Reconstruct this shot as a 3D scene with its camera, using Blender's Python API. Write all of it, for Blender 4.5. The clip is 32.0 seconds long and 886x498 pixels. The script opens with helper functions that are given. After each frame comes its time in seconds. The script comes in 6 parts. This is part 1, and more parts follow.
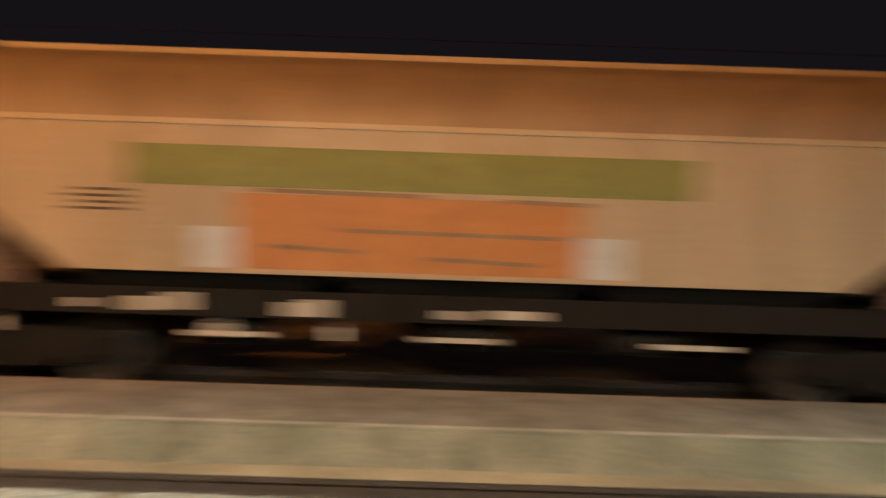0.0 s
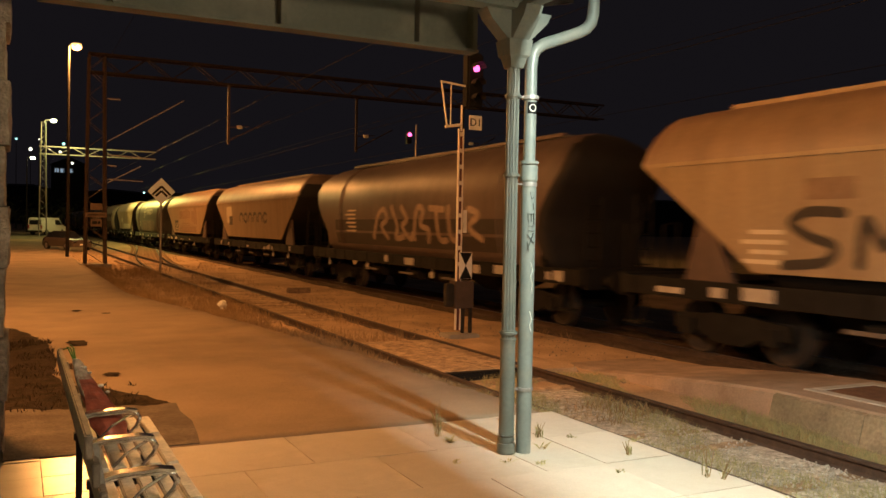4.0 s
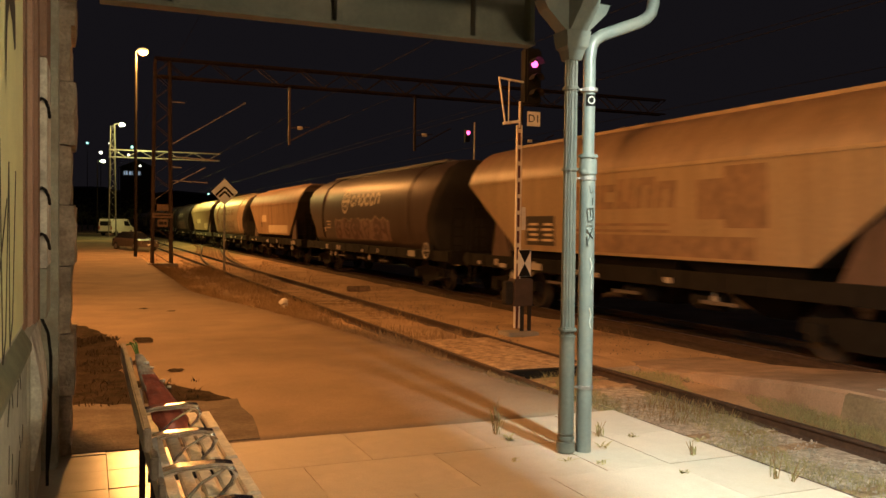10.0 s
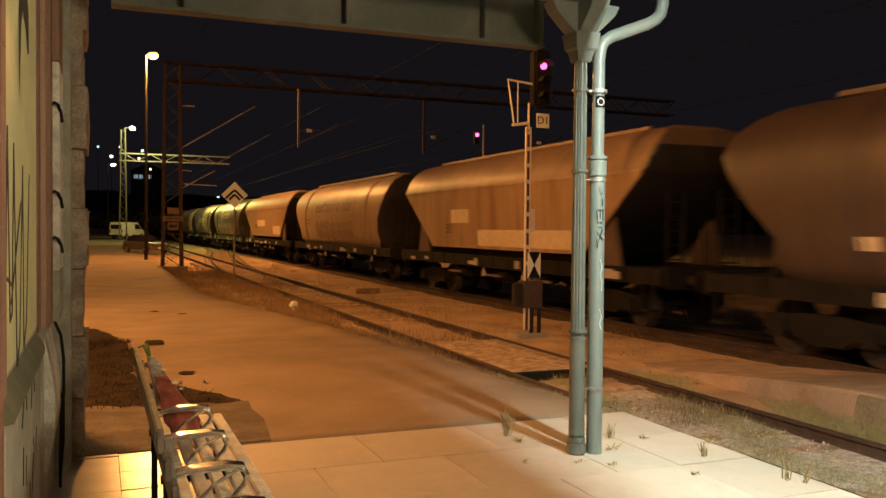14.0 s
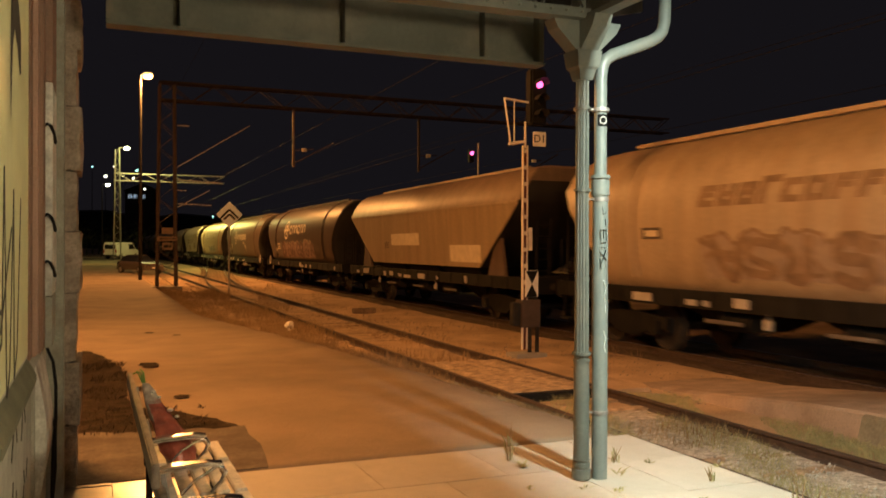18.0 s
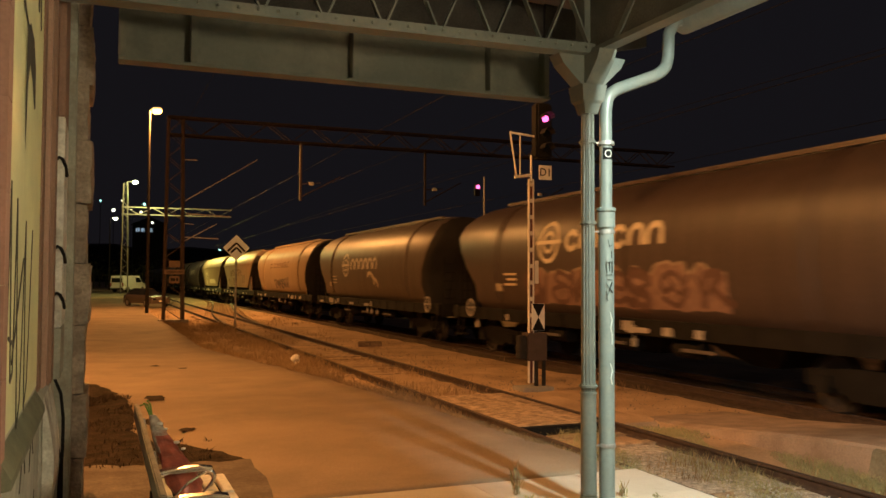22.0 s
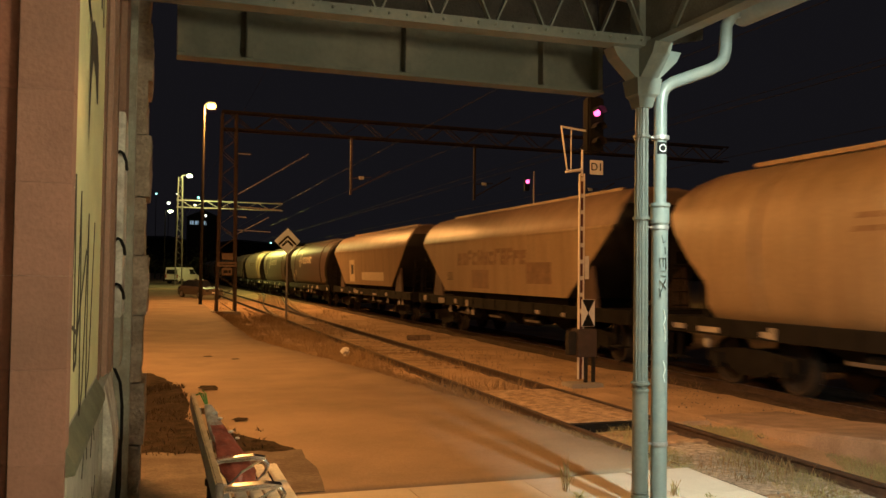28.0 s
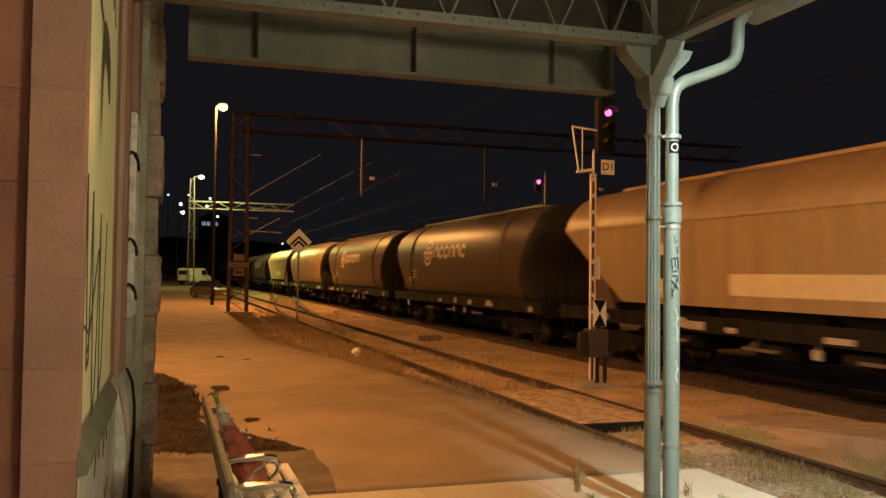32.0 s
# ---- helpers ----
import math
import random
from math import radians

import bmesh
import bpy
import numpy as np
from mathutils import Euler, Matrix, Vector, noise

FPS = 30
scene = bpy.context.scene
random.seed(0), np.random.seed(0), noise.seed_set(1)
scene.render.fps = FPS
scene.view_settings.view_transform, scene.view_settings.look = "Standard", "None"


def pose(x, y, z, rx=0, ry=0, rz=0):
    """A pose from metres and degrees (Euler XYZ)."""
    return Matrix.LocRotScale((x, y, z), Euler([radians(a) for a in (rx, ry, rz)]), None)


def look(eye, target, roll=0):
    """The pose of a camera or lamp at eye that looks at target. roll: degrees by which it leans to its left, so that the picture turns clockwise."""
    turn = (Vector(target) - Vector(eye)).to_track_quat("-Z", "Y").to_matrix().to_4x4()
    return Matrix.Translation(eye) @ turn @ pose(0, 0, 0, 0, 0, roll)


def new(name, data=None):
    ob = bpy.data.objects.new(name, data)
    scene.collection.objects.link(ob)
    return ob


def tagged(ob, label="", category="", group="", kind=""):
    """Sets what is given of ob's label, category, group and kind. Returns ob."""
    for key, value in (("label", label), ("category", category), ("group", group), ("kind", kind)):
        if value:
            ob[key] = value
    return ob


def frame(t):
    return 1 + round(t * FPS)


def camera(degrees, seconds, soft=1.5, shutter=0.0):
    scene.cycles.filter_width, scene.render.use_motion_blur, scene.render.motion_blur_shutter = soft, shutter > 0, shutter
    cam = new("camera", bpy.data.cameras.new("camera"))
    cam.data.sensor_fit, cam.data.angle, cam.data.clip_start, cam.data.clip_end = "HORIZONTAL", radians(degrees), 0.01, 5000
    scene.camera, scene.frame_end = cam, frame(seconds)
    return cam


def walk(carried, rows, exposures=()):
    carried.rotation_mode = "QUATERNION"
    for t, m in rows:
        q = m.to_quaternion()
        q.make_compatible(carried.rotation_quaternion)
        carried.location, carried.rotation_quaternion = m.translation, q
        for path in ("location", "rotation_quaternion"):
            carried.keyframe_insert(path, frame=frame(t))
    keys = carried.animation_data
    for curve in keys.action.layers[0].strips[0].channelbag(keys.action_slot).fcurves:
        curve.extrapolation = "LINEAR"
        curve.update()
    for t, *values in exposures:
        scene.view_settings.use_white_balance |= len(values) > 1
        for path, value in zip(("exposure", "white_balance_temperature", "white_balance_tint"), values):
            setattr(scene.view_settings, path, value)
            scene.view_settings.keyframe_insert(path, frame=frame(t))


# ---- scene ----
cam = camera(55.3, 32.0, 1.5, 0.9)

PATH = [
    (0, (0.12, 0.0, 1.63), (2.120, -0.017, 1.592), 1.9),
    (0.1, (0.115, 0, 1.63), (2.108, 0.167, 1.592), 2.0),
    (0.2, (0.11, 0.0, 1.63), (2.078, 0.354, 1.592), 2.1),
    (0.3, (0.105, 0.005, 1.63), (2.033, 0.536, 1.588), 2.2),
    (0.4, (0.1, 0.01, 1.63), (1.975, 0.704, 1.588), 2.4),
    (0.5, (0.095, 0.012, 1.632), (1.910, 0.851, 1.590), 2.6),
    (0.7, (0.084, 0.016, 1.635), (1.777, 1.08, 1.592), 2.8),
    (1, (0.074, 0.051, 1.654), (1.574, 1.373, 1.628), 2.3),
    (1.5, (0.035, 0.011, 1.652), (1.267, 1.587, 1.613), 2.4),
    (2, (-0.006, -0.031, 1.651), (1.026, 1.681, 1.607), 2.3),
    (2.5, (-0.001, -0.017, 1.661), (0.946, 1.744, 1.614), 1.5),
    (3, (-0.016, -0.028, 1.658), (0.889, 1.755, 1.613), 1.3),
    (3.5, (-0.022, -0.047, 1.655), (0.881, 1.736, 1.61), 1.2),
    (5.5, (-0.026, -0.052, 1.64), (0.855, 1.742, 1.584), 0.7),
    (6, (-0.024, -0.051, 1.64), (0.846, 1.749, 1.583), 0.8),
    (6.5, (-0.033, -0.029, 1.638), (0.812, 1.783, 1.583), 0.7),
    (7, (-0.023, -0.034, 1.638), (0.805, 1.786, 1.582), 0.8),
    (7.5, (-0.004, -0.017, 1.633), (0.812, 1.808, 1.578), 0.7),
    (8, (0.009, 0.027, 1.635), (0.814, 1.857, 1.58), 0.7),
    (8.5, (0.008, 0.01, 1.633), (0.803, 1.844, 1.581), 0.7),
    (9, (0.006, -0.006, 1.633), (0.791, 1.832, 1.583), 0.7),
    (9.5, (0.012, -0.004, 1.631), (0.789, 1.838, 1.581), 0.7),
    (10, (0.015, -0.004, 1.63), (0.788, 1.84, 1.578), 0.7),
    (10.5, (0.017, 0.002, 1.63), (0.783, 1.849, 1.577), 0.7),
    (11, (0.019, -0.011, 1.63), (0.781, 1.838, 1.581), 0.7),
    (11.5, (0.017, -0.012, 1.632), (0.781, 1.836, 1.583), 0.7),
    (12, (0.009, -0.008, 1.634), (0.77, 1.841, 1.585), 0.6),
    (12.5, (0.012, 0.018, 1.631), (0.771, 1.868, 1.582), 0.7),
    (13, (0.016, -0.008, 1.63), (0.772, 1.843, 1.582), 0.6),
    (13.5, (0.012, -0.008, 1.63), (0.767, 1.844, 1.584), 0.5),
    (14, (0.007, -0.011, 1.628), (0.76, 1.842, 1.581), 0.5),
    (14.5, (0.006, -0.01, 1.629), (0.758, 1.843, 1.584), 0.5),
    (16.5, (0.005, -0.018, 1.628), (0.744, 1.84, 1.592), 0.4),
    (17, (0.002, -0.025, 1.628), (0.734, 1.836, 1.599), 0.4),
    (17.5, (0.019, 0.051, 1.636), (0.761, 1.908, 1.616), 0.3),
    (18, (0.008, 0.107, 1.649), (0.772, 1.955, 1.645), 0.2),
    (18.5, (0.001, 0.131, 1.662), (0.802, 1.963, 1.714), 0.1),
    (19, (0.02, 0.119, 1.658), (0.84, 1.941, 1.735), -0.2),
    (19.5, (0.048, 0.073, 1.646), (0.871, 1.894, 1.725), -0.1),
    (20, (0.043, 0.066, 1.654), (0.853, 1.892, 1.738), -0.1),
    (20.5, (0.024, 0.093, 1.656), (0.81, 1.93, 1.747), -0.4),
    (21, (0.014, 0.083, 1.649), (0.791, 1.924, 1.742), -0.3),
    (21.5, (0.008, 0.096, 1.642), (0.77, 1.943, 1.726), -0.0),
    (22, (-0.005, 0.082, 1.64), (0.745, 1.935, 1.715), 0.2),
    (22.5, (-0.002, 0.091, 1.636), (0.731, 1.95, 1.709), 0.3),
    (23, (-0.003, 0.09, 1.638), (0.712, 1.957, 1.708), 0.3),
    (23.5, (-0.008, 0.086, 1.639), (0.7, 1.955, 1.703), 0.5),
    (24, (-0.013, 0.081, 1.637), (0.688, 1.953, 1.693), 0.5),
    (24.5, (-0.004, 0.084, 1.636), (0.69, 1.959, 1.685), 0.5),
    (25, (-0.008, 0.087, 1.634), (0.677, 1.965, 1.68), 0.6),
    (25.5, (-0.016, 0.089, 1.637), (0.662, 1.97, 1.679), 0.6),
    (26, (-0.021, 0.087, 1.64), (0.648, 1.971, 1.683), 0.6),
    (26.5, (-0.023, 0.1, 1.636), (0.637, 1.987, 1.687), 0.8),
    (28.5, (-0.021, 0.088, 1.641), (0.62, 1.982, 1.705), 0.7),
    (29, (-0.027, 0.096, 1.641), (0.614, 1.989, 1.709), 0.7),
    (29.5, (-0.03, 0.086, 1.637), (0.608, 1.98, 1.706), 0.8),
    (30, (-0.025, 0.084, 1.638), (0.611, 1.979, 1.706), 0.7),
    (30.5, (-0.02, 0.096, 1.635), (0.613, 1.992, 1.698), 0.7),
    (31, (-0.021, 0.105, 1.633), (0.606, 2.003, 1.694), 0.7),
    (31.5, (-0.017, 0.102, 1.64), (0.605, 2.002, 1.701), 0.7),
    (32, (-0.019, 0.097, 1.636), (0.599, 1.999, 1.698), 0.7),
]
walk(cam, [(t, look(eye, target, roll)) for t, eye, target, roll in PATH],
     [(0, 0.05, 6300, 8), (0.6, 0.05, 6250, 7), (1.2, 0, 6200, 7), (16, 0, 6150, 5), (19, 0.05, 6150, 5), (21, 0.05, 6100, 4), (24, 0.05, 5950, -1), (32, 0.05, 5900, -2)])

# ---------------------------------------------------------------- light
def light(name, kind, loc, energy, color, size=0.2, target=None, spot=None, blend=0.5):
    d = bpy.data.lights.new(name, kind)
    d.energy, d.color = energy, color
    if kind == "AREA":
        d.size = size
    else:
        d.shadow_soft_size = size
    if spot:
        d.spot_size, d.spot_blend = radians(spot), blend
    ob = new(name, d)
    ob.matrix_world = look(loc, target) if target else pose(*loc)
    return ob


SODIUM = (1.0, 0.382, 0.089)
world = bpy.data.worlds.new("night")
world.use_nodes = True
scene.world = world
world.node_tree.nodes["Background"].inputs[0].default_value = (0.95, 0.78, 0.95, 1)
world.node_tree.nodes["Background"].inputs[1].default_value = 0.0075

light("yard_lamp_light", "POINT", (3.05, 54.5, 11.95), 32000, SODIUM, 0.3)
light("drive_lamp_light", "POINT", (-2.6, 18.0, 8.4), 5400, SODIUM, 0.8)
light("roof_lamp_light", "POINT", (-3.7, 2.6, 9.7), 5000, SODIUM, 0.07)
light("corner_lamp_light", "POINT", (-0.45, 8.0, 5.3), 1350, SODIUM, 0.15)
light("mast_lamp_light", "SPOT", (3.6, 99.4, 12.3), 32000, (1.0, 0.70, 0.14), 0.3, (15.0, 79.0, 2.5), 46, 0.5)
light("mast_lamp_glow", "POINT", (5.0, 97.0, 12.0), 3600, (1.0, 0.85, 0.25), 0.3)
# Unseen fill lamp added under the canopy to brighten the wall.
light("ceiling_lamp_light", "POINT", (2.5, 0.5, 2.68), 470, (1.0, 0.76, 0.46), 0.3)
for led_y in (3.25, -4.2, -11.6):
    led = light("eave_lamp_light", "AREA", (3.31, led_y, 3.58), 320, (0.95, 1.0, 0.84), 0.08)
    led.data.shape, led.data.size_y = "RECTANGLE", 1.2



# ---------------------------------------------------------------- materials
MATS = {}


def mat(name, color, rough=0.8, metal=0.0, var=0.25, scale=6.0, bump=0.15, fine=60.0, stain=None, stain_amt=0.5, stain_scale=1.2,
        emit=None, power=0.0, spread=0.0, coat=0.0, streak=False, spec=0.5):
    """A surface with grain at two scales, stains of a second colour and a fine relief."""
    if name in MATS:
        return MATS[name]
    m = bpy.data.materials.new(name)
    m.use_nodes = True
    nt = m.node_tree
    b = nt.nodes["Principled BSDF"]
    L = nt.links.new
    co = nt.nodes.new("ShaderNodeTexCoord")
    src = co.outputs["Object"]
    if streak:
        mp = nt.nodes.new("ShaderNodeMapping")
        mp.inputs["Scale"].default_value = (3.0, 3.0, 0.35)
        L(src, mp.inputs[0])
        src = mp.outputs[0]
    n1 = nt.nodes.new("ShaderNodeTexNoise")
    n1.inputs["Scale"].default_value = scale
    n1.inputs["Detail"].default_value = 6
    n2 = nt.nodes.new("ShaderNodeTexNoise")
    n2.inputs["Scale"].default_value = fine
    n2.inputs["Detail"].default_value = 3
    L(src, n1.inputs["Vector"])
    L(co.outputs["Object"], n2.inputs["Vector"])
    r1 = nt.nodes.new("ShaderNodeMapRange")
    r1.inputs["From Min"].default_value, r1.inputs["From Max"].default_value = 0.3, 0.7
    r1.inputs["To Min"].default_value, r1.inputs["To Max"].default_value = 1 - var, 1 + var
    L(n1.outputs[0], r1.inputs[0])
    r2 = nt.nodes.new("ShaderNodeMapRange")
    r2.inputs["From Min"].default_value, r2.inputs["From Max"].default_value = 0.3, 0.7
    r2.inputs["To Min"].default_value, r2.inputs["To Max"].default_value = 1 - var * 0.6, 1 + var * 0.6
    L(n2.outputs[0], r2.inputs[0])
    mu = nt.nodes.new("ShaderNodeMath")
    mu.operation = "MULTIPLY"
    L(r1.outputs[0], mu.inputs[0])
    L(r2.outputs[0], mu.inputs[1])
    last = mu.outputs[0]
    if spread:
        oi = nt.nodes.new("ShaderNodeObjectInfo")
        r3 = nt.nodes.new("ShaderNodeMapRange")
        r3.inputs["To Min"].default_value, r3.inputs["To Max"].default_value = 1 - spread, 1 + spread
        L(oi.outputs["Random"], r3.inputs[0])
        m2 = nt.nodes.new("ShaderNodeMath")
        m2.operation = "MULTIPLY"
        L(last, m2.inputs[0])
        L(r3.outputs[0], m2.inputs[1])
        last = m2.outputs[0]
    base = nt.nodes.new("ShaderNodeVectorMath")
    base.operation = "SCALE"
    base.inputs[0].default_value = color
    L(last, base.inputs["Scale"])
    col = base.outputs[0]
    if stain:
        n3 = nt.nodes.new("ShaderNodeTexNoise")
        n3.inputs["Scale"].default_value = stain_scale
        n3.inputs["Detail"].default_value = 8
        n3.inputs["Roughness"].default_value = 0.65
        L(src, n3.inputs["Vector"])
        r4 = nt.nodes.new("ShaderNodeMapRange")
        r4.inputs["From Min"].default_value, r4.inputs["From Max"].default_value = 0.48, 0.68
        r4.inputs["To Max"].default_value = stain_amt
        L(n3.outputs[0], r4.inputs[0])
        mix = nt.nodes.new("ShaderNodeMix")
        mix.data_type = "RGBA"
        L(r4.outputs[0], mix.inputs["Factor"])
        L(col, mix.inputs[6])
        mix.inputs[7].default_value = (*stain, 1)
        col = mix.outputs[2]
    L(col, b.inputs["Base Color"])
    b.inputs["Roughness"].default_value, b.inputs["Metallic"].default_value = rough, metal
    b.inputs["Coat Weight"].default_value = coat
    b.inputs["Specular IOR Level"].default_value = spec
    if bump:
        bp = nt.nodes.new("ShaderNodeBump")
        bp.inputs["Strength"].default_value, bp.inputs["Distance"].default_value = bump, 0.02
        L(n2.outputs[0], bp.inputs["Height"])
        L(bp.outputs[0], b.inputs["Normal"])
    if emit:
        b.inputs["Emission Color"].default_value, b.inputs["Emission Strength"].default_value = (*emit, 1), power
    MATS[name] = m
    return m


ASPHALT = mat("asphalt", (0.25, 0.188, 0.13), 0.85, var=0.14, scale=0.9, fine=45, bump=0.45, stain=(0.13, 0.10, 0.075), stain_amt=0.4, stain_scale=0.8, spec=0.15)
PAVING = mat("paving_stone", (0.42, 0.375, 0.31), 0.55, var=0.09, scale=3, fine=70, bump=0.15, stain=(0.31, 0.27, 0.21), stain_amt=0.5, stain_scale=1.8, spread=0.06, spec=0.3)
TILE = mat("glazed_tile", (0.42, 0.36, 0.28), 0.27, var=0.08, scale=4, fine=80, bump=0.03, spread=0.06)
SOIL = mat("soil", (0.42, 0.30, 0.19), 0.95, var=0.25, scale=0.8, fine=35, bump=0.6, stain=(0.17, 0.115, 0.07), stain_amt=0.5, stain_scale=0.6, spec=0.08)
BALLAST = mat("ballast", (0.40, 0.36, 0.30), 0.9, var=0.45, scale=12, fine=40, bump=1.0, spec=0.1)
CONCRETE = mat("concrete", (0.30, 0.28, 0.25), 0.85, var=0.2, scale=2.5, fine=50, bump=0.3, stain=(0.17, 0.15, 0.12), stain_amt=0.6, stain_scale=1.0, spec=0.2)
# Dark bed colour that carries the shade beside and under the train.
SHADED_BED = mat("shaded_ballast", (0.075, 0.055, 0.042), 0.95, var=0.4, scale=10, fine=30, bump=1.0, stain=(0.14, 0.10, 0.07), stain_amt=0.4, stain_scale=1.2, spec=0.08)
RAIL = mat("rail_steel", (0.055, 0.036, 0.027), 0.7, 0.2, var=0.3, scale=9, bump=0.1)
RAILTOP = mat("polished_rail_head", (0.45, 0.42, 0.40), 0.3, 0.9, var=0.2, scale=8, bump=0.02)
SLEEPER = mat("bleached_sleeper", (0.36, 0.27, 0.18), 0.9, var=0.4, scale=7, bump=0.5, stain=(0.16, 0.11, 0.07), stain_amt=0.6, stain_scale=2.5, spread=0.2, spec=0.1)
TIMBER = mat("old_timber", (0.15, 0.11, 0.08), 0.9, var=0.4, scale=8, bump=0.5, spread=0.25, spec=0.15)
GREENPAINT = mat("grey_green_paint", (0.100, 0.114, 0.103), 0.42, var=0.10, scale=5, fine=40, bump=0.06, stain=(0.22, 0.19, 0.14), stain_amt=0.45, stain_scale=3)
PIPEPAINT = mat("pale_pipe_paint", (0.152, 0.176, 0.168), 0.38, var=0.08, scale=5, fine=40, bump=0.04, stain=(0.27, 0.25, 0.2), stain_amt=0.35, stain_scale=4)
SOFFIT = mat("soffit_board", (0.20, 0.14, 0.11), 0.8, var=0.25, scale=3, bump=0.2)
PLATE = mat("fascia_plate", (0.075, 0.080, 0.062), 0.6, var=0.12, scale=2, fine=30, bump=0.08, stain=(0.18, 0.16, 0.12), stain_amt=0.6, stain_scale=1.4)
STEEL = mat("galvanised_steel", (0.30, 0.29, 0.28), 0.5, 0.6, var=0.2, scale=6, bump=0.05)
DARK = mat("dark_iron", (0.028, 0.026, 0.025), 0.7, 0.2, var=0.3, scale=5, bump=0.1, spec=0.2)
BLACK = mat("black_paint", (0.012, 0.012, 0.012), 0.7, var=0.2, bump=0.05, spec=0.1)
WHITE = mat("white_paint", (0.72, 0.70, 0.66), 0.6, var=0.08, scale=5, bump=0.05)
CHROME = mat("polished_metal", (0.75, 0.74, 0.72), 0.18, 1.0, var=0.05, bump=0.0)
# Darker copy of the seat wood, for the unlit face of the back.
WOODBACK = mat("shaded_weathered_slat", (0.15, 0.12, 0.095), 0.6, var=0.3, scale=10, bump=0.3, spread=0.15)
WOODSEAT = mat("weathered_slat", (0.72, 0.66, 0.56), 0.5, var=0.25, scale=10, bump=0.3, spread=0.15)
STONE = mat("red_ashlar", (0.29, 0.155, 0.115), 0.8, var=0.14, scale=4, fine=60, bump=0.2, stain=(0.22, 0.13, 0.10), stain_amt=0.5, stain_scale=1.5, spread=0.08)
ROUGHSTONE = mat("rough_stone", (0.30, 0.25, 0.20), 0.9, var=0.3, scale=7, fine=40, bump=1.0, stain=(0.14, 0.11, 0.09), stain_amt=0.6, stain_scale=4, spread=0.15, spec=0.15)
PLASTER = mat("old_plaster", (0.44, 0.43, 0.36), 0.85, var=0.15, scale=3, fine=40, bump=0.3, stain=(0.2, 0.19, 0.15), stain_amt=0.6, stain_scale=2)
YELLOWPANEL = mat("yellow_shutter_paint", (0.64, 0.64, 0.36), 0.6, var=0.08, scale=3, fine=50, bump=0.1, stain=(0.4, 0.4, 0.24), stain_amt=0.4)
FRAMEPAINT = mat("brown_frame_paint", (0.22, 0.13, 0.09), 0.6, var=0.2, scale=6, bump=0.2, streak=True)
DRYGRASS = mat("dry_grass", (0.27, 0.19, 0.105), 0.9, var=0.4, scale=3, bump=0.0, spec=0.1)
HILL = mat("far_hill", (0.012, 0.013, 0.012), 1.0, var=0.3, scale=0.05, bump=0.0)


# ---------------------------------------------------------------- mesh helpers
def box(bm, x0, x1, y0, y1, z0, z1, m=None):
    r = bmesh.ops.create_cube(bm, size=1, matrix=Matrix.Translation(((x0 + x1) / 2, (y0 + y1) / 2, (z0 + z1) / 2)) @ Matrix.Diagonal((x1 - x0, y1 - y0, z1 - z0, 1)))
    if m:
        bmesh.ops.transform(bm, matrix=m, verts=r["verts"])
    return r["verts"]


def rod(bm, a, b, r0, r1=None, seg=10):
    a, b = Vector(a), Vector(b)
    d = b - a
    m = Matrix.Translation((a + b) / 2) @ d.to_track_quat("Z", "Y").to_matrix().to_4x4()
    return bmesh.ops.create_cone(bm, cap_ends=True, segments=seg, radius1=r0, radius2=r0 if r1 is None else r1, depth=d.length, matrix=m)["verts"]


def bar(bm, a, b, w, h):
    """A square bar from a to b."""
    a, b = Vector(a), Vector(b)
    d = b - a
    m = Matrix.Translation((a + b) / 2) @ d.to_track_quat("Z", "Y").to_matrix().to_4x4() @ Matrix.Diagonal((w, h, d.length, 1))
    return bmesh.ops.create_cube(bm, size=1, matrix=m)["verts"]


def ball(bm, c, r, seg=12, sz=1.0):
    return bmesh.ops.create_uvsphere(bm, u_segments=seg, v_segments=max(6, seg // 2), radius=r, matrix=Matrix.Translation(c) @ Matrix.Diagonal((1, 1, sz, 1)))["verts"]


def sweep(bm, pts, r, seg=10):
    """A round tube through pts."""
    pts = [Vector(p) for p in pts]
    rings = []
    q = old = None
    for i, p in enumerate(pts):
        d = (pts[min(i + 1, len(pts) - 1)] - pts[max(i - 1, 0)]).normalized()
        q = d.to_track_quat("Z", "Y") if q is None else old.rotation_difference(d) @ q
        old = d
        rings.append([bm.verts.new(p + q @ Vector((math.cos(2 * math.pi * k / seg) * r, math.sin(2 * math.pi * k / seg) * r, 0))) for k in range(seg)])
    for a, b in zip(rings, rings[1:]):
        for k in range(seg):
            bm.faces.new((a[k], a[(k + 1) % seg], b[(k + 1) % seg], b[k]))
    bm.faces.new(rings[0][::-1])
    bm.faces.new(rings[-1])


def loft(bm, rings, close=True):
    """Joins rings of points (all of one length) into a skin, capped at both ends."""
    vs = [[bm.verts.new(p) for p in r] for r in rings]
    n = len(vs[0])
    for a, b in zip(vs, vs[1:]):
        for k in range(n if close else n - 1):
            bm.faces.new((a[k], a[(k + 1) % n], b[(k + 1) % n], b[k]))
    if close:
        bm.faces.new(vs[0][::-1])
        bm.faces.new(vs[-1])


def mesh_of(name, bm, material, bevel=0.0, smooth=False):
    if bevel:
        bmesh.ops.bevel(bm, geom=[e for e in bm.edges if e.is_manifold and e.calc_face_angle(0) > 0.6], offset=bevel, segments=2, affect="EDGES", clamp_overlap=True)
    bmesh.ops.recalc_face_normals(bm, faces=bm.faces)
    me = bpy.data.meshes.new(name)
    bm.to_mesh(me)
    bm.free()
    me.materials.append(material)
    if smooth:
        for p in me.polygons:
            p.use_smooth = True
        me.set_sharp_from_angle(angle=radians(40))
    return me


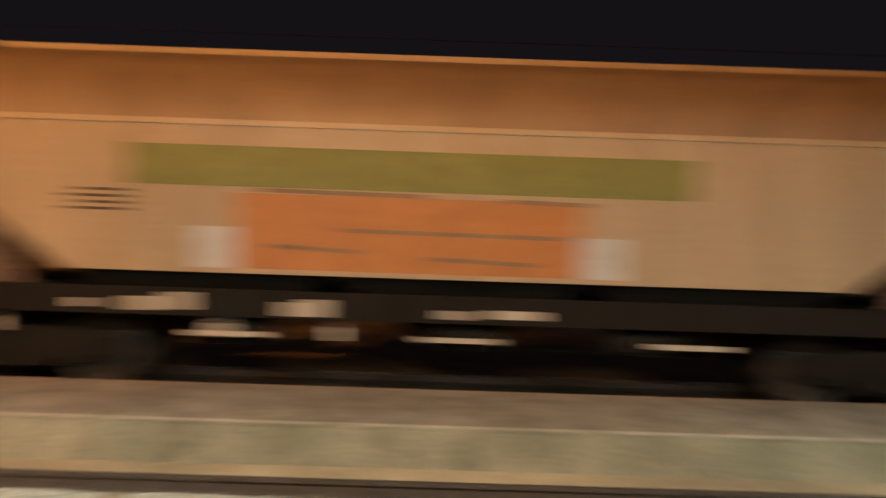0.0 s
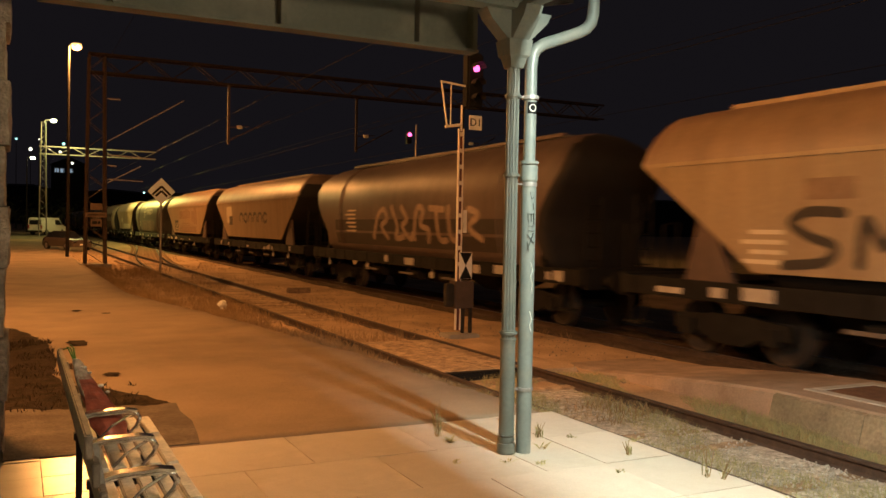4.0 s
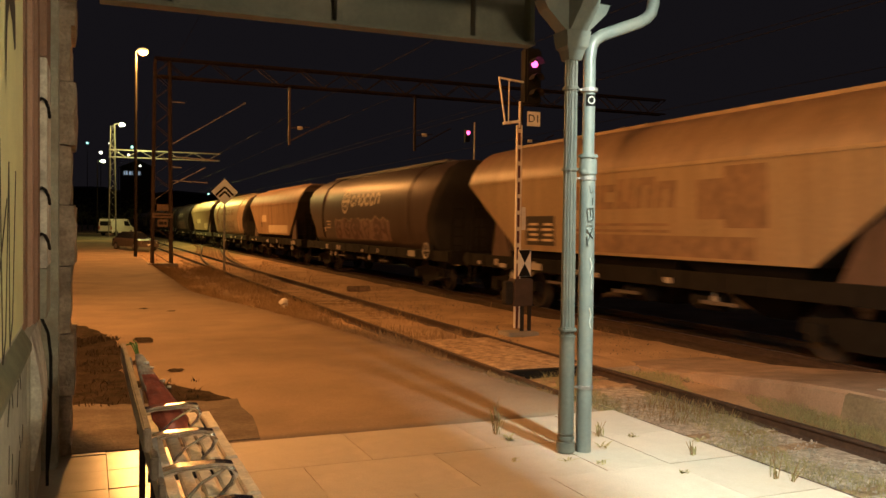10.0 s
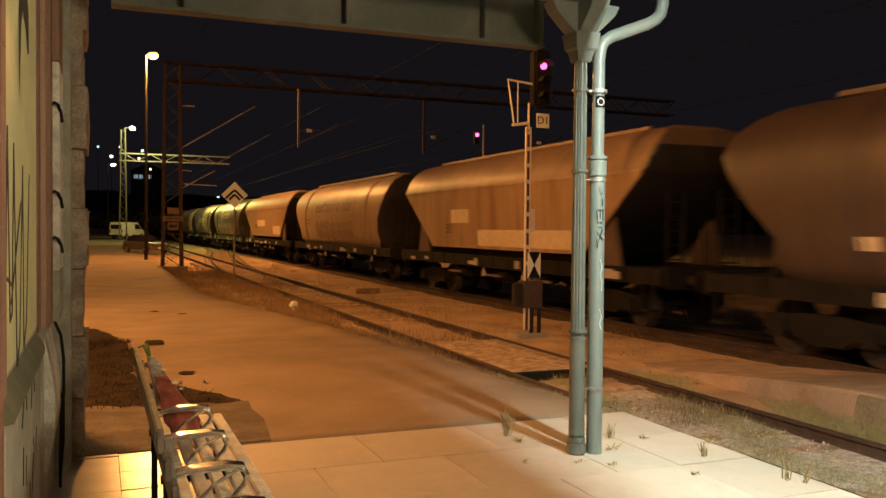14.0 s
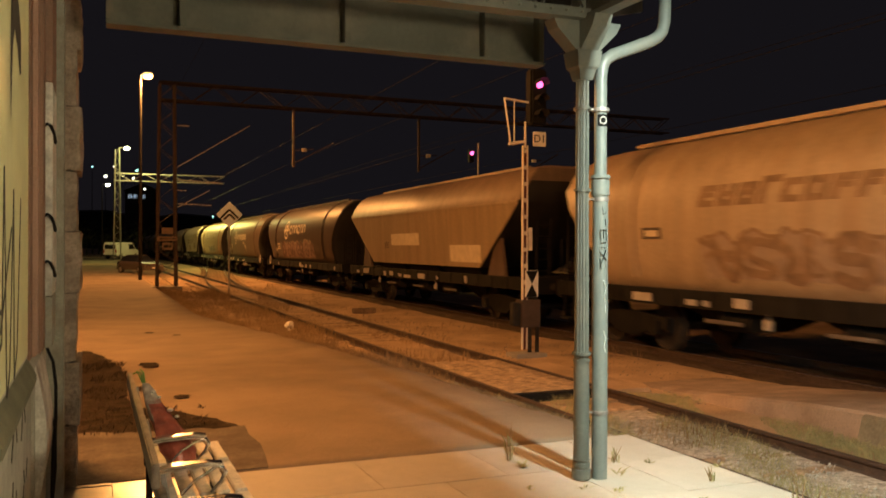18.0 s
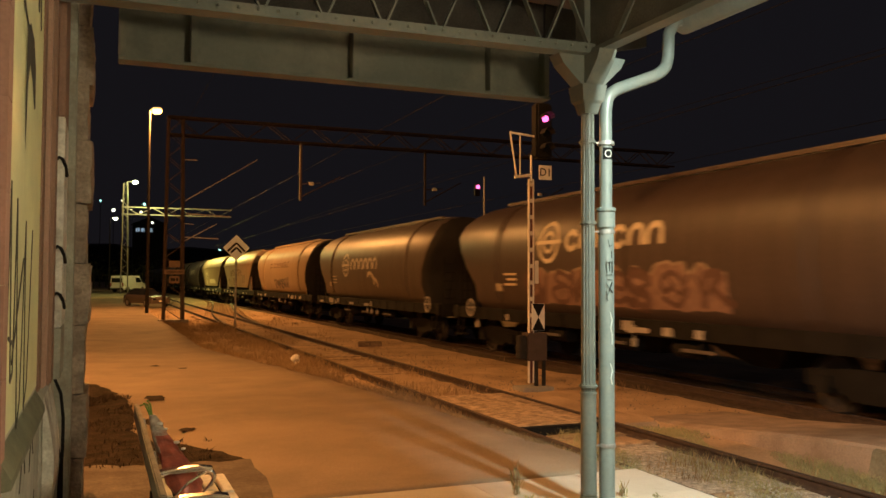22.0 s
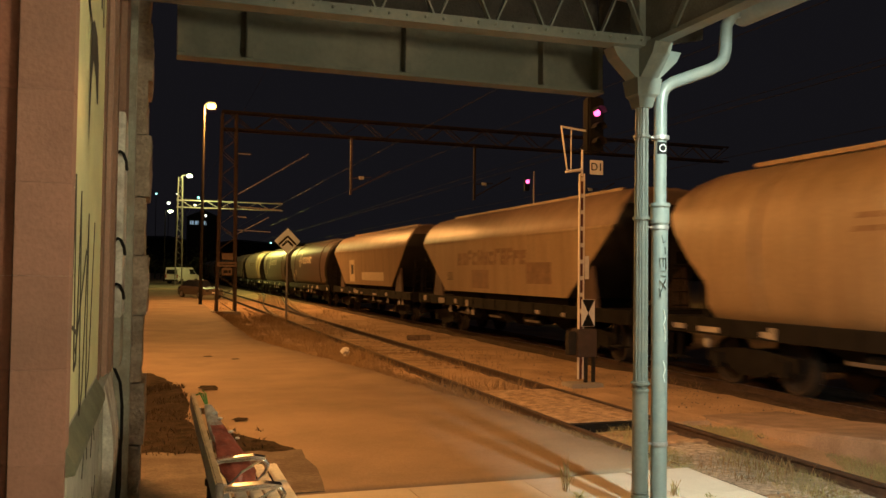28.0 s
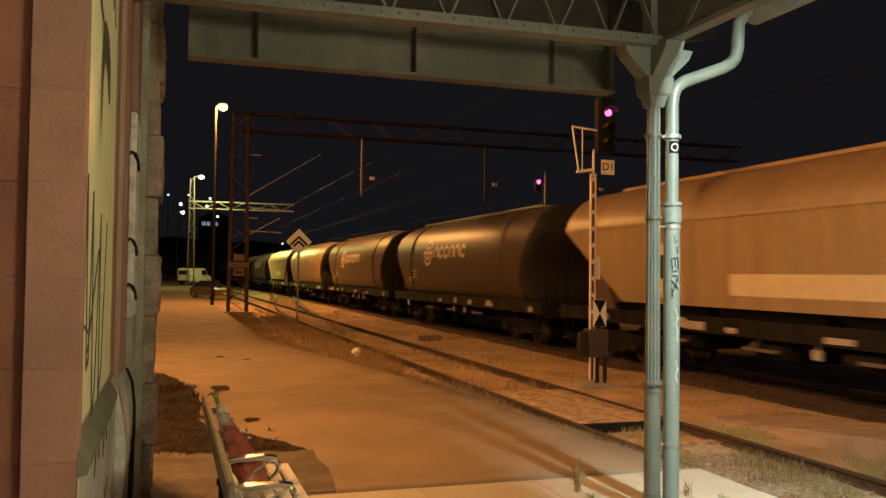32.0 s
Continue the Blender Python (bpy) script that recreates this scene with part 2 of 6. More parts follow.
def part(name, bm, material, parent=None, label="", bevel=0.0, smooth=False):
    ob = new(name, mesh_of(name, bm, material, bevel, smooth))
    if parent:
        ob.parent = parent
    if label:
        ob["label"] = label
    return ob


def empty(name, loc=(0, 0, 0), label="", category="", group="", kind=""):
    ob = new(name)
    ob.location = loc
    ob.empty_display_size = 0.2
    return tagged(ob, label, category, group, kind)


def boxpart(name, dims, material, parent=None, label="", bevel=0.0):
    bm = bmesh.new()
    box(bm, *dims)
    return part(name, bm, material, parent, label, bevel)


def text(body, size, material, m, parent=None, name="lettering", label="", depth=0.004):
    """Built-in lettering turned into a mesh part; its plane is x right, y up of m."""
    cu = bpy.data.curves.new(name, "FONT")
    cu.body, cu.size, cu.extrude, cu.resolution_u = body, size, depth, 3
    cu.align_x, cu.align_y = "CENTER", "CENTER"
    tmp = bpy.data.objects.new(name, cu)
    scene.collection.objects.link(tmp)
    bpy.context.view_layer.update()
    me = bpy.data.meshes.new_from_object(tmp.evaluated_get(bpy.context.evaluated_depsgraph_get()))
    bpy.data.objects.remove(tmp)
    me.materials.clear()
    me.materials.append(material)
    ob = new(name, me)
    ob.parent = parent
    ob.matrix_local = m
    if label:
        ob["label"] = label
    return ob


# ---------------------------------------------------------------- ground, platform, tracks
RZ = -0.38   # top of the rails
EDGE = 4.37  # platform edge


def ramp_height(y):
    """Top of the asphalt ramp that falls away from the platform and climbs again at the end of the yard."""
    q, u = min(1, max(0, (y - 7) / 22)), min(1, max(0, (y - 74) / 30))
    return -0.004 - 0.40 * q * q * (3 - 2 * q) + 0.62 * u * u * (3 - 2 * u)


def ground_height(x, y):
    """The soil: just under the asphalt, then a bank that runs down to the siding."""
    if y <= 6.4:
        return -0.54 if x > 3.0 else -0.3
    top, low = ramp_height(y) - 0.05, -0.53
    e = 4.15 - 0.055 * (y - 6.4) - 0.0022 * max(0, min(y, 26) - 14) ** 2 if y < 26 else 2.75
    q = min(1, max(0, (x - e) / 1.15))
    return top + (low - top) * q * q * (3 - 2 * q)


def build_ground():
    xs = [-400, -150, -60, -25, -12, -6, -3] + [-2 + 0.5 * i for i in range(8)] + [2 + 0.2 * i for i in range(25)] + [7 + 0.5 * i for i in range(19)] + [18, 22, 30, 45, 80, 160, 400]
    ys = [-400, -120, -50, -20, -8, 0, 4, 6.0] + [6.4 + 0.7 * i for i in range(60)] + [50, 56, 64, 75, 90, 120, 170, 260, 420, 700]
    verts, faces = [], []
    for y in ys:
        for x in xs:
            z = ground_height(x, y) if x > -3 else (-0.2 if y < 60 else ramp_height(y) - 0.05)
            if y <= 6.0 and x < 4.4:
                z = -0.3
            if x > 5.3 or (x > 4.4 and y <= 6.4):
                z = -0.54 + 0.03 * noise.noise((x * 0.7, y * 0.5, 0))
            verts.append((x, y, z + 0.015 * noise.noise((x * 1.3, y * 1.1, 3))))
    n = len(xs)
    for j in range(len(ys) - 1):
        for i in range(n - 1):
            faces.append((j * n + i, j * n + i + 1, (j + 1) * n + i + 1, (j + 1) * n + i))
    me = bpy.data.meshes.new("ground")
    me.from_pydata(verts, [], faces)
    me.materials.append(SOIL)
    for p in me.polygons:
        p.use_smooth = True
    tagged(new("ground", me), "bare brown soil of the station yard", "ground", kind="structure")


def asphalt_edge(y):
    return 4.30 - 0.055 * (y - 6.4) - 0.0022 * max(0, y - 14) ** 2 + 0.10 * noise.noise((y * 0.9, 0, 7)) + 0.05 * noise.noise((y * 3.1, 0, 2)) + 0.05 * noise.noise((y * 7.3, 0, 4))


def build_asphalt():
    verts, faces = [], []
    ys = [6.42 + 0.15 * i for i in range(160)] + [31 + 2.0 * i for i in range(12)] + [60, 70, 85, 110]
    for y in ys:
        z = ramp_height(y)
        e = asphalt_edge(min(y, 26))
        x0 = -0.3 - 2.5 * min(1, max(0, (y - 12) / 10))
        for i in range(14):
            x = x0 + (e - 0.05 - x0) * i / 12 if i < 13 else e + 0.04
            verts.append((x, y, z - (0.06 if i == 13 else 0) + 0.008 * noise.noise((x, y, 1))))
    for j in range(len(ys) - 1):
        for i in range(13):
            faces.append((j * 14 + i, j * 14 + i + 1, (j + 1) * 14 + i + 1, (j + 1) * 14 + i))
    me = bpy.data.meshes.new("asphalt")
    me.from_pydata(verts, [], faces)
    me.materials.append(ASPHALT)
    for p in me.polygons:
        p.use_smooth = True
    ob = tagged(new("road", me), "worn asphalt ramp leading off the platform end", "road", kind="structure")
    mod = ob.modifiers.new("thick", "SOLIDIFY")
    mod.thickness, mod.offset = 0.12, -1


def rail_profile(rail_x, ys, name, label, group, head):
    """One rail, swept along points (x offset by a function)."""
    prof = [(-0.07, -0.15), (0.07, -0.15), (0.07, -0.135), (0.012, -0.115), (0.012, -0.04), (0.036, -0.03), (0.036, -0.004), (0.03, 0), (-0.03, 0), (-0.036, -0.004), (-0.036, -0.03), (-0.012, -0.04), (-0.012, -0.115), (-0.07, -0.135)]
    bm = bmesh.new()
    loft(bm, [[(rail_x(y) + px, y, RZ + pz) for px, pz in prof] for y in ys])
    ob = part(name, bm, RAIL)
    ob.data.materials.append(head)
    for p in ob.data.polygons:
        if p.normal.z > 0.9 and p.center.z > RZ - 0.01:
            p.material_index = 1
    return tagged(ob, label, "rail", group, kind="structure")


NEAR, FAR = 6.13, 11.4   # track centres


def branch(y):
    """Centre of the connecting track between the near track and the train's track."""
    s = min(1, max(0, (y - 36) / 62))
    return NEAR + (FAR - NEAR) * s * s * (3 - 2 * s)


def build_tracks():
    ys = [-60 + 4 * i for i in range(15)] + [2 * i for i in range(60)] + [124, 140, 180, 260, 400]
    for c, lab, grp in ((NEAR, "rusty rail of the siding beside the platform", "rails of the siding"), (FAR, "rail of the train's track", "rails of the main track")):
        for s in (-0.753, 0.753):
            rail_profile(lambda y, q=c + s: q, ys, "rail", lab, grp, RAILTOP if c == FAR else RAIL)
    yb = [36 + 2 * i for i in range(32)]
    for s in (-0.753, 0.753):
        rail_profile(lambda y, q=s: branch(y) + q, yb, "rail", "rail of the turnout between the two tracks", "rails of the turnout", RAIL)
    # ballast beds
    for c, w, z in ((NEAR, 1.55, RZ - 0.135), (FAR, 1.9, RZ - 0.13)):
        verts, faces = [], []
        yy = [-60, -30, -12] + [-8 + 0.5 * i for i in range(110)] + [50, 60, 80, 110, 160, 260, 400]
        for y in yy:
            for i in range(11):
                f = i / 5 - 1
                h = 0 if abs(f) < 0.8 else -0.1
                verts.append((c + f * w, y, z + h + 0.03 * noise.noise((f * 5 + c, y * 2.2, 0))))
        for j in range(len(yy) - 1):
            for i in range(10):
                faces.append((j * 11 + i, j * 11 + i + 1, (j + 1) * 11 + i + 1, (j + 1) * 11 + i))
        me = bpy.data.meshes.new("ballast_bed")
        me.from_pydata(verts, [], faces)
        # Main track's bed takes the darkened colour for the train's shade.
        me.materials.append(BALLAST if c == NEAR else SHADED_BED)
        me.materials.append(SOIL)
        for p in me.polygons:
            if c == NEAR and p.center.y > 9.3 + 1.5 * noise.noise((p.center.x * 3, p.center.y, 1)):
                p.material_index = 1
        tagged(new("ballast_bed", me), "grey gravel bed under the track", "ballast", kind="structure")
    # sleepers
    bm = bmesh.new()
    box(bm, -1.25, 1.25, -0.12, 0.12, -0.18, 0)
    me = mesh_of("sleeper", bm, SLEEPER, 0.015)
    bed = empty("siding_sleepers", (NEAR, 0, 0), "weathered timber sleepers half sunk in the gravel", "sleepers", kind="structure")
    rnd = random.Random(5)
    for i in range(90):
        y = -6 + 0.65 * i
        if 10.6 < y < 18.2:
            continue
        ob = new("sleeper", me)
        ob.parent = bed
        ob.matrix_local = pose(rnd.uniform(-0.04, 0.04), y, RZ - (0.14 if y < 9 else 0.118 if y < 25 else 0.132) + rnd.uniform(-0.015, 0.01), 0, 0, rnd.uniform(-1.5, 1.5))
    bed2 = empty("turnout_sleepers", (0, 0, 0), "long timber sleepers under the turnout", "sleepers", kind="structure")
    for i in range(70):
        y = 44 + 0.7 * i
        ob = new("sleeper", me)
        ob.parent = bed2
        ob.matrix_local = pose(branch(y), y, RZ - 0.125, 0, 0, rnd.uniform(-1, 1) - 6)


def build_platform():
    # body under the paving
    boxpart("platform_body", (-0.6, EDGE - 0.06, -30, 6.38, -0.6, -0.055), CONCRETE)
    tagged(bpy.data.objects["platform_body"], "concrete body under the platform paving", "platform", kind="structure")
    pav = empty("platform_paving", (0, 0, 0), "pale stone slabs of the platform with open joints", "paving", kind="structure")
    rnd = random.Random(2)
    meshes = {}

    def slab(w, d, mt, h=0.05):
        k = (round(w, 3), round(d, 3), mt.name)
        if k not in meshes:
            bm = bmesh.new()
            box(bm, -w / 2 + 0.0015, w / 2 - 0.0015, -d / 2 + 0.0015, d / 2 - 0.0015, -h, 0)
            meshes[k] = mesh_of("slab", bm, mt, 0.0025)
        return meshes[k]

    # large slabs, rows across the platform; edge slabs are wide white kerbs
    y = 6.38
    row = 0
    while y > -7:
        d = 0.8
        x = EDGE
        first = True
        while x > 0.62:
            w = 0.62 if first else 0.95
            if not first and first is not None and row % 2 and x == EDGE - 0.62:
                w = 0.5
            w = min(w, x - 0.55)
            if w < 0.12:
                break
            ob = new("slab", slab(w, d, PAVING))
            ob.parent = pav
            ob.matrix_local = pose(x - w / 2, y - d / 2, rnd.uniform(-0.002, 0.002), rnd.uniform(-0.12, 0.12), rnd.uniform(-0.12, 0.12), 0)
            x -= w
            first = False
        y -= d
        row += 1
    # glazed tiles along the wall
    til = empty("wall_tiles", (0, 0, 0), "smooth ochre tiles along the foot of the wall", "tiles", kind="structure")
    y = 7.2
    while y > -6:
        x = 0.55
        while x > -0.5:
            ob = new("tile", slab(0.42, 0.42, TILE))
            ob.parent = til
            ob.matrix_local = pose(x - 0.21, y - 0.21, rnd.uniform(-0.002, 0.002) + 0.002, rnd.uniform(-0.1, 0.1), rnd.uniform(-0.1, 0.1), 0)
            x -= 0.42
        y -= 0.42
    boxpart("tile_bed", (-0.6, 0.55, 6.38, 7.2, -0.5, -0.05), CONCRETE)
    tagged(bpy.data.objects["tile_bed"], "concrete bed under the tiles", "platform", kind="structure")
    # low middle platform between the tracks
    bm = bmesh.new()
    dusty = mat("dusty_concrete", (0.33, 0.25, 0.19), 0.9, var=0.2, scale=2.5, fine=50, bump=0.3, stain=(0.20, 0.145, 0.095), stain_amt=0.7, stain_scale=0.8, spec=0.15)
    rings = [(y, 0.0) for y in (-40, -20, -5, 0, 4, 7.0)] + [(7.8, 0.05), (8.6, 0.13), (9.4, 0.21), (10.4, 0.30), (11.6, 0.37)]
    loft(bm, [[(7.95 + 0.4 * d, y, -0.57), (7.95 + 0.4 * d, y, -0.20 - d), (7.99 + 0.7 * d, y, -0.17 - d), (9.78, y, -0.17 - d), (9.82, y, -0.2 - d), (9.82, y, -0.57)] for y, d in rings])
    tagged(part("middle_platform", bm, dusty), "low dusty concrete platform between the two tracks", "platform", kind="structure")
    dirty = mat("mossy_concrete", (0.245, 0.20, 0.135), 0.95, var=0.35, scale=3, fine=25, bump=0.8, stain=(0.09, 0.09, 0.05), stain_amt=0.7, stain_scale=1.5)
    for i in range(34):
        y1 = 7.0 - 1.2 * i
        bm = bmesh.new()
        loft(bm, [[(7.955, y, -0.56), (7.955, y, -0.19), (7.90 + 0.015 * noise.noise((i, 0, 0)), y, -0.215), (7.80, y, -0.56)] for y in (y1 - 1.19, y1)])
        tagged(part("edge_block", bm, dirty), "mossy edge block of the middle platform", "edge block", "edge blocks", kind="structure")
    hatch = empty("cable_hatch", (8.95, 6.0, -0.17), "rusty cable hatch set in a pale concrete frame", "hatch")
    for nm, dims in (("frame", (-0.62, -0.45, -0.95, 0.95, -0.02, 0.012)), ("frame", (0.45, 0.62, -0.95, 0.95, -0.02, 0.012)), ("frame", (-0.45, 0.45, 0.8, 0.95, -0.02, 0.012)), ("frame", (-0.45, 0.45, -0.95, -0.8, -0.02, 0.012))):
        boxpart(nm, dims, mat("pale_concrete", (0.42, 0.39, 0.34), 0.85, var=0.15, scale=4, bump=0.2), hatch, "pale concrete frame", 0.008)
    boxpart("cover", (-0.45, 0.45, -0.8, 0.8, -0.02, 0.004), mat("rusty_plate", (0.16, 0.085, 0.05), 0.8, 0.2, var=0.3, scale=5, bump=0.3), hatch, "rusty steel cover")
    # timber crossing over the siding
    cross = empty("timber_crossing", (NEAR, 10.72, RZ), "worn timber boards laid between the rails as a crossing", "crossing")
    for i in range(6):
        w = 1.36 / 6
        boxpart("board", (-0.68 + i * w + 0.008, -0.68 + (i + 1) * w - 0.008, 0, 3.3, -0.13, -0.012), SLEEPER, cross, "", 0.008)
    boxpart("ramp", (0.82, 1.75, 0.1, 3.2, -0.2, -0.10), SOIL, cross, "earth-covered ramp slab", 0.02)
    # Black bar put in for the shadowed gap before the board ends.
    boxpart("end_beam", (-0.70, 0.70, -0.16, -0.004, -0.17, -0.02), BLACK, cross, "black bar standing for the dark gap", 0.012)


build_ground()
build_asphalt()
build_tracks()
build_platform()


# ---------------------------------------------------------------- station building and canopy
WALL = -0.30


def build_station():
    # wall with the pilaster, the painted panel and the corner
    bm = bmesh.new()
    box(bm, -0.9, WALL, 3.14, 6.36, -0.3, 5.6)
    tagged(part("wall_north", bm, PLASTER), "old plastered station wall", "wall", kind="structure")
    bm = bmesh.new()
    box(bm, -1.6, -1.15, -14, 3.14, -0.3, 5.6)
    tagged(part("wall_recess", bm, PLASTER), "recessed plaster wall of the station", "wall", kind="structure")
    bm = bmesh.new()
    box(bm, -9, -0.9, 3.14, 6.36, -0.3, 5.6)
    box(bm, -9, -1.6, -14, 3.14, -0.3, 5.6)
    tagged(part("building_core", bm, PLASTER), "plain body of the station building", "building", kind="structure")
    pil = empty("pilaster", (0, 3.06, 0), "red ashlar pilaster with thin joints", "pilaster", kind="structure")
    rnd = random.Random(3)
    # Left stones: darker copy of the red stone, standing in for shade.
    brick = mat("shaded_red_stone", (0.20, 0.085, 0.055), 0.85, var=0.15, scale=4, fine=60, bump=0.2, spread=0.1)
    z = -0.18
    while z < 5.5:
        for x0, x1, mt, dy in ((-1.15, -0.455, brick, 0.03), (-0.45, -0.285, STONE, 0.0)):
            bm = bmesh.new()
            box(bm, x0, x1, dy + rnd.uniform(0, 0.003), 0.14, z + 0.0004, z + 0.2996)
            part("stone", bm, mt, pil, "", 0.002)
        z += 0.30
    # painted panel over a slanting dado
    pan = empty("painted_panel", (WALL, 0, 0), "yellow-green painted panel with dark scribbles", "panel", kind="structure")
    boxpart("board", (-0.02, 0.004, 3.1, 4.84, 1.10, 4.6), YELLOWPANEL, pan, "", 0.003)
    ledge = mat("green_ledge_paint", (0.16, 0.165, 0.11), 0.7, var=0.2, scale=5, bump=0.2, stain=(0.08, 0.08, 0.05), stain_amt=0.6, stain_scale=4)
    bm = bmesh.new()
    loft(bm, [[(-0.01, y, 0.96), (0.045, y, 0.97), (0.045, y, 1.0), (-0.01, y, 1.10)] for y in (3.1, 4.84)])
    part("ledge", bm, ledge, pan, "dark green slanting ledge", 0.004)
    boxpart("dado", (-0.02, 0.02, 3.1, 4.84, 0.0, 0.965), PLASTER, pan, "pale plaster dado with faint scribbles", 0.004)
    ink = mat("dark_scribble", (0.05, 0.045, 0.035), 0.8, var=0.2, bump=0.0)
    tall = [(3.20, 1.42), (3.24, 1.16), (3.34, 1.98), (3.42, 1.28), (3.50, 1.30), (3.58, 1.94), (3.70, 1.06), (3.82, 1.16), (3.98, 1.88), (4.02, 1.10), (4.16, 1.20), (4.34, 1.86)]
    for (ya, za), (yb, zb) in zip(tall, tall[1:]):
        bm = bmesh.new()
        bar(bm, (0.006, ya, za), (0.006, yb, zb), 0.003, 0.016)
        part("stroke", bm, ink, pan)
    for ya, za, yb, zb in ((3.44, 1.34, 3.86, 1.72), (3.3, 1.44, 3.52, 1.40)):
        bm = bmesh.new()
        bar(bm, (0.008, ya, za), (0.008, yb, zb), 0.003, 0.014)
        part("stroke", bm, ink, pan)
    # broad brush mark with a hooked tail
    brush = [(3.30, 2.86, 0.10), (3.45, 2.82, 0.13), (3.62, 2.75, 0.09), (3.80, 2.69, 0.04), (3.95, 2.66, 0.04)]
    drop = [(3.86, 2.66), (4.0, 2.72), (4.2, 2.70), (4.32, 2.60), (4.34, 2.42), (4.26, 2.40), (4.15, 2.50), (4.0, 2.54), (3.92, 2.45), (3.88, 2.3), (3.84, 2.14), (3.82, 2.3), (3.83, 2.5)]
    bm = bmesh.new()
    up = [bm.verts.new((0.0065, y, z + w / 2)) for y, z, w in brush]
    lo = [bm.verts.new((0.0065, y, z - w / 2)) for y, z, w in brush]
    for i in range(len(brush) - 1):
        bm.faces.new((lo[i], lo[i + 1], up[i + 1], up[i]))
    bm.faces.new([bm.verts.new((0.0065, y, z)) for y, z in drop])
    part("brush_mark", bm, ink, pan, "broad black brush mark")
    for pts in ([(4.2, 3.2), (4.28, 2.95), (4.36, 3.2), (4.44, 2.9), (4.52, 3.2), (4.6, 2.85)],):
        for (ya, za), (yb, zb) in zip(pts, pts[1:]):
            bm = bmesh.new()
            bar(bm, (0.007, ya, za), (0.007, yb, zb), 0.003, 0.028)
            part("stroke", bm, ink, pan)
    for k in range(16):
        bm = bmesh.new()
        ya, za = rnd.uniform(3.3, 4.6), rnd.uniform(0.2, 0.85)
        bar(bm, (0.022, ya, za), (0.022, ya + rnd.uniform(-0.12, 0.12), za + rnd.uniform(0.06, 0.16)), 0.003, 0.010)
        part("stroke", bm, ink, pan)
    # moulded frame beside it, then the peeling strips and the rough corner stones, all facing the platform
    fr = empty("door_frame", (WALL, 0, 0), "brown moulded timber frame with peeling grey strips", "frame", kind="structure")
    boxpart("jamb", (-0.02, 0.012, 4.845, 5.06, 1.06, 4.6), FRAMEPAINT, fr, "", 0.008)
    boxpart("jamb", (-0.02, 0.034, 5.07, 5.20, 1.06, 4.6), mat("pink_jamb_paint", (0.36, 0.23, 0.17), 0.6, var=0.2, scale=6, bump=0.2, streak=True), fr, "", 0.010)
    boxpart("jamb", (-0.02, 0.052, 5.21, 5.48, 1.06, 4.6), FRAMEPAINT, fr, "", 0.010)
    pale = mat("pale_peeling_paint", (0.60, 0.60, 0.54), 0.7, var=0.25, scale=9, bump=0.3, stain=(0.22, 0.20, 0.17), stain_amt=0.8, stain_scale=5)
    greyst = mat("grey_green_plaster", (0.30, 0.31, 0.26), 0.8, var=0.2, scale=6, bump=0.3, stain=(0.20, 0.16, 0.12), stain_amt=0.6, stain_scale=4)
    boxpart("strip", (-0.02, 0.086, 5.49, 6.06, 2.60, 4.6), FRAMEPAINT, fr, "", 0.006)
    boxpart("pale_strip", (-0.02, 0.088, 5.49, 6.06, 1.36, 2.595), pale, fr, "white peeling paint", 0.006)
    boxpart("strip", (-0.02, 0.086, 5.49, 6.06, 1.06, 1.355), greyst, fr, "", 0.006)
    boxpart("strip", (-0.02, 0.130, 6.07, 6.34, 0.0, 4.6), greyst, fr, "grey-green plaster strip", 0.014)
    for zz in (2.34, 1.82, 1.55):
        bm = bmesh.new()
        sweep(bm, [(0.046, 5.472, zz), (0.062, 5.468, zz + 0.012), (0.080, 5.47, zz), (0.094, 5.50, zz - 0.035), (0.098, 5.62, zz - 0.08)], 0.010, 6)
        part("iron_hook", bm, BLACK, fr, "black iron hook")
    # bulging plate over the plinth with the cable behind it
    bm = bmesh.new()
    loft(bm, [[(-0.02, y, 0.0), (0.03, y, 0.0), (0.03, y, 1.02), (-0.02, y, 1.06)] for y in (4.845, 6.06)])
    part("plinth", bm, PLASTER, fr, "grey plaster plinth", 0.008)
    bm = bmesh.new()
    bulge = [(0.031 + 0.055 * math.sin(math.pi * (0.08 + 0.92 * i / 12)), 0.30 + 0.72 * i / 12) for i in range(13)]
    loft(bm, [[(x, y, z) for x, z in bulge] + [(0.028, y, 1.02), (0.028, y, 0.30)] for y in (4.98, 5.62)])
    part("bulging_plate", bm, pale, fr, "loose grey-white bulging plate", 0, True)
    bm = bmesh.new()
    sweep(bm, [(0.05, 5.70, 1.04), (0.085, 5.72, 0.95), (0.10, 5.74, 0.8), (0.10, 5.74, 0.6), (0.085, 5.74, 0.42), (0.08, 5.72, 0.2), (0.08, 5.72, 0.0)], 0.010, 8)
    part("cable", bm, BLACK, fr, "loose black cable")
    bm = bmesh.new()
    sweep(bm, [(0.05, 5.95, 0.62), (0.09, 5.95, 0.5), (0.09, 5.96, 0.25), (0.07, 5.96, 0.0)], 0.009, 8)
    part("cable", bm, BLACK, fr, "loose black cable")
    q = empty("corner_stones", (0, 6.4, 0), "rough-hewn stone blocks at the building's corner", "corner stones", kind="structure")
    z = 0.0
    k = 0
    while z < 5.4:
        h = 0.36 + 0.12 * rnd.random()
        d = 0.84 if k % 2 else 0.72
        bm = bmesh.new()
        vs = box(bm, -0.5, -0.10 + 0.025 * (k % 2), 0, d, z, z + h - 0.012)
        bmesh.ops.subdivide_edges(bm, edges=bm.edges[:], cuts=5, use_grid_fill=True)
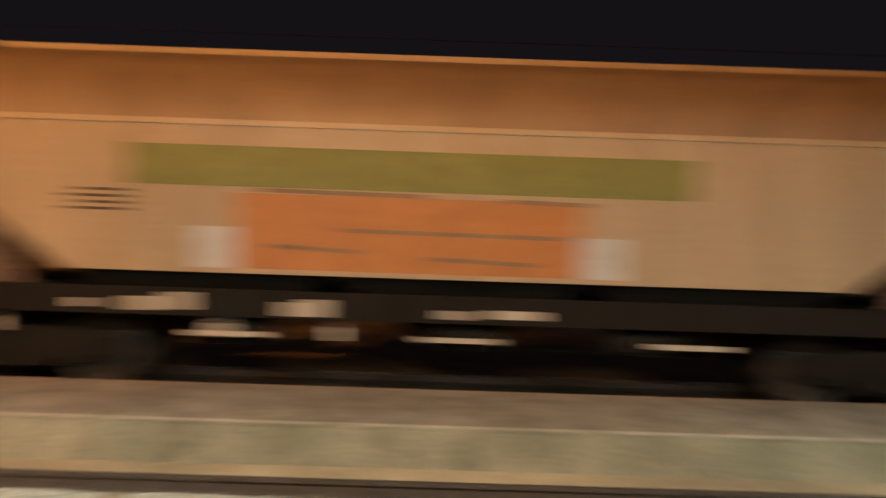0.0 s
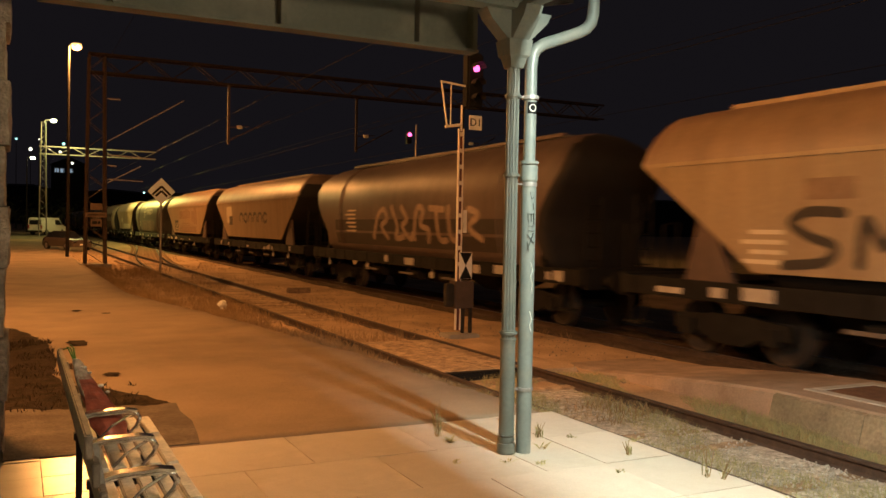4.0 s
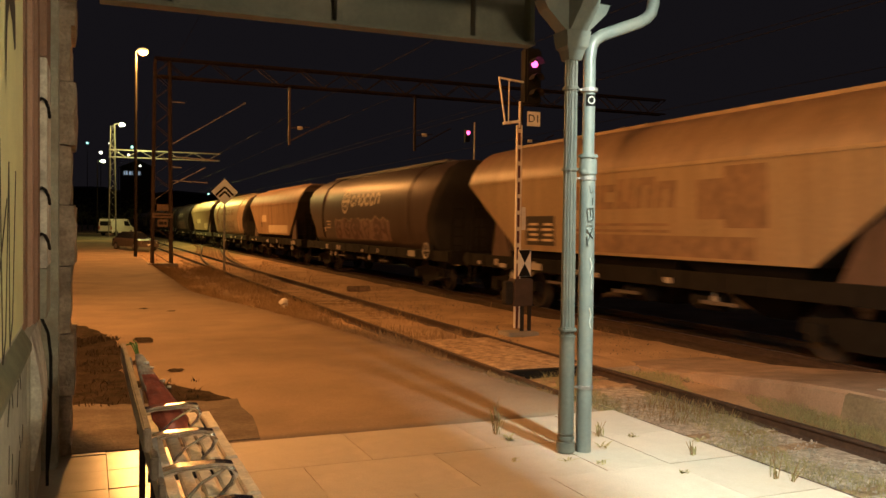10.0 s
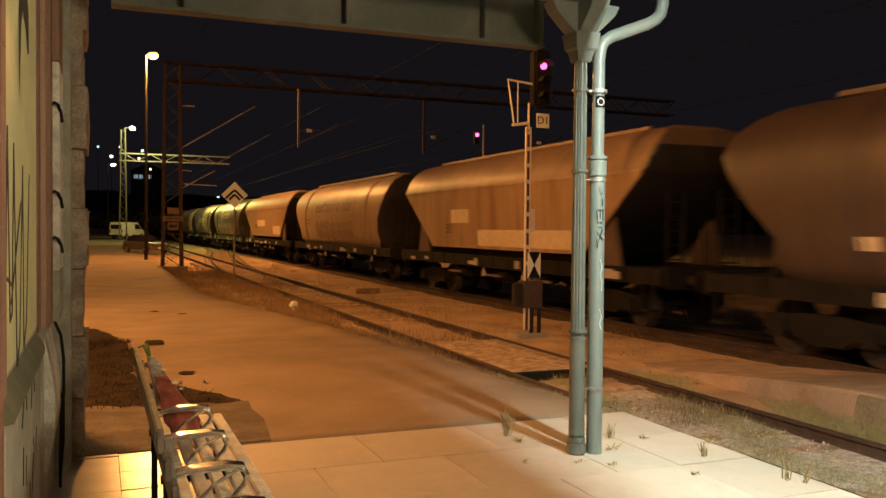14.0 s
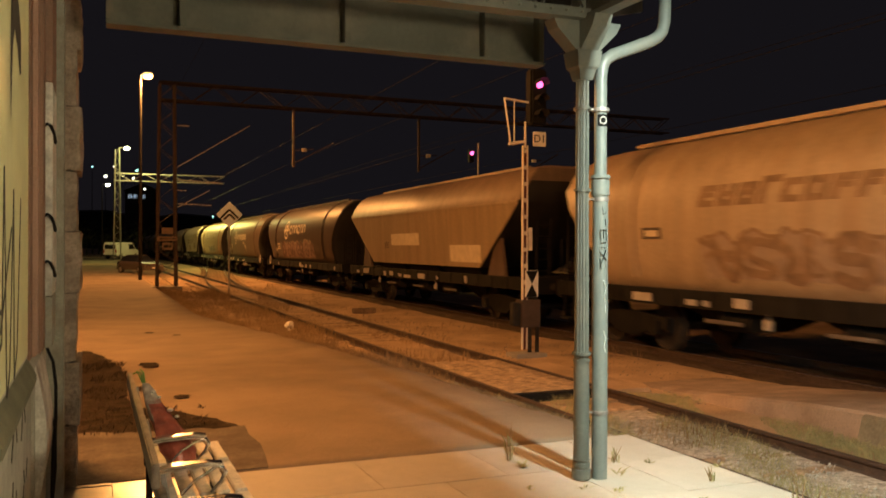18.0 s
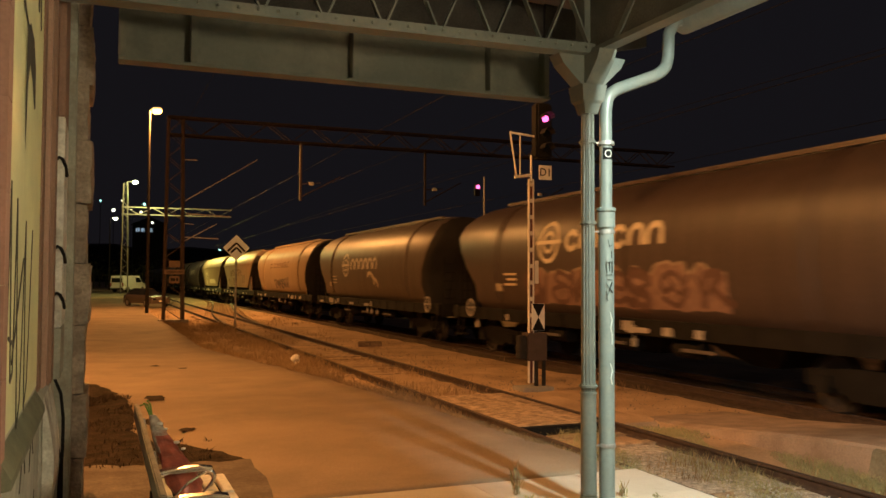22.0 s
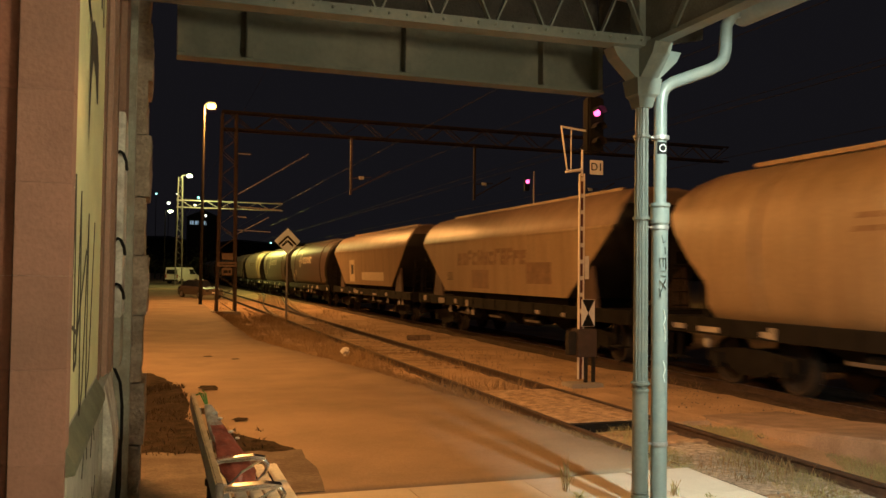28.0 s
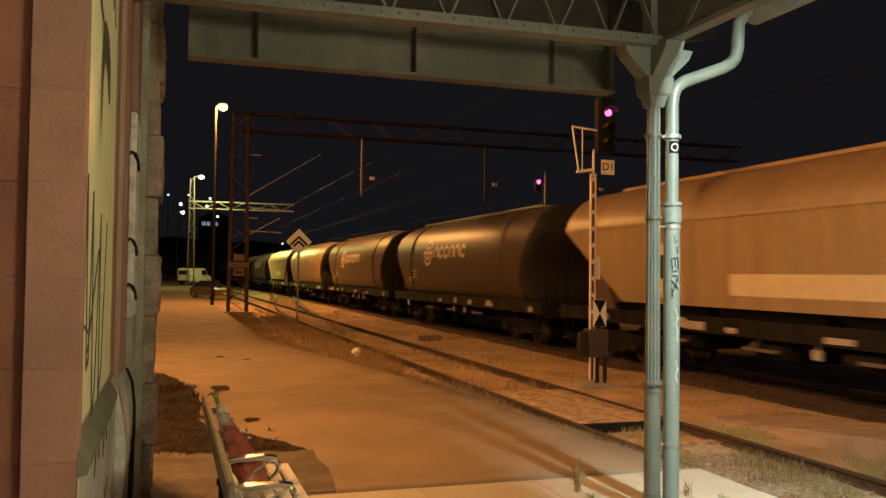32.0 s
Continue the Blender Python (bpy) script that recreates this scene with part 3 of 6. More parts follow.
        for v in bm.verts:
            n = noise.noise_vector((v.co.x * 5 + k, v.co.y * 5, v.co.z * 5)) + 0.5 * noise.noise_vector((v.co.x * 14 + k, v.co.y * 14, v.co.z * 14))
            v.co += 0.018 * n
        part("stone_block", bm, ROUGHSTONE, q)
        z += h
        k += 1
    bm = bmesh.new()
    box(bm, -9, -0.45, 6.36, 7.1, -0.3, 5.6)
    tagged(part("wall_corner", bm, ROUGHSTONE), "rough stone return of the station wall", "wall", kind="structure")


def build_canopy():
    can = empty("canopy", (0, 0, 0), "grey-green riveted steel platform canopy", "canopy", kind="structure")
    # cross truss from the wall to the column
    bm = bmesh.new()
    loft(bm, [[(x, y, 3.262), (x, y + 0.04, 3.262), (x, y + 0.04, 3.32), (x, y, 3.32)] for x, y in ((WALL, 5.26), (3.32, 5.17))])
    loft(bm, [[(x, y, 3.246), (x, y + 0.14, 3.246), (x, y + 0.14, 3.262), (x, y, 3.262)] for x, y in ((WALL, 5.25), (3.32, 5.15))])
    loft(bm, [[(x, y, 3.262), (x, y + 0.04, 3.262), (x, y + 0.04, 3.32), (x, y, 3.32)] for x, y in ((WALL, 5.36), (3.32, 5.25))])
    part("lower_chord", bm, GREENPAINT, can, "riveted lower chord")
    bm = bmesh.new()
    box(bm, WALL, 4.0, 5.14, 5.34, 3.68, 3.76)
    part("upper_chord", bm, GREENPAINT, can)
    for i in range(9):
        for j in (0, 1):
            bm = bmesh.new()
            x0 = -0.288 + i * 0.39
            xa, xb = (x0 + 0.02, x0 + 0.185) if j == 0 else (x0 + 0.205, x0 + 0.37)
            za, zb = (3.31, 3.68) if j == 0 else (3.68, 3.31)
            bar(bm, (xa, 5.24, za), (xb, 5.24, zb), 0.045, 0.012)
            part("lattice_bar", bm, GREENPAINT, can)
    rivet = bmesh.new()
    ball(rivet, (0, 0, 0), 0.012, 6)
    rm = mesh_of("rivet", rivet, GREENPAINT)
    for i in range(28):
        ob = new("rivet", rm)
        ob.parent = can
        ob.location = (-0.1 + i * 0.12, 5.252 - 0.0259 * i * 0.12, 3.29)
    # eave girder along the platform, seen from below
    bm = bmesh.new()
    box(bm, 3.18, 3.28, -12, 5.24, 3.25, 3.285)
    part("eave_girder", bm, GREENPAINT, can)
    # Plate that stops the tube light, coloured dark to look like lattice gaps.
    bm = bmesh.new()
    box(bm, 3.215, 3.245, -12, 5.24, 3.285, 3.82)
    part("girder_web", bm, mat("dark_web", (0.07, 0.07, 0.06), 0.8, var=0.3, scale=4, bump=0.2), can, "solid dark plate behind the lattice")
    for i in range(10):
        bm = bmesh.new()
        bar(bm, (3.205, 4.9 - i * 0.9, 3.29), (3.205, 4.45 - i * 0.9, 3.76), 0.012, 0.05)
        part("lattice_bar", bm, GREENPAINT, can)
    # rafters that carry the overhanging eave
    for y in (5.24, 2.2, -0.9, -4.0):
        bm = bmesh.new()
        loft(bm, [[(3.25, y - 0.03, 3.42), (3.25, y + 0.03, 3.42), (3.25, y + 0.03, 3.72), (3.25, y - 0.03, 3.72)], [(4.15, y - 0.03, 3.66), (4.15, y + 0.03, 3.66), (4.15, y + 0.03, 3.72), (4.15, y - 0.03, 3.72)]])
        part("rafter", bm, GREENPAINT, can)
    # gutter with its rounded end
    bm = bmesh.new()
    prof = [(0.12 * math.cos(a), 0.12 * math.sin(a)) for a in [math.pi + math.pi * i / 10 for i in range(11)]]
    loft(bm, [[(4.12 + px, y, 3.66 + pz) for px, pz in prof] + [(4.12 + 0.11, y, 3.66), (4.12 - 0.11, y, 3.66)] for y in (-12, 0, 5.28, 5.36)])
    part("gutter", bm, PIPEPAINT, can, "", 0, True)
    # end fascia with pressed ribs
    bm = bmesh.new()
    box(bm, 0.10, 3.25, 6.0, 6.03, 3.09, 3.49)
    box(bm, 0.08, 3.27, 5.98, 6.05, 3.485, 3.505)
    box(bm, 0.08, 3.27, 5.91, 6.06, 3.072, 3.095)
    part("fascia_plate", bm, PLATE, can, "weathered steel fascia plate", 0.004)
    for x in (0.10, 0.55, 1.67, 2.76, 3.23):
        bm = bmesh.new()
        box(bm, x - 0.022, x + 0.022, 5.90, 6.0, 3.095, 3.485)
        part("rib", bm, PLATE, can, "", 0.006)
    bm = bmesh.new()
    loft(bm, [[(3.27, y, 3.40), (4.24, y, 3.62), (4.24, y, 3.90), (3.27, y, 3.95)] for y in (6.0, 6.03)])
    part("eave_end_board", bm, mat("near_black_board", (0.03, 0.026, 0.022), 0.9, var=0.3, scale=5, bump=0.3), can, "weathered end board of the eave")
    # Near-black board added for the dark gap above the fascia; stops lamp light.
    boxpart("gable_board", (WALL - 0.1, 3.27, 6.035, 6.06, 3.51, 4.2), mat("near_black_board", (0.03, 0.026, 0.022), 0.9, var=0.3, scale=5, bump=0.3), can, "near-black board across the dark gap above the fascia")
    glow = mat("led_glow", (0.9, 0.9, 0.9), 0.5, bump=0, emit=(0.95, 1.0, 0.86), power=25)
    for y in (3.25, -4.2, -11.6):
        lf = empty("tube_light", (3.31, y, 3.62), "white tube light fixed beside the eave girder", "light fixture", "tube lights")
        boxpart("housing", (-0.045, 0.045, -0.65, 0.65, 0.0, 0.05), STEEL, lf, "", 0.01)
        boxpart("diffuser", (-0.04, 0.04, -0.6, 0.6, -0.03, 0.0), glow, lf, "glowing diffuser", 0.01).visible_shadow = False
        boxpart("bracket", (-0.07, -0.04, -0.05, 0.05, 0.0, 0.04), STEEL, lf)
    # Fixture added to go with the wall fill light, out of view.
    cl = empty("ceiling_lamp", (2.5, 0.5, 2.76), "added globe lamp under the canopy, out of view", "light fixture")
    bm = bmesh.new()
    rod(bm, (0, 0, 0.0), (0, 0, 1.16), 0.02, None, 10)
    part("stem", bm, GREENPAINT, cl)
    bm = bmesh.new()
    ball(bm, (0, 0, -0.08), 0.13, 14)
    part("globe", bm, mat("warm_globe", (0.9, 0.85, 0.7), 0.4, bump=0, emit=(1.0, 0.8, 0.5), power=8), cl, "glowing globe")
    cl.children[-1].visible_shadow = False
    # roof boards and soffit
    for i in range(20):
        y1 = 6.05 - i * 0.9
        bm = bmesh.new()
        loft(bm, [[(WALL - 0.1, y1, 4.15), (WALL - 0.1, y1 - 0.885, 4.15), (WALL - 0.1, y1 - 0.885, 4.19), (WALL - 0.1, y1, 4.19)], [(4.12, y1, 3.80), (4.12, y1 - 0.885, 3.80), (4.12, y1 - 0.885, 3.84), (4.12, y1, 3.84)]])
        part("roof_board", bm, SOFFIT, can, "dark brown roof board")
    bm = bmesh.new()
    loft(bm, [[(WALL - 0.1, y, 4.2), (4.2, y, 3.85), (4.2, y, 3.87), (WALL - 0.1, y, 4.22)] for y in (-14, 6.1)])
    part("roof_sheet", bm, DARK, can, "dark roof sheet")


def build_column():
    c = empty("column", (3.228, 5.302, 0), "fluted cast-iron canopy column in grey-green paint", "column")
    n = 48
    bm = bmesh.new()
    rings = []
    rod(bm, (0, 0, 0.12), (0, 0, 0.84), 0.057, 0.056, 28)
    part("lower_shaft", bm, GREENPAINT, c, "", 0, True)
    bm = bmesh.new()
    for z, r in ((0.86, 0.052), (2.86, 0.046)):
        rings.append([((r - (0.006 if k % 4 == 0 else 0)) * math.cos(2 * math.pi * k / n), (r - (0.006 if k % 4 == 0 else 0)) * math.sin(2 * math.pi * k / n), z) for k in range(n)])
    loft(bm, rings)
    part("shaft", bm, GREENPAINT, c)
    bm = bmesh.new()
    rod(bm, (0, 0, 0.13), (0, 0, 0.15), 0.066, None, 24)
    rod(bm, (0, 0, 0), (0, 0, 0.09), 0.070, 0.067, 24)
    rod(bm, (0, 0, 0.09), (0, 0, 0.13), 0.066, 0.060, 24)
    part("base", bm, GREENPAINT, c, "", 0.01, True)
    for z in (0.83, 0.88, 2.04, 2.62):
        bm = bmesh.new()
        rod(bm, (0, 0, z), (0, 0, z + 0.035), 0.069 if z == 0.88 else 0.062, None, 24)
        part("ring", bm, GREENPAINT, c, "", 0.01, True)
    bm = bmesh.new()
    loft(bm, [[(s * a, s * b, z) for a, b in ((-1, -1), (1, -1), (1, 1), (-1, 1))] for z, s in ((2.84, 0.052), (2.91, 0.068), (2.93, 0.085), (3.04, 0.10))])
    part("neck", bm, GREENPAINT, c, "", 0.008)
    for sx, sy in ((-1, 0), (1, 0), (0, -1), (0, 1)):
        bm = bmesh.new()
        loft(bm, [[(sx * d + (0.07 if sy else 0) * a, sy * d + (0.07 if sx else 0) * a, z) for d, z, a in ((0.05, 3.0, -1), (0.05, 3.0, 1), (0.05, 3.26, 1), (0.05, 3.26, -1))],
                  [(sx * d + (0.07 if sy else 0) * a, sy * d + (0.07 if sx else 0) * a, z) for d, z, a in ((0.24, 3.18, -1), (0.24, 3.18, 1), (0.275, 3.25, 1), (0.275, 3.25, -1))]])
        part("bracket", bm, GREENPAINT, c, "", 0.006)
    bm = bmesh.new()
    box(bm, -0.06, 0.06, -0.06, 0.06, 3.24, 3.85)
    part("head_post", bm, GREENPAINT, c)
    p = empty("downpipe", (3.364, 5.278, 0), "pale grey-green rain downpipe with stickers and scrawls", "downpipe")
    bm = bmesh.new()
    rod(bm, (0, 0, 0.0), (0, 0, 2.1), 0.057, None, 20)
    part("lower_pipe", bm, PIPEPAINT, p, "", 0, True)
    bm = bmesh.new()
    sweep(bm, [(0, 0, 2.1), (0, 0, 2.86), (0.012, 0, 2.95), (0.04, 0, 3.0), (0.1, 0, 3.04), (0.42, 0, 3.165), (0.49, 0, 3.205), (0.53, 0, 3.25), (0.55, 0, 3.32), (0.557, 0, 3.5), (0.62, 0, 3.6), (0.72, 0, 3.63)], 0.045, 18)
    part("upper_pipe", bm, PIPEPAINT, p, "", 0, True)
    bm = bmesh.new()
    rod(bm, (0, 0, 2.02), (0, 0, 2.14), 0.066, None, 20)
    rod(bm, (0, 0, 2.14), (0, 0, 2.17), 0.072, None, 20)
    part("socket", bm, PIPEPAINT, p, "", 0.006, True)
    for z in (0.46, 1.98, 2.62):
        bm = bmesh.new()
        rod(bm, (0, 0, z), (0, 0, z + 0.03), 0.063, None, 20)
        bar(bm, (-0.14, 0.02, z + 0.015), (-0.04, 0.0, z + 0.015), 0.03, 0.01)
        part("clamp", bm, STEEL, p, "", 0.004)
    ink = mat("marker_ink", (0.03, 0.035, 0.03), 0.7, var=0.1, bump=0)
    wash = mat("white_scrawl", (0.62, 0.66, 0.62), 0.7, var=0.1, bump=0)

    def on_pipe(name, strokes, material, label):
        bm = bmesh.new()
        for a0, z0, a1, z1, w in strokes:
            for i in range(4):
                t0, t1 = i / 4, (i + 1) / 4
                pa = radians(-100 + a0 + (a1 - a0) * t0)
                pb = radians(-100 + a0 + (a1 - a0) * t1)
                bar(bm, (0.0575 * math.cos(pa), 0.0575 * math.sin(pa), z0 + (z1 - z0) * t0), (0.0575 * math.cos(pb), 0.0575 * math.sin(pb), z0 + (z1 - z0) * t1 + 1e-4), w, 0.003)
        tagged(part(name, bm, material, p, label), kind="stuff")

    on_pipe("scrawl", [(-10, 1.94, 2, 1.885, 0.008), (2, 1.885, 20, 1.90, 0.008), (14, 1.855, 18, 1.805, 0.013), (-24, 1.775, 24, 1.78, 0.018), (-22, 1.775, -16, 1.70, 0.018), (20, 1.78, 22, 1.70, 0.016), (0, 1.775, 2, 1.715, 0.016),
                       (-20, 1.685, 20, 1.69, 0.018), (-18, 1.655, 22, 1.65, 0.016), (-24, 1.625, 22, 1.56, 0.022), (18, 1.635, -24, 1.51, 0.024), (-22, 1.575, -12, 1.50, 0.02)], ink, "dark scrawl down the pipe")
    on_pipe("scrawl", [(4, 1.42, 20, 1.36, 0.012), (20, 1.36, 6, 1.31, 0.012), (6, 1.31, 22, 1.25, 0.012), (18, 1.25, 20, 1.19, 0.010), (4, 1.06, 20, 1.0, 0.012), (20, 1.0, 6, 0.95, 0.012), (8, 0.95, 18, 0.91, 0.010)], wash, "white scrawl on the pipe")
    bm = bmesh.new()
    ring = [[(r * math.cos(radians(a)), r * math.sin(radians(a)), z) for r, z in ((0.0445, 2.515), (0.0468, 2.515), (0.0468, 2.60), (0.0445, 2.60))] for a in range(-148, -47, 10)]
    loft(bm, ring)
    part("sticker", bm, BLACK, p, "black square sticker")
    bm = bmesh.new()
    for k in range(16):
        pts = []
        for q in (2 * math.pi * k / 16, 2 * math.pi * (k + 1) / 16):
            u = radians(-97 + 30 * math.cos(q))
            pts.append((0.0475 * math.cos(u), 0.0475 * math.sin(u), 2.557 + 0.025 * math.sin(q)))
        rod(bm, pts[0], pts[1], 0.0035, None, 6)
    part("sticker_ring", bm, WHITE, p, "white ring on the sticker")


def build_bench():
    b = empty("bench", (0.24, 3.15, 0), "slatted timber bench with chrome armrests against the wall", "bench")
    L = 2.30
    secs = ((0.0, 0.54), (0.56, 1.16), (1.18, 1.81), (1.83, 2.30))
    for y0, y1 in secs:
        for k in range(5):
            x = 0.085 + k * 0.083
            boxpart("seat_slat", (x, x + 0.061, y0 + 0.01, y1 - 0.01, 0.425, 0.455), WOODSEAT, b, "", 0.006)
    for k in range(4):
        z = 0.50 + k * 0.105
        x = 0.045 - 0.026 * k
        bm = bmesh.new()
        box(bm, x - 0.014, x + 0.014, 0.0, L, z, z + 0.088)
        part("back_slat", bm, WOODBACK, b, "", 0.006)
    for y in (0.12, 1.12, 2.13):
        bm = bmesh.new()
        bar(bm, (0.075, y, 0.40), (-0.002, y, 0.84), 0.018, 0.018)
        part("back_post", bm, STEEL, b)
        bm = bmesh.new()
        box(bm, 0.04, 0.47, y - 0.02, y + 0.02, 0.385, 0.425)
        part("seat_bearer", bm, DARK, b)
        for x in (0.07, 0.43):
            bm = bmesh.new()
            bar(bm, (x, y, 0), (x, y, 0.39), 0.035, 0.035)
            part("leg", bm, DARK, b)
    for y in (0.03, 0.55, 1.17, 1.82):
        bm = bmesh.new()
        sweep(bm, [(0.03, y, 0.565), (0.12, y, 0.585), (0.30, y, 0.59), (0.35, y, 0.575), (0.365, y, 0.55), (0.35, y, 0.51), (0.30, y, 0.455)], 0.012, 8)
        part("armrest", bm, CHROME, b, "chrome tube armrest", 0, True)
        bm = bmesh.new()
        loft(bm, [[(x, y - 0.034, z), (x, y + 0.034, z), (x, y + 0.034, z + 0.012), (x, y - 0.034, z + 0.012)] for x, z in ((0.02, 0.575), (0.12, 0.597), (0.28, 0.602), (0.35, 0.59))])
        part("arm_pad", bm, CHROME, b, "flat polished arm top", 0.004)
        bm = bmesh.new()
        sweep(bm, [(0.16, y, 0.46), (0.22, y, 0.52), (0.32, y, 0.575)], 0.008, 6)
        part("arm_stay", bm, CHROME, b, "thin chrome stay")
    # bouquet in a red wrapper leaning in the corner of the seat
    f = empty("wrapped_bouquet", (0.42, 5.12, 0.455), "crumpled red foil wrapper with green stalks on the bench", "bouquet")
    red = mat("red_foil", (0.36, 0.10, 0.065), 0.3, var=0.3, scale=20, bump=0.6, fine=25)
    bm = bmesh.new()
    rings = []
    for i, (z, r, ox, oy) in enumerate(((0.0, 0.11, 0.05, -0.10), (0.05, 0.14, 0.03, -0.06), (0.12, 0.13, 0.0, 0.0), (0.20, 0.10, -0.045, 0.10), (0.28, 0.07, -0.085, 0.20), (0.35, 0.045, -0.11, 0.28), (0.38, 0.03, -0.12, 0.31))):
        rings.append([(ox + 0.66 * r * (1 + 0.25 * noise.noise((k * 1.7, i * 1.3, 2))) * math.cos(2 * math.pi * k / 14), oy + 0.66 * r * (1 + 0.25 * noise.noise((k * 1.7, i * 1.3, 9))) * math.sin(2 * math.pi * k / 14), z) for k in range(14)])
    loft(bm, rings[:5])
    part("wrapper", bm, red, f)
    bm = bmesh.new()
    loft(bm, [[(x * 1.03, y * 1.02, z) for x, y, z in r] for r in rings[3:]])
    part("paper_sleeve", bm, mat("printed_paper", (0.50, 0.44, 0.36), 0.5, var=0.3, scale=25, bump=0.5, fine=30, stain=(0.30, 0.09, 0.06), stain_amt=0.9, stain_scale=9), f, "pale printed paper sleeve")
    for k in range(3):
        bm = bmesh.new()
        sweep(bm, [(-0.12, 0.30, 0.34), (-0.135 + 0.015 * (k - 2), 0.35, 0.44), (-0.15 + 0.02 * (k - 2), 0.38 + 0.01 * k, 0.43 + 0.012 * (k % 3))], 0.005, 5)
        part("stalk", bm, mat("green_stalk", (0.10, 0.22, 0.05), 0.6, bump=0), f, "green stalk")
    bm = bmesh.new()
    for k in (1, 2, 4, 5):
        ball(bm, (0.05 - 0.025 * k + 0.05 * noise.noise((k * 1.37, 1.2, 0.4)), 0.01 + 0.045 * k, 0.17 + 0.035 * k + 0.04 * noise.noise((k * 2.1, 0.3, 5.5))), 0.010 + 0.005 * (k % 3), 6, 0.5)
    part("white_blossom", bm, WHITE, f, "white paper bits")


# ---------------------------------------------------------------- yard
def lattice_mast(name, x, y, h, w0, w1, label, material, cat="mast"):
    m = empty(name, (x, y, -0.42), label, cat)
    for sx in (-1, 1):
        for sy in (-1, 1):
            bm = bmesh.new()
            bar(bm, (sx * w0 / 2, sy * w0 / 2, -0.2), (sx * w1 / 2, sy * w1 / 2, h), 0.09, 0.09)
            part("corner_post", bm, material, m)
    n = int(h / 0.62)
    for face in range(4):
        for i in range(n):
            bm = bmesh.new()
            z0, z1 = i * h / n, (i + 1) * h / n
            a0, a1 = (w0 + (w1 - w0) * z0 / h) / 2, (w0 + (w1 - w0) * z1 / h) / 2
            s = 1 if i % 2 else -1
            if face < 2:
                o = 1 if face else -1
                bar(bm, (-s * a0, o * a0, z0), (s * a1, o * a1, z1), 0.05, 0.02)
            else:
                o = 1 if face == 3 else -1
                bar(bm, (o * a0, -s * a0, z0), (o * a1, s * a1, z1), 0.05, 0.02)
            part("lacing_bar", bm, material, m)
    boxpart("footing", (-w0 / 2 - 0.25, w0 / 2 + 0.25, -w0 / 2 - 0.25, w0 / 2 + 0.25, -0.3, 0.06), CONCRETE, m, "concrete footing", 0.02)
    return m


def build_gantry(x0, x1, y, z, name, label, material, bays, h=0.9):
    g = empty(name, (x0, y, z), label, "gantry")
    w = x1 - x0
    for sy in (-0.3, 0.3):
        for zz in (0, h):
            bm = bmesh.new()
            bar(bm, (-0.4, sy, zz), (w, sy, zz), 0.09, 0.09)
            part("chord", bm, material, g)
        for i in range(bays):
            bm = bmesh.new()
            xa, xb = w * i / bays, w * (i + 1) / bays
            bar(bm, (xa, sy, 0 if i % 2 else h), (xb, sy, h if i % 2 else 0), 0.06, 0.04)
            part("diagonal", bm, material, g)
    return g


def build_street_lamp(name, x, y, z, h, label, lampmat, reach=0.35):
    p = empty(name, (x, y, z), label, "street lamp")
    bm = bmesh.new()
    rod(bm, (0, 0, 0), (0, 0, h), 0.11, 0.06, 12)
    part("pole", bm, DARK, p, "", 0, True)
    bm = bmesh.new()
    sweep(bm, [(0, 0, h - 0.5), (0, 0, h), (0.1, -0.05, h + 0.1), (reach, -0.1, h + 0.12)], 0.04, 8)
    part("arm", bm, STEEL, p)
    bm = bmesh.new()
    ball(bm, (reach + 0.2, -0.1, h + 0.16), 0.3, 12, 0.4)
    part("housing", bm, STEEL, p, "", 0, True)
    bm = bmesh.new()
    ball(bm, (reach + 0.2, -0.14, h + 0.02), 0.32, 12, 0.75)
    part("lens", bm, lampmat, p, "glowing lamp glass")
    p.children[-1].visible_shadow = False
    return p


def build_roof_lamp():
    w = empty("roof_lamp", (-3.7, 2.6, 5.6), "orange sodium floodlight on a pole on the station roof", "floodlight")
    bm = bmesh.new()
    rod(bm, (-0.45, -0.45, 0.0), (-0.45, -0.45, 4.3), 0.05, 0.04, 10)
    part("pole", bm, DARK, w, "", 0, True)
    boxpart("foot_plate", (-0.65, -0.25, -0.65, -0.25, 0.0, 0.03), STEEL, w, "", 0.005)
    bm = bmesh.new()
    sweep(bm, [(-0.45, -0.45, 4.25), (-0.25, -0.25, 4.36), (0, 0, 4.34)], 0.025, 8)
    part("arm", bm, DARK, w)
    bm = bmesh.new()
    ball(bm, (0, 0, 4.25), 0.22, 12, 0.5)
    part("housing", bm, STEEL, w)
    bm = bmesh.new()
    ball(bm, (0, 0, 4.10), 0.17, 12, 0.6)
    part("lens", bm, mat("sodium_glow_small", (0.9, 0.6, 0.3), 0.5, bump=0, emit=(1.0, 0.6, 0.2), power=9), w, "glowing lamp glass").visible_shadow = False


def build_wall_lamp():
    w = empty("wall_lamp", (-0.45, 7.12, 5.3), "orange sodium lamp on a bracket at the wall corner", "wall lamp")
    bm = bmesh.new()
    sweep(bm, [(0, -0.02, 0.2), (0, 0.4, 0.36), (0, 0.85, 0.25)], 0.025, 8)
    part("bracket", bm, DARK, w)
    bm = bmesh.new()
    ball(bm, (0, 0.88, 0.15), 0.2, 12, 0.6)
    part("housing", bm, STEEL, w)
    bm = bmesh.new()
    ball(bm, (0, 0.88, 0.04), 0.15, 12, 0.6)
    part("lens", bm, MATS["sodium_glow_small"], w, "glowing lamp glass").visible_shadow = False


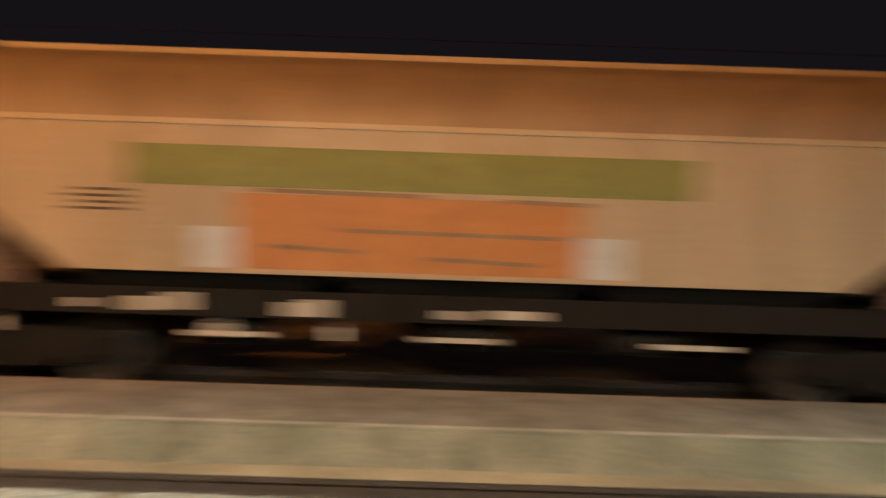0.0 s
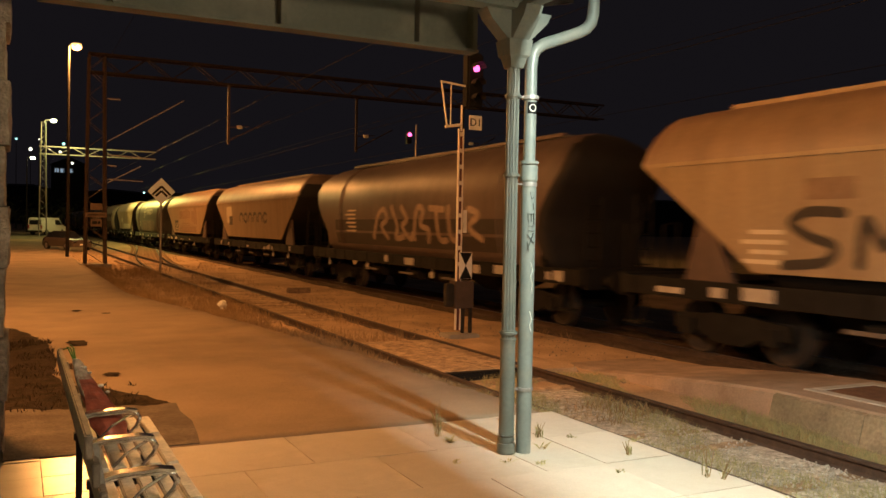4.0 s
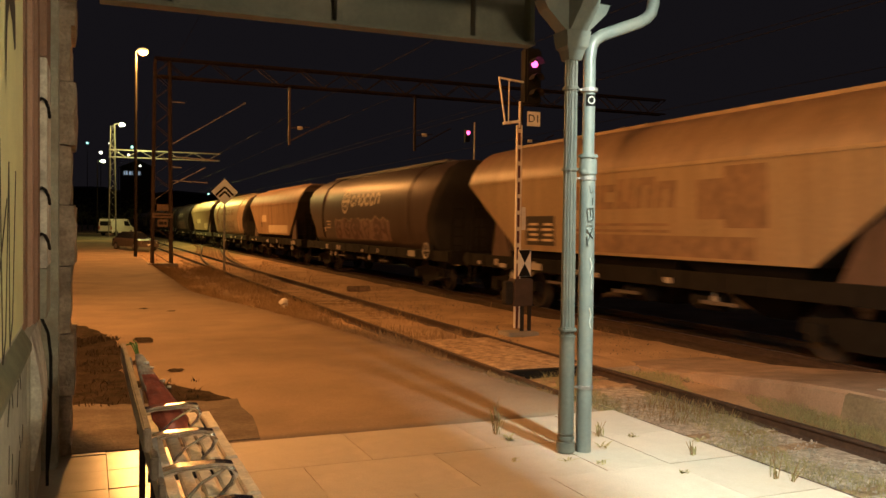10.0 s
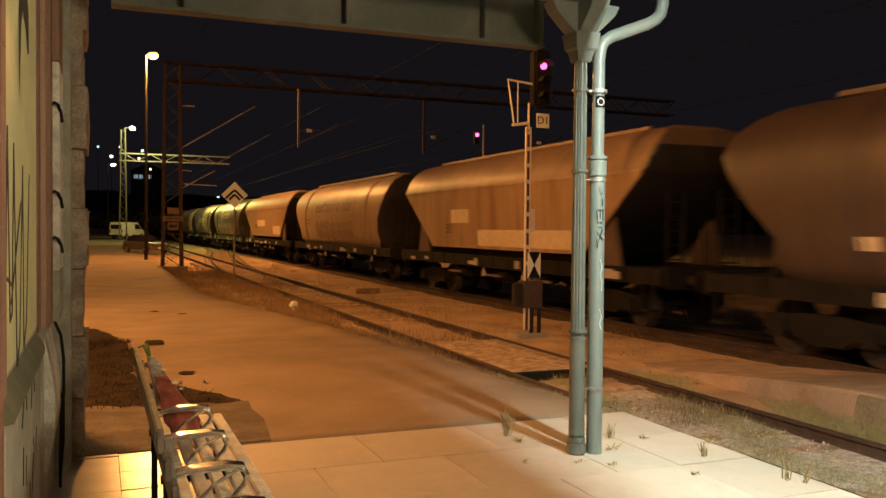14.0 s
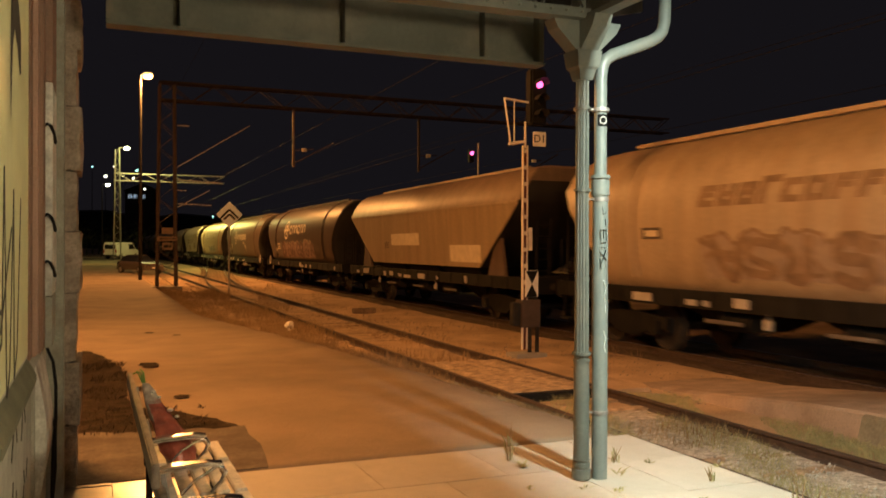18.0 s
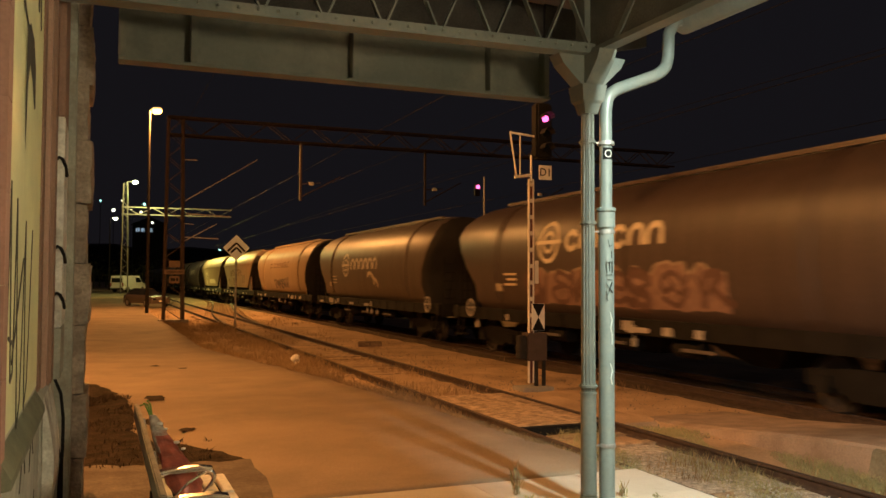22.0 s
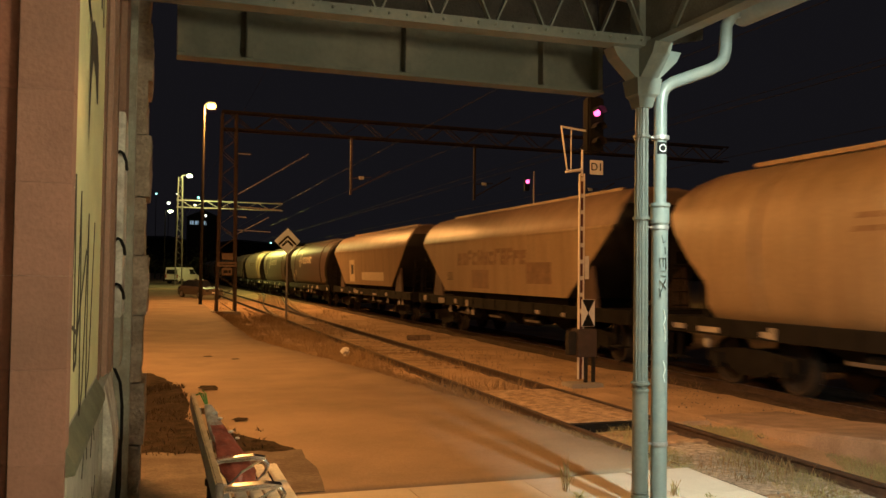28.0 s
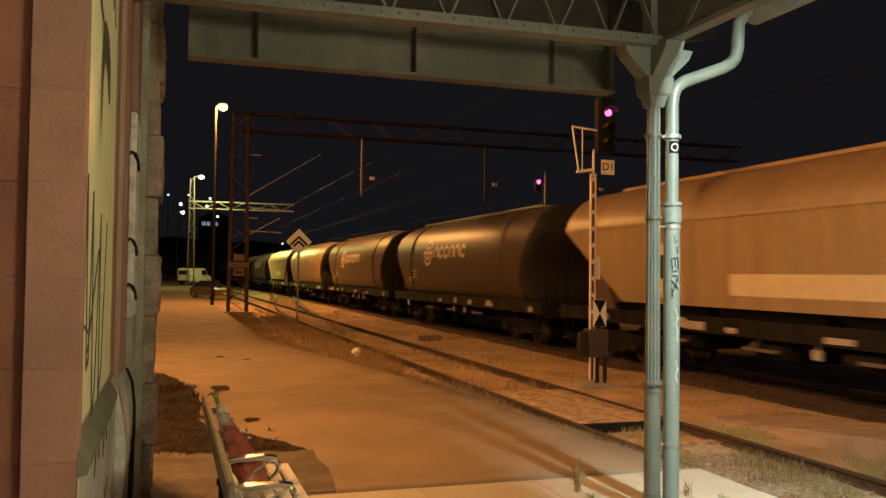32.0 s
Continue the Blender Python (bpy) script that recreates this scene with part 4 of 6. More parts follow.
def build_yard():
    build_roof_lamp()
    build_wall_lamp()
    sod = mat("sodium_glow", (0.9, 0.6, 0.3), 0.5, bump=0, emit=(1.0, 0.56, 0.17), power=3.2)
    grn = mat("pale_green_glow", (0.9, 0.9, 0.6), 0.5, bump=0, emit=(1.0, 0.95, 0.55), power=14)
    pink = mat("signal_red_glow", (0.6, 0.2, 0.3), 0.4, bump=0, emit=(1.0, 0.10, 0.36), power=4)
    MAST = mat("mast_paint", (0.075, 0.058, 0.050), 0.7, 0.0, var=0.3, scale=5, bump=0.1)
    # Mast colour darkened for the gantry, standing in for the dim light there.
    GANTRY = mat("dim_gantry_paint", (0.032, 0.025, 0.021), 0.8, 0.0, var=0.3, scale=5, bump=0.1, spec=0.2)
    build_street_lamp("street_lamp", 2.65, 54.8, -0.42, 12.45, "tall dark pole with a glowing orange sodium lamp", sod, 0.19)
    build_street_lamp("street_lamp", -3.15, 18.1, -0.3, 8.8, "orange sodium lamp over the drive behind the station", sod)
    m = lattice_mast("catenary_mast", 3.42, 44.9, 10.2, 0.92, 0.7, "steel lattice mast that carries the overhead gantry", MAST)
    for z0, z1, w in ((1.89, 2.26, 0.50), (2.33, 2.57, 0.97), (2.68, 3.01, 0.55)):
        boxpart("notice_board", (-w / 2, w / 2, -0.56, -0.52, z0, z1), mat("faded_notice", (0.22, 0.16, 0.11), 0.7, var=0.2, scale=4, bump=0), m, "faded notice board", 0.01)
    bm = bmesh.new()
    box(bm, -0.18, 0.04, -0.575, -0.562, 2.00, 2.15)
    box(bm, 0.07, 0.18, -0.575, -0.562, 2.00, 2.15)
    box(bm, -0.38, 0.38, -0.575, -0.562, 2.43, 2.47)
    part("notice_bars", bm, DARK, m, "dark unreadable lines")
    g = build_gantry(3.42, 34, 44.9, 9.0, "overhead_gantry", "dark steel lattice gantry over the tracks", GANTRY, 26)
    for gx in (6.45, 13.6, 20.4):
        bm = bmesh.new()
        bar(bm, (gx, 0, 0), (gx, 0, -3.1), 0.11, 0.11)
        bar(bm, (gx + 0.02, 0, -2.9), (gx + 2.2, 0, -1.7), 0.06, 0.06)
        bar(bm, (gx, 0, -2.2), (gx + 1.1, 0, -2.1), 0.05, 0.05)
        # Farther arms take the darkened colour to fade into the night.
        part("hanging_arm", bm, GANTRY if gx > 7 else MAST, g, "hanging contact wire arm")
        bm = bmesh.new()
        for k in range(4):
            rod(bm, (gx + 0.45 + 0.07 * k, 0, -2.16), (gx + 0.49 + 0.07 * k, 0, -2.155), 0.09, None, 8)
        part("insulator", bm, WHITE, g, "pale insulator")
    # brackets on the mast that reach towards the tracks
    for z, zz, xx in ((6.02, 8.4, 4.15), (3.98, 4.95, 2.1), (8.2, 8.2, 1.1), (4.93, 4.90, 0.95), (4.24, 4.18, 2.2), (5.45, 5.34, 2.75)):
        bm = bmesh.new()
        bar(bm, (0.4, 0, z), (xx, 0, zz), 0.05, 0.05)
        part("bracket_arm", bm, STEEL, m, "bright bracket tube")
    m2 = lattice_mast("lattice_lamp_mast", 2.42, 100, 12.7, 0.78, 0.42, "pale lattice mast with a lamp on top", STEEL)
    bm = bmesh.new()
    sweep(bm, [(0, 0, 12.6), (0.2, 0, 12.9), (0.7, 0, 13.0)], 0.06, 8)
    part("lamp_arm", bm, STEEL, m2)
    bm = bmesh.new()
    ball(bm, (0.98, 0, 12.9), 0.34, 10, 0.6)
    part("lens", bm, grn, m2, "glowing lamp glass")
    m2.children[-1].visible_shadow = False
    build_gantry(2.42, 13.9, 100, 8.9, "far_gantry", "pale lattice gantry lit from below", STEEL, 8, 0.8)
    build_street_lamp("street_lamp", 1.13, 128, 0.1, 10.15, "distant slim lamp post", grn, 0.5)
    # overhead wires
    for x, z in ((11.4, 5.6), (11.4, 6.9), (6.13, 5.6), (16.0, 5.6), (16.0, 7.0), (3.9, 9.6)):
        bm = bmesh.new()
        pts = [(x, -60 + 10 * i, z - 0.38 + (0.35 if z > 6.5 else 0.02) * abs(math.sin(math.pi * (-60 + 10 * i + 5) / 100)) * (1 if z > 6.5 else 1)) for i in range(24)]
        sweep(bm, pts, 0.008, 5)
        tagged(part("overhead_wire", bm, BLACK), "thin dark overhead wire", "wire", "overhead wires")
    # diamond track sign
    s = empty("diamond_sign", (5.555, 38.3, -0.5), "pale diamond board with two dark chevrons on a post", "track sign")
    bm = bmesh.new()
    rod(bm, (0, 0, 0), (0, 0, 3.5), 0.045, None, 10)
    part("post", bm, STEEL, s, "", 0, True)
    bm = bmesh.new()
    box(bm, -0.41, 0.41, -0.012, 0.012, -0.41, 0.41, Matrix.Translation((0, -0.07, 3.56)) @ Matrix.Rotation(radians(45), 4, "Y"))
    part("board", bm, mat("sign_white", (0.74, 0.88, 1.0), 0.5, var=0.04, bump=0), s, "", 0.006)
    for zo, ln in ((0.22, 0.38), (0.02, 0.24)):
        for sx in (-1, 1):
            bm = bmesh.new()
            bar(bm, (0, -0.088, 3.56 + zo), (sx * ln, -0.088, 3.56 + zo - ln), 0.012, 0.09)
            part("chevron", bm, BLACK, s, "black chevron")
    # signal D1
    sg = empty("light_signal", (8.0, 15.2, -0.5), "striped railway signal mast showing a red lamp", "signal")
    redw = mat("signal_white", (0.62, 0.58, 0.52), 0.6, var=0.1, bump=0.05)
    redp = mat("signal_red_band", (0.085, 0.022, 0.016), 0.6, var=0.15, bump=0.05)
    for sx in (-0.022, 0.072):
        boxpart("mast_rail", (sx - 0.013, sx + 0.013, -0.03, 0.03, 0.1, 4.2), redw, sg, "pale mast rail", 0.003)
    boxpart("mast_web", (-0.012, 0.062, -0.004, 0.004, 0.1, 4.2), redp, sg, "dark red mast web")
    for k in range(12):
        boxpart("batten", (-0.009, 0.059, -0.02, -0.006, 0.42 + 0.33 * k, 0.50 + 0.33 * k), redw if k > 2 else redp, sg, "pale batten between the rails")
    boxpart("small_plate", (0.095, 0.18, -0.04, -0.02, 2.09, 2.55), redw, sg, "narrow pale plate", 0.003)
    bm = bmesh.new()
    box(bm, 0.10, 0.46, -0.12, 0.14, 4.62, 5.75)
    part("lamp_head", bm, BLACK, sg, "black lamp head", 0.04)
    for k, z in enumerate((5.42, 5.10, 4.80)):
        bm = bmesh.new()
        rod(bm, (0.28, -0.12, z), (0.28, -0.16, z), 0.065, None, 16)
        part("lamp_glass", bm, pink if k == 0 else BLACK, sg, "glowing red lamp" if k == 0 else "dark lamp glass")
        bm = bmesh.new()
        for i in range(8):
            a0, a1 = math.pi * i / 8, math.pi * (i + 1) / 8
            bm.faces.new([bm.verts.new(v) for v in ((0.28 + 0.12 * math.cos(a0), -0.12, z + 0.12 * math.sin(a0)), (0.28 + 0.12 * math.cos(a1), -0.12, z + 0.12 * math.sin(a1)), (0.28 + 0.12 * math.cos(a1), -0.34, z + 0.12 * math.sin(a1)), (0.28 + 0.12 * math.cos(a0), -0.34, z + 0.12 * math.sin(a0)))])
        part("hood", bm, DARK, sg, "dark hood")
    boxpart("number_plate", (0.13, 0.42, -0.15, -0.13, 4.18, 4.47), WHITE, sg, "white plate", 0.004)
    text("D1", 0.22, BLACK, Matrix.Translation((0.275, -0.154, 4.325)) @ Matrix.Rotation(radians(90), 4, "X"), sg)
    boxpart("hourglass_plate", (0.0, 0.29, -0.09, -0.07, 1.15, 1.69), WHITE, sg, "white plate with a black hourglass", 0.003)
    bm = bmesh.new()
    for sgn in (-1, 1):
        f = bm.faces.new([bm.verts.new(v) for v in ((0.005, -0.094, 1.42 + 0.265 * sgn), (0.285, -0.094, 1.42 + 0.265 * sgn), (0.145, -0.094, 1.42))])
    r = bmesh.ops.extrude_face_region(bm, geom=bm.faces[:])
    bmesh.ops.translate(bm, vec=(0, 0.003, 0), verts=[v for v in r["geom"] if isinstance(v, bmesh.types.BMVert)])
    part("hourglass", bm, BLACK, sg, "black hourglass mark")
    bm = bmesh.new()
    box(bm, -0.06, 0.37, -0.06, 0.25, 0.54, 1.10)
    part("relay_box", bm, mat("brown_cabinet_paint", (0.06, 0.042, 0.034), 0.6, var=0.2, scale=6, bump=0.1), sg, "dark brown relay cabinet", 0.02)
    for x in (0.16, 0.33):
        boxpart("cabinet_leg", (x - 0.03, x + 0.03, 0.0, 0.06, 0.0, 0.55), DARK, sg)
    bm = bmesh.new()
    box(bm, -0.24, -0.08, -0.04, 0.15, 0.58, 1.05)
    part("small_box", bm, DARK, sg, "small dark junction box", 0.02)
    boxpart("footing", (-0.25, 0.45, -0.2, 0.3, -0.1, 0.03), CONCRETE, sg, "concrete footing", 0.02)
    # pale tube frame beside the lamp head
    bm = bmesh.new()
    rod(bm, (-0.34, 0, 4.22), (0.02, 0, 4.28), 0.03, None, 8)
    rod(bm, (-0.44, 0, 5.11), (-0.30, 0, 4.24), 0.018, None, 8)
    rod(bm, (-0.45, 0, 5.12), (0.12, 0, 5.07), 0.022, None, 8)
    rod(bm, (-0.22, 0, 4.26), (-0.22, 0, 5.08), 0.012, None, 6)
    rod(bm, (0.03, 0, 4.15), (0.03, 0, 4.68), 0.022, None, 8)
    part("guard_frame", bm, WHITE, sg, "pale tube frame beside the lamp head")
    # second signal beyond the train
    s2 = empty("distant_signal", (24.9, 55, -0.5), "distant signal post with a red lamp", "signal")
    bm = bmesh.new()
    rod(bm, (0.5, 0, 0), (0.5, 0, 9.6), 0.06, None, 8)
    part("post", bm, STEEL, s2)
    bm = bmesh.new()
    box(bm, -0.2, 0.18, 0.0, 0.25, 8.2, 9.1)
    part("lamp_head", bm, BLACK, s2, "", 0.04)
    bm = bmesh.new()
    rod(bm, (0, -0.05, 8.85), (0, 0.0, 8.85), 0.14, None, 14)
    part("lamp_glass", bm, pink, s2, "glowing red lamp")
    # small white bag of litter beside the siding, and a timber stub
    w = empty("litter_bag", (4.58, 21.3, -0.42), "crumpled white plastic bag in the weeds", "litter")
    bm = bmesh.new()
    ball(bm, (0, 0, 0.09), 0.11, 14, 0.8)
    for v in bm.verts:
        v.co += 0.08 * noise.noise_vector(v.co * 17)
    part("bag", bm, WHITE, w, "", 0, True)
    t = empty("timber_stub", (8.3, 27.0, -0.54), "short dark timber block lying on the gravel", "timber")
    boxpart("block", (-0.38, 0.38, -0.12, 0.12, 0, 0.17), TIMBER, t, "", 0.02)


build_station()
build_canopy()
build_column()
build_bench()
build_yard()


# ---------------------------------------------------------------- wagons
UNDER = mat("underframe_grime", (0.011, 0.010, 0.009), 0.85, 0.0, var=0.35, scale=4, bump=0.2, spec=0.15)
# Shade on the wagon ends, put into the colour as near-black.
ENDBLACK = mat("shaded_end_paint", (0.014, 0.012, 0.011), 0.8, var=0.3, scale=2, bump=0.1)
GUSSET = mat("grimy_gusset_paint", (0.085, 0.055, 0.042), 0.8, var=0.3, scale=2, bump=0.1)
WHEEL = mat("wheel_steel", (0.045, 0.038, 0.034), 0.7, 0.3, var=0.3, scale=6, bump=0.1)


def body_paint(name, color, stain, amt):
    return mat(name, color, 0.47, var=0.16, scale=1.1, fine=14, bump=0.05, stain=stain, stain_amt=amt, stain_scale=0.6, streak=True)


def ring_loft(bm, levels, corner):
    rings = []
    for z, hw, hl in levels:
        c = min(corner, hw * 0.95, hl * 0.95)
        pts = []
        for cx, cy, a0 in ((1, 1, 0), (-1, 1, 90), (-1, -1, 180), (1, -1, 270)):
            for k in range(5):
                a = radians(a0 + 22.5 * k)
                pts.append((cx * (hw - c) + c * math.cos(a), cy * (hl - c) + c * math.sin(a), z))
        rings.append(pts)
    loft(bm, rings)


T_LEVELS = ((1.46, 1.38, 4.9), (3.16, 1.475, 7.38), (3.24, 1.47, 7.45), (3.50, 1.38, 7.30), (3.74, 1.24, 7.14), (3.94, 1.07, 6.98), (4.08, 0.88, 6.86), (4.18, 0.5, 6.6))
R_LEVELS = ((1.25, 1.16, 6.75), (1.45, 1.33, 6.80), (1.9, 1.44, 6.68), (2.4, 1.49, 6.82), (2.9, 1.47, 7.15), (3.3, 1.38, 7.4), (3.65, 1.20, 7.42), (3.92, 0.92, 7.25), (4.10, 0.6, 7.05), (4.18, 0.3, 6.9))

_shared = {}


def shared(key, maker):
    if key not in _shared:
        _shared[key] = maker()
    return _shared[key]


def wheel_mesh():
    bm = bmesh.new()
    n = 24
    prof = ((0.66, 0.50), (0.69, 0.50), (0.695, 0.46), (0.82, 0.455), (0.82, 0.40), (0.78, 0.38), (0.78, 0.20), (0.86, 0.18), (0.86, 0.08))
    loft(bm, [[(x, r * math.cos(2 * math.pi * k / n), r * math.sin(2 * math.pi * k / n)) for k in range(n)] for x, r in prof])
    return mesh_of("wheel", bm, WHEEL)


def axle_mesh():
    bm = bmesh.new()
    rod(bm, (-0.9, 0, 0), (0.9, 0, 0), 0.08, None, 10)
    return mesh_of("axle", bm, WHEEL)


def bogie_mesh():
    bm = bmesh.new()
    for s in (-1, 1):
        x = s * 1.02
        loft(bm, [[(x - 0.06, y, z0), (x + 0.06, y, z0), (x + 0.06, y, z1), (x - 0.06, y, z1)] for y, z0, z1 in ((-1.25, 0.42, 0.66), (-0.7, 0.42, 0.7), (-0.35, 0.25, 0.74), (0.35, 0.25, 0.74), (0.7, 0.42, 0.7), (1.25, 0.42, 0.66))])
        for y in (-0.9, 0.9):
            box(bm, x - 0.1 * (s < 0) - 0.04, x + 0.1 * (s > 0) + 0.04, y - 0.14, y + 0.14, 0.33, 0.6)
        for y in (-0.14, 0.0, 0.14):
            rod(bm, (x, y, 0.32), (x, y, 0.62), 0.055, None, 8)
    box(bm, -1.0, 1.0, -0.2, 0.2, 0.45, 0.72)
    return mesh_of("bogie_frame", bm, UNDER)


def buffer_mesh():
    bm = bmesh.new()
    rod(bm, (0, 0, 0), (0, 0.34, 0), 0.10, 0.09, 12)
    rod(bm, (0, 0.34, 0), (0, 0.52, 0), 0.065, None, 12)
    rod(bm, (0, 0.52, 0), (0, 0.56, 0), 0.23, 0.22, 18)
    return mesh_of("buffer", bm, UNDER)


def ladder_mesh():
    bm = bmesh.new()
    for x in (-0.19, 0.19):
        rod(bm, (x, 0, 0), (x, 0, 1.5), 0.02, None, 6)
    for k in range(5):
        rod(bm, (-0.19, 0, 0.2 + 0.28 * k), (0.19, 0, 0.2 + 0.28 * k), 0.014, None, 6)
    return mesh_of("ladder", bm, UNDER)


def beam_meshes(L):
    def side():
        bm = bmesh.new()
        box(bm, -0.05, 0.05, -(L / 2 - 0.62), L / 2 - 0.62, 0.95, 1.27)
        for k in range(17):
            y = -(L / 2 - 1.0) + k * (L - 2.0) / 16
            box(bm, -0.065, 0.065, y - 0.03, y + 0.03, 0.96, 1.26)
        return mesh_of("side_beam", bm, UNDER)

    def floor():
        bm = bmesh.new()
        box(bm, -1.3, 1.3, -(L / 2 - 0.62), -(L / 2 - 2.6), 1.14, 1.26)
        box(bm, -1.3, 1.3, L / 2 - 2.6, L / 2 - 0.62, 1.14, 1.26)
        box(bm, -0.35, 0.35, -(L / 2 - 0.62), L / 2 - 0.62, 0.85, 1.2)
        return mesh_of("deck", bm, UNDER)
    return shared(("side", L), side), shared(("deck", L), floor)


def add(name, me, parent, m, label=""):
    ob = new(name, me)
    ob.parent = parent
    ob.matrix_local = m
    if label:
        ob["label"] = label
    return ob


def slanted_x(kind, z):
    lv = T_LEVELS if kind == "T" else R_LEVELS
    for (za, wa, _), (zb, wb, _) in zip(lv, lv[1:]):
        if za <= z <= zb:
            return wa + (wb - wa) * (z - za) / (zb - za)
    return lv[0][1]


def decal_strip(bm, kind, pts, width, out=0.008):
    """A painted stroke that follows the side's shape through (y, z) points."""
    for (ya, za), (yb, zb) in zip(pts, pts[1:]):
        n = max(1, int(abs(zb - za) / 0.25))
        for i in range(n):
            t0, t1 = i / n, (i + 1) / n
            p0 = Vector((0, ya + (yb - ya) * t0, za + (zb - za) * t0))
            p1 = Vector((0, ya + (yb - ya) * t1, za + (zb - za) * t1))
            d = (p1 - p0)
            if d.length < 1e-5:
                continue
            side = Vector((0, -d.z, d.y)).normalized() * width / 2
            q = []
            for p in (p0 - side, p0 + side, p1 + side, p1 - side):
                q.append(bm.verts.new((-(slanted_x(kind, p.z) + out), p.y, p.z)))
            bm.faces.new(q)


def decal_quad(bm, kind, y0, y1, z0, z1, out=0.006, slant=0.0):
    n = max(1, int((z1 - z0) / 0.15))
    rows = []
    for i in range(n + 1):
        z = z0 + (z1 - z0) * i / n
        rows.append([bm.verts.new((-(slanted_x(kind, z) + out), y + slant * i / n, z)) for y in (y0, y1)])
    for a, b in zip(rows, rows[1:]):
        bm.faces.new((a[0], a[1], b[1], b[0]))


REFL = mat("white_marking", (0.36, 0.33, 0.29), 0.6, var=0.15, bump=0)


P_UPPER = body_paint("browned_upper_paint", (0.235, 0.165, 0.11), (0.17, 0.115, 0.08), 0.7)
# Darker body paint for the upper end face, which gets little light.
P_ENDTOP = body_paint("shaded_end_top_paint", (0.15, 0.11, 0.08), (0.08, 0.06, 0.045), 0.6)
# Darker copy of the pale marking, for lever bars that catch little light.
DIM_BAR = mat("dim_bar", (0.10, 0.085, 0.075), 0.6, var=0.2, bump=0)


def make_wagon(kind, L, paint, label, seed):
    w = empty("grain_wagon", (FAR, 0, RZ), label, "freight wagon", "wagons of the grain train")
    k = (L - 0.0) / 17.3
    lv = [(z, hw, hl * k) for z, hw, hl in (T_LEVELS if kind == "T" else R_LEVELS)]
    bm = bmesh.new()
    ring_loft(bm, lv, 0.10 if kind == "T" else 0.28)
    if kind == "T":
        for v in bm.verts:
            if v.co.y < 0 and v.co.z > 3.3:
                v.co.y -= min(0.5, 0.66 * (v.co.z - 3.24))
            if v.co.y > 0 and v.co.z > 3.3:
                v.co.y += min(0.3, 0.45 * (v.co.z - 3.24))
            if seed in (5, 9, 14) and v.co.y > 0 and v.co.z > 3.0:
                v.co.y += 0.25
    else:
        for v in bm.verts:
            if v.co.y > 0 and v.co.z > 1.95:
                v.co.y += 0.55 * math.sin(math.pi * min(1, (v.co.z - 1.6) / 3.2))
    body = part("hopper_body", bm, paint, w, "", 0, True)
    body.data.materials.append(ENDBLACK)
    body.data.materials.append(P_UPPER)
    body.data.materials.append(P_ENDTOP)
    # End faces darkened by direction to stand for shade; upper slopes are browner.
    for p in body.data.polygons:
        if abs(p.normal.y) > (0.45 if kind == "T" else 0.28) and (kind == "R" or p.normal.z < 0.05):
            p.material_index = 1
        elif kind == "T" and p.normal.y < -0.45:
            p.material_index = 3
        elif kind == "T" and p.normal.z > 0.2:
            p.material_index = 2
    # lower hopper funnels
    for y in (-3.2 * k, 0, 3.2 * k):
        bm = bmesh.new()
        h = 1.55 * k
        zt = lv[0][0]
        loft(bm, [[(-1.3, y - h, zt), (1.3, y - h, zt), (1.3, y + h, zt), (-1.3, y + h, zt)], [(-0.45, y - 0.3, 0.5), (0.45, y - 0.3, 0.5), (0.45, y + 0.3, 0.5), (-0.45, y + 0.3, 0.5)]])
        part("funnel", bm, UNDER, w)
    # roof walkway and hatch rim
    bm = bmesh.new()
    box(bm, -0.55, -0.45, -6.2 * k, 6.2 * k, 4.16, 4.24)
    part("roof_rail", bm, paint, w)
    bm = bmesh.new()
    box(bm, -0.3, 0.3, -6.0 * k, 6.0 * k, 4.17, 4.23)
    part("roof_walkway", bm, STEEL, w)
    if kind == "T":
        bm = bmesh.new()
        box(bm, -1.50, -1.46, -6.9 * k, 6.9 * k, 3.17, 3.23)
        part("waist_rail", bm, paint, w, "")
    else:
        for yy in (-5.2, -5.0, 5.0, 5.2):
            bm = bmesh.new()
            pts = [(-(hw + 0.012), yy * k, z) for z, hw, hl in R_LEVELS[1:]]
            sweep(bm, pts, 0.018, 5)
            part("hoop_rib", bm, paint, w)
    side, deck = beam_meshes(L)
    for s in (-1, 1):
        add("side_beam", side, w, pose(s * 1.36, 0, 0))
    add("deck", deck, w, Matrix())
    for s in (-1, 1):
        e = L / 2
        bm = bmesh.new()
        box(bm, -1.32, 1.32, s * (e - 0.62) - 0.08, s * (e - 0.62) + 0.08, 0.88, 1.30)
        part("head_stock", bm, UNDER, w)
        for x in (-0.875, 0.875):
            add("buffer", shared("buffer", buffer_mesh), w, pose(x, s * (e - 0.58), 1.05, 0, 0, 0 if s > 0 else 180))
        bm = bmesh.new()
        rod(bm, (0, s * (e - 0.6), 1.02), (0, s * (e + 0.02), 0.98), 0.06, None, 8)
        part("coupling", bm, UNDER, w)
        add("bogie_frame", shared("bogie", bogie_mesh), w, pose(0, s * (e - 3.0), 0))
        for dy in (-0.9, 0.9):
            add("axle", shared("axle", axle_mesh), w, pose(0, s * (e - 3.0) + dy, 0.46))
            for turn in (0, 180):
                add("wheel", shared("wheel", wheel_mesh), w, pose(0, s * (e - 3.0) + dy, 0.46, 0, 0, turn))
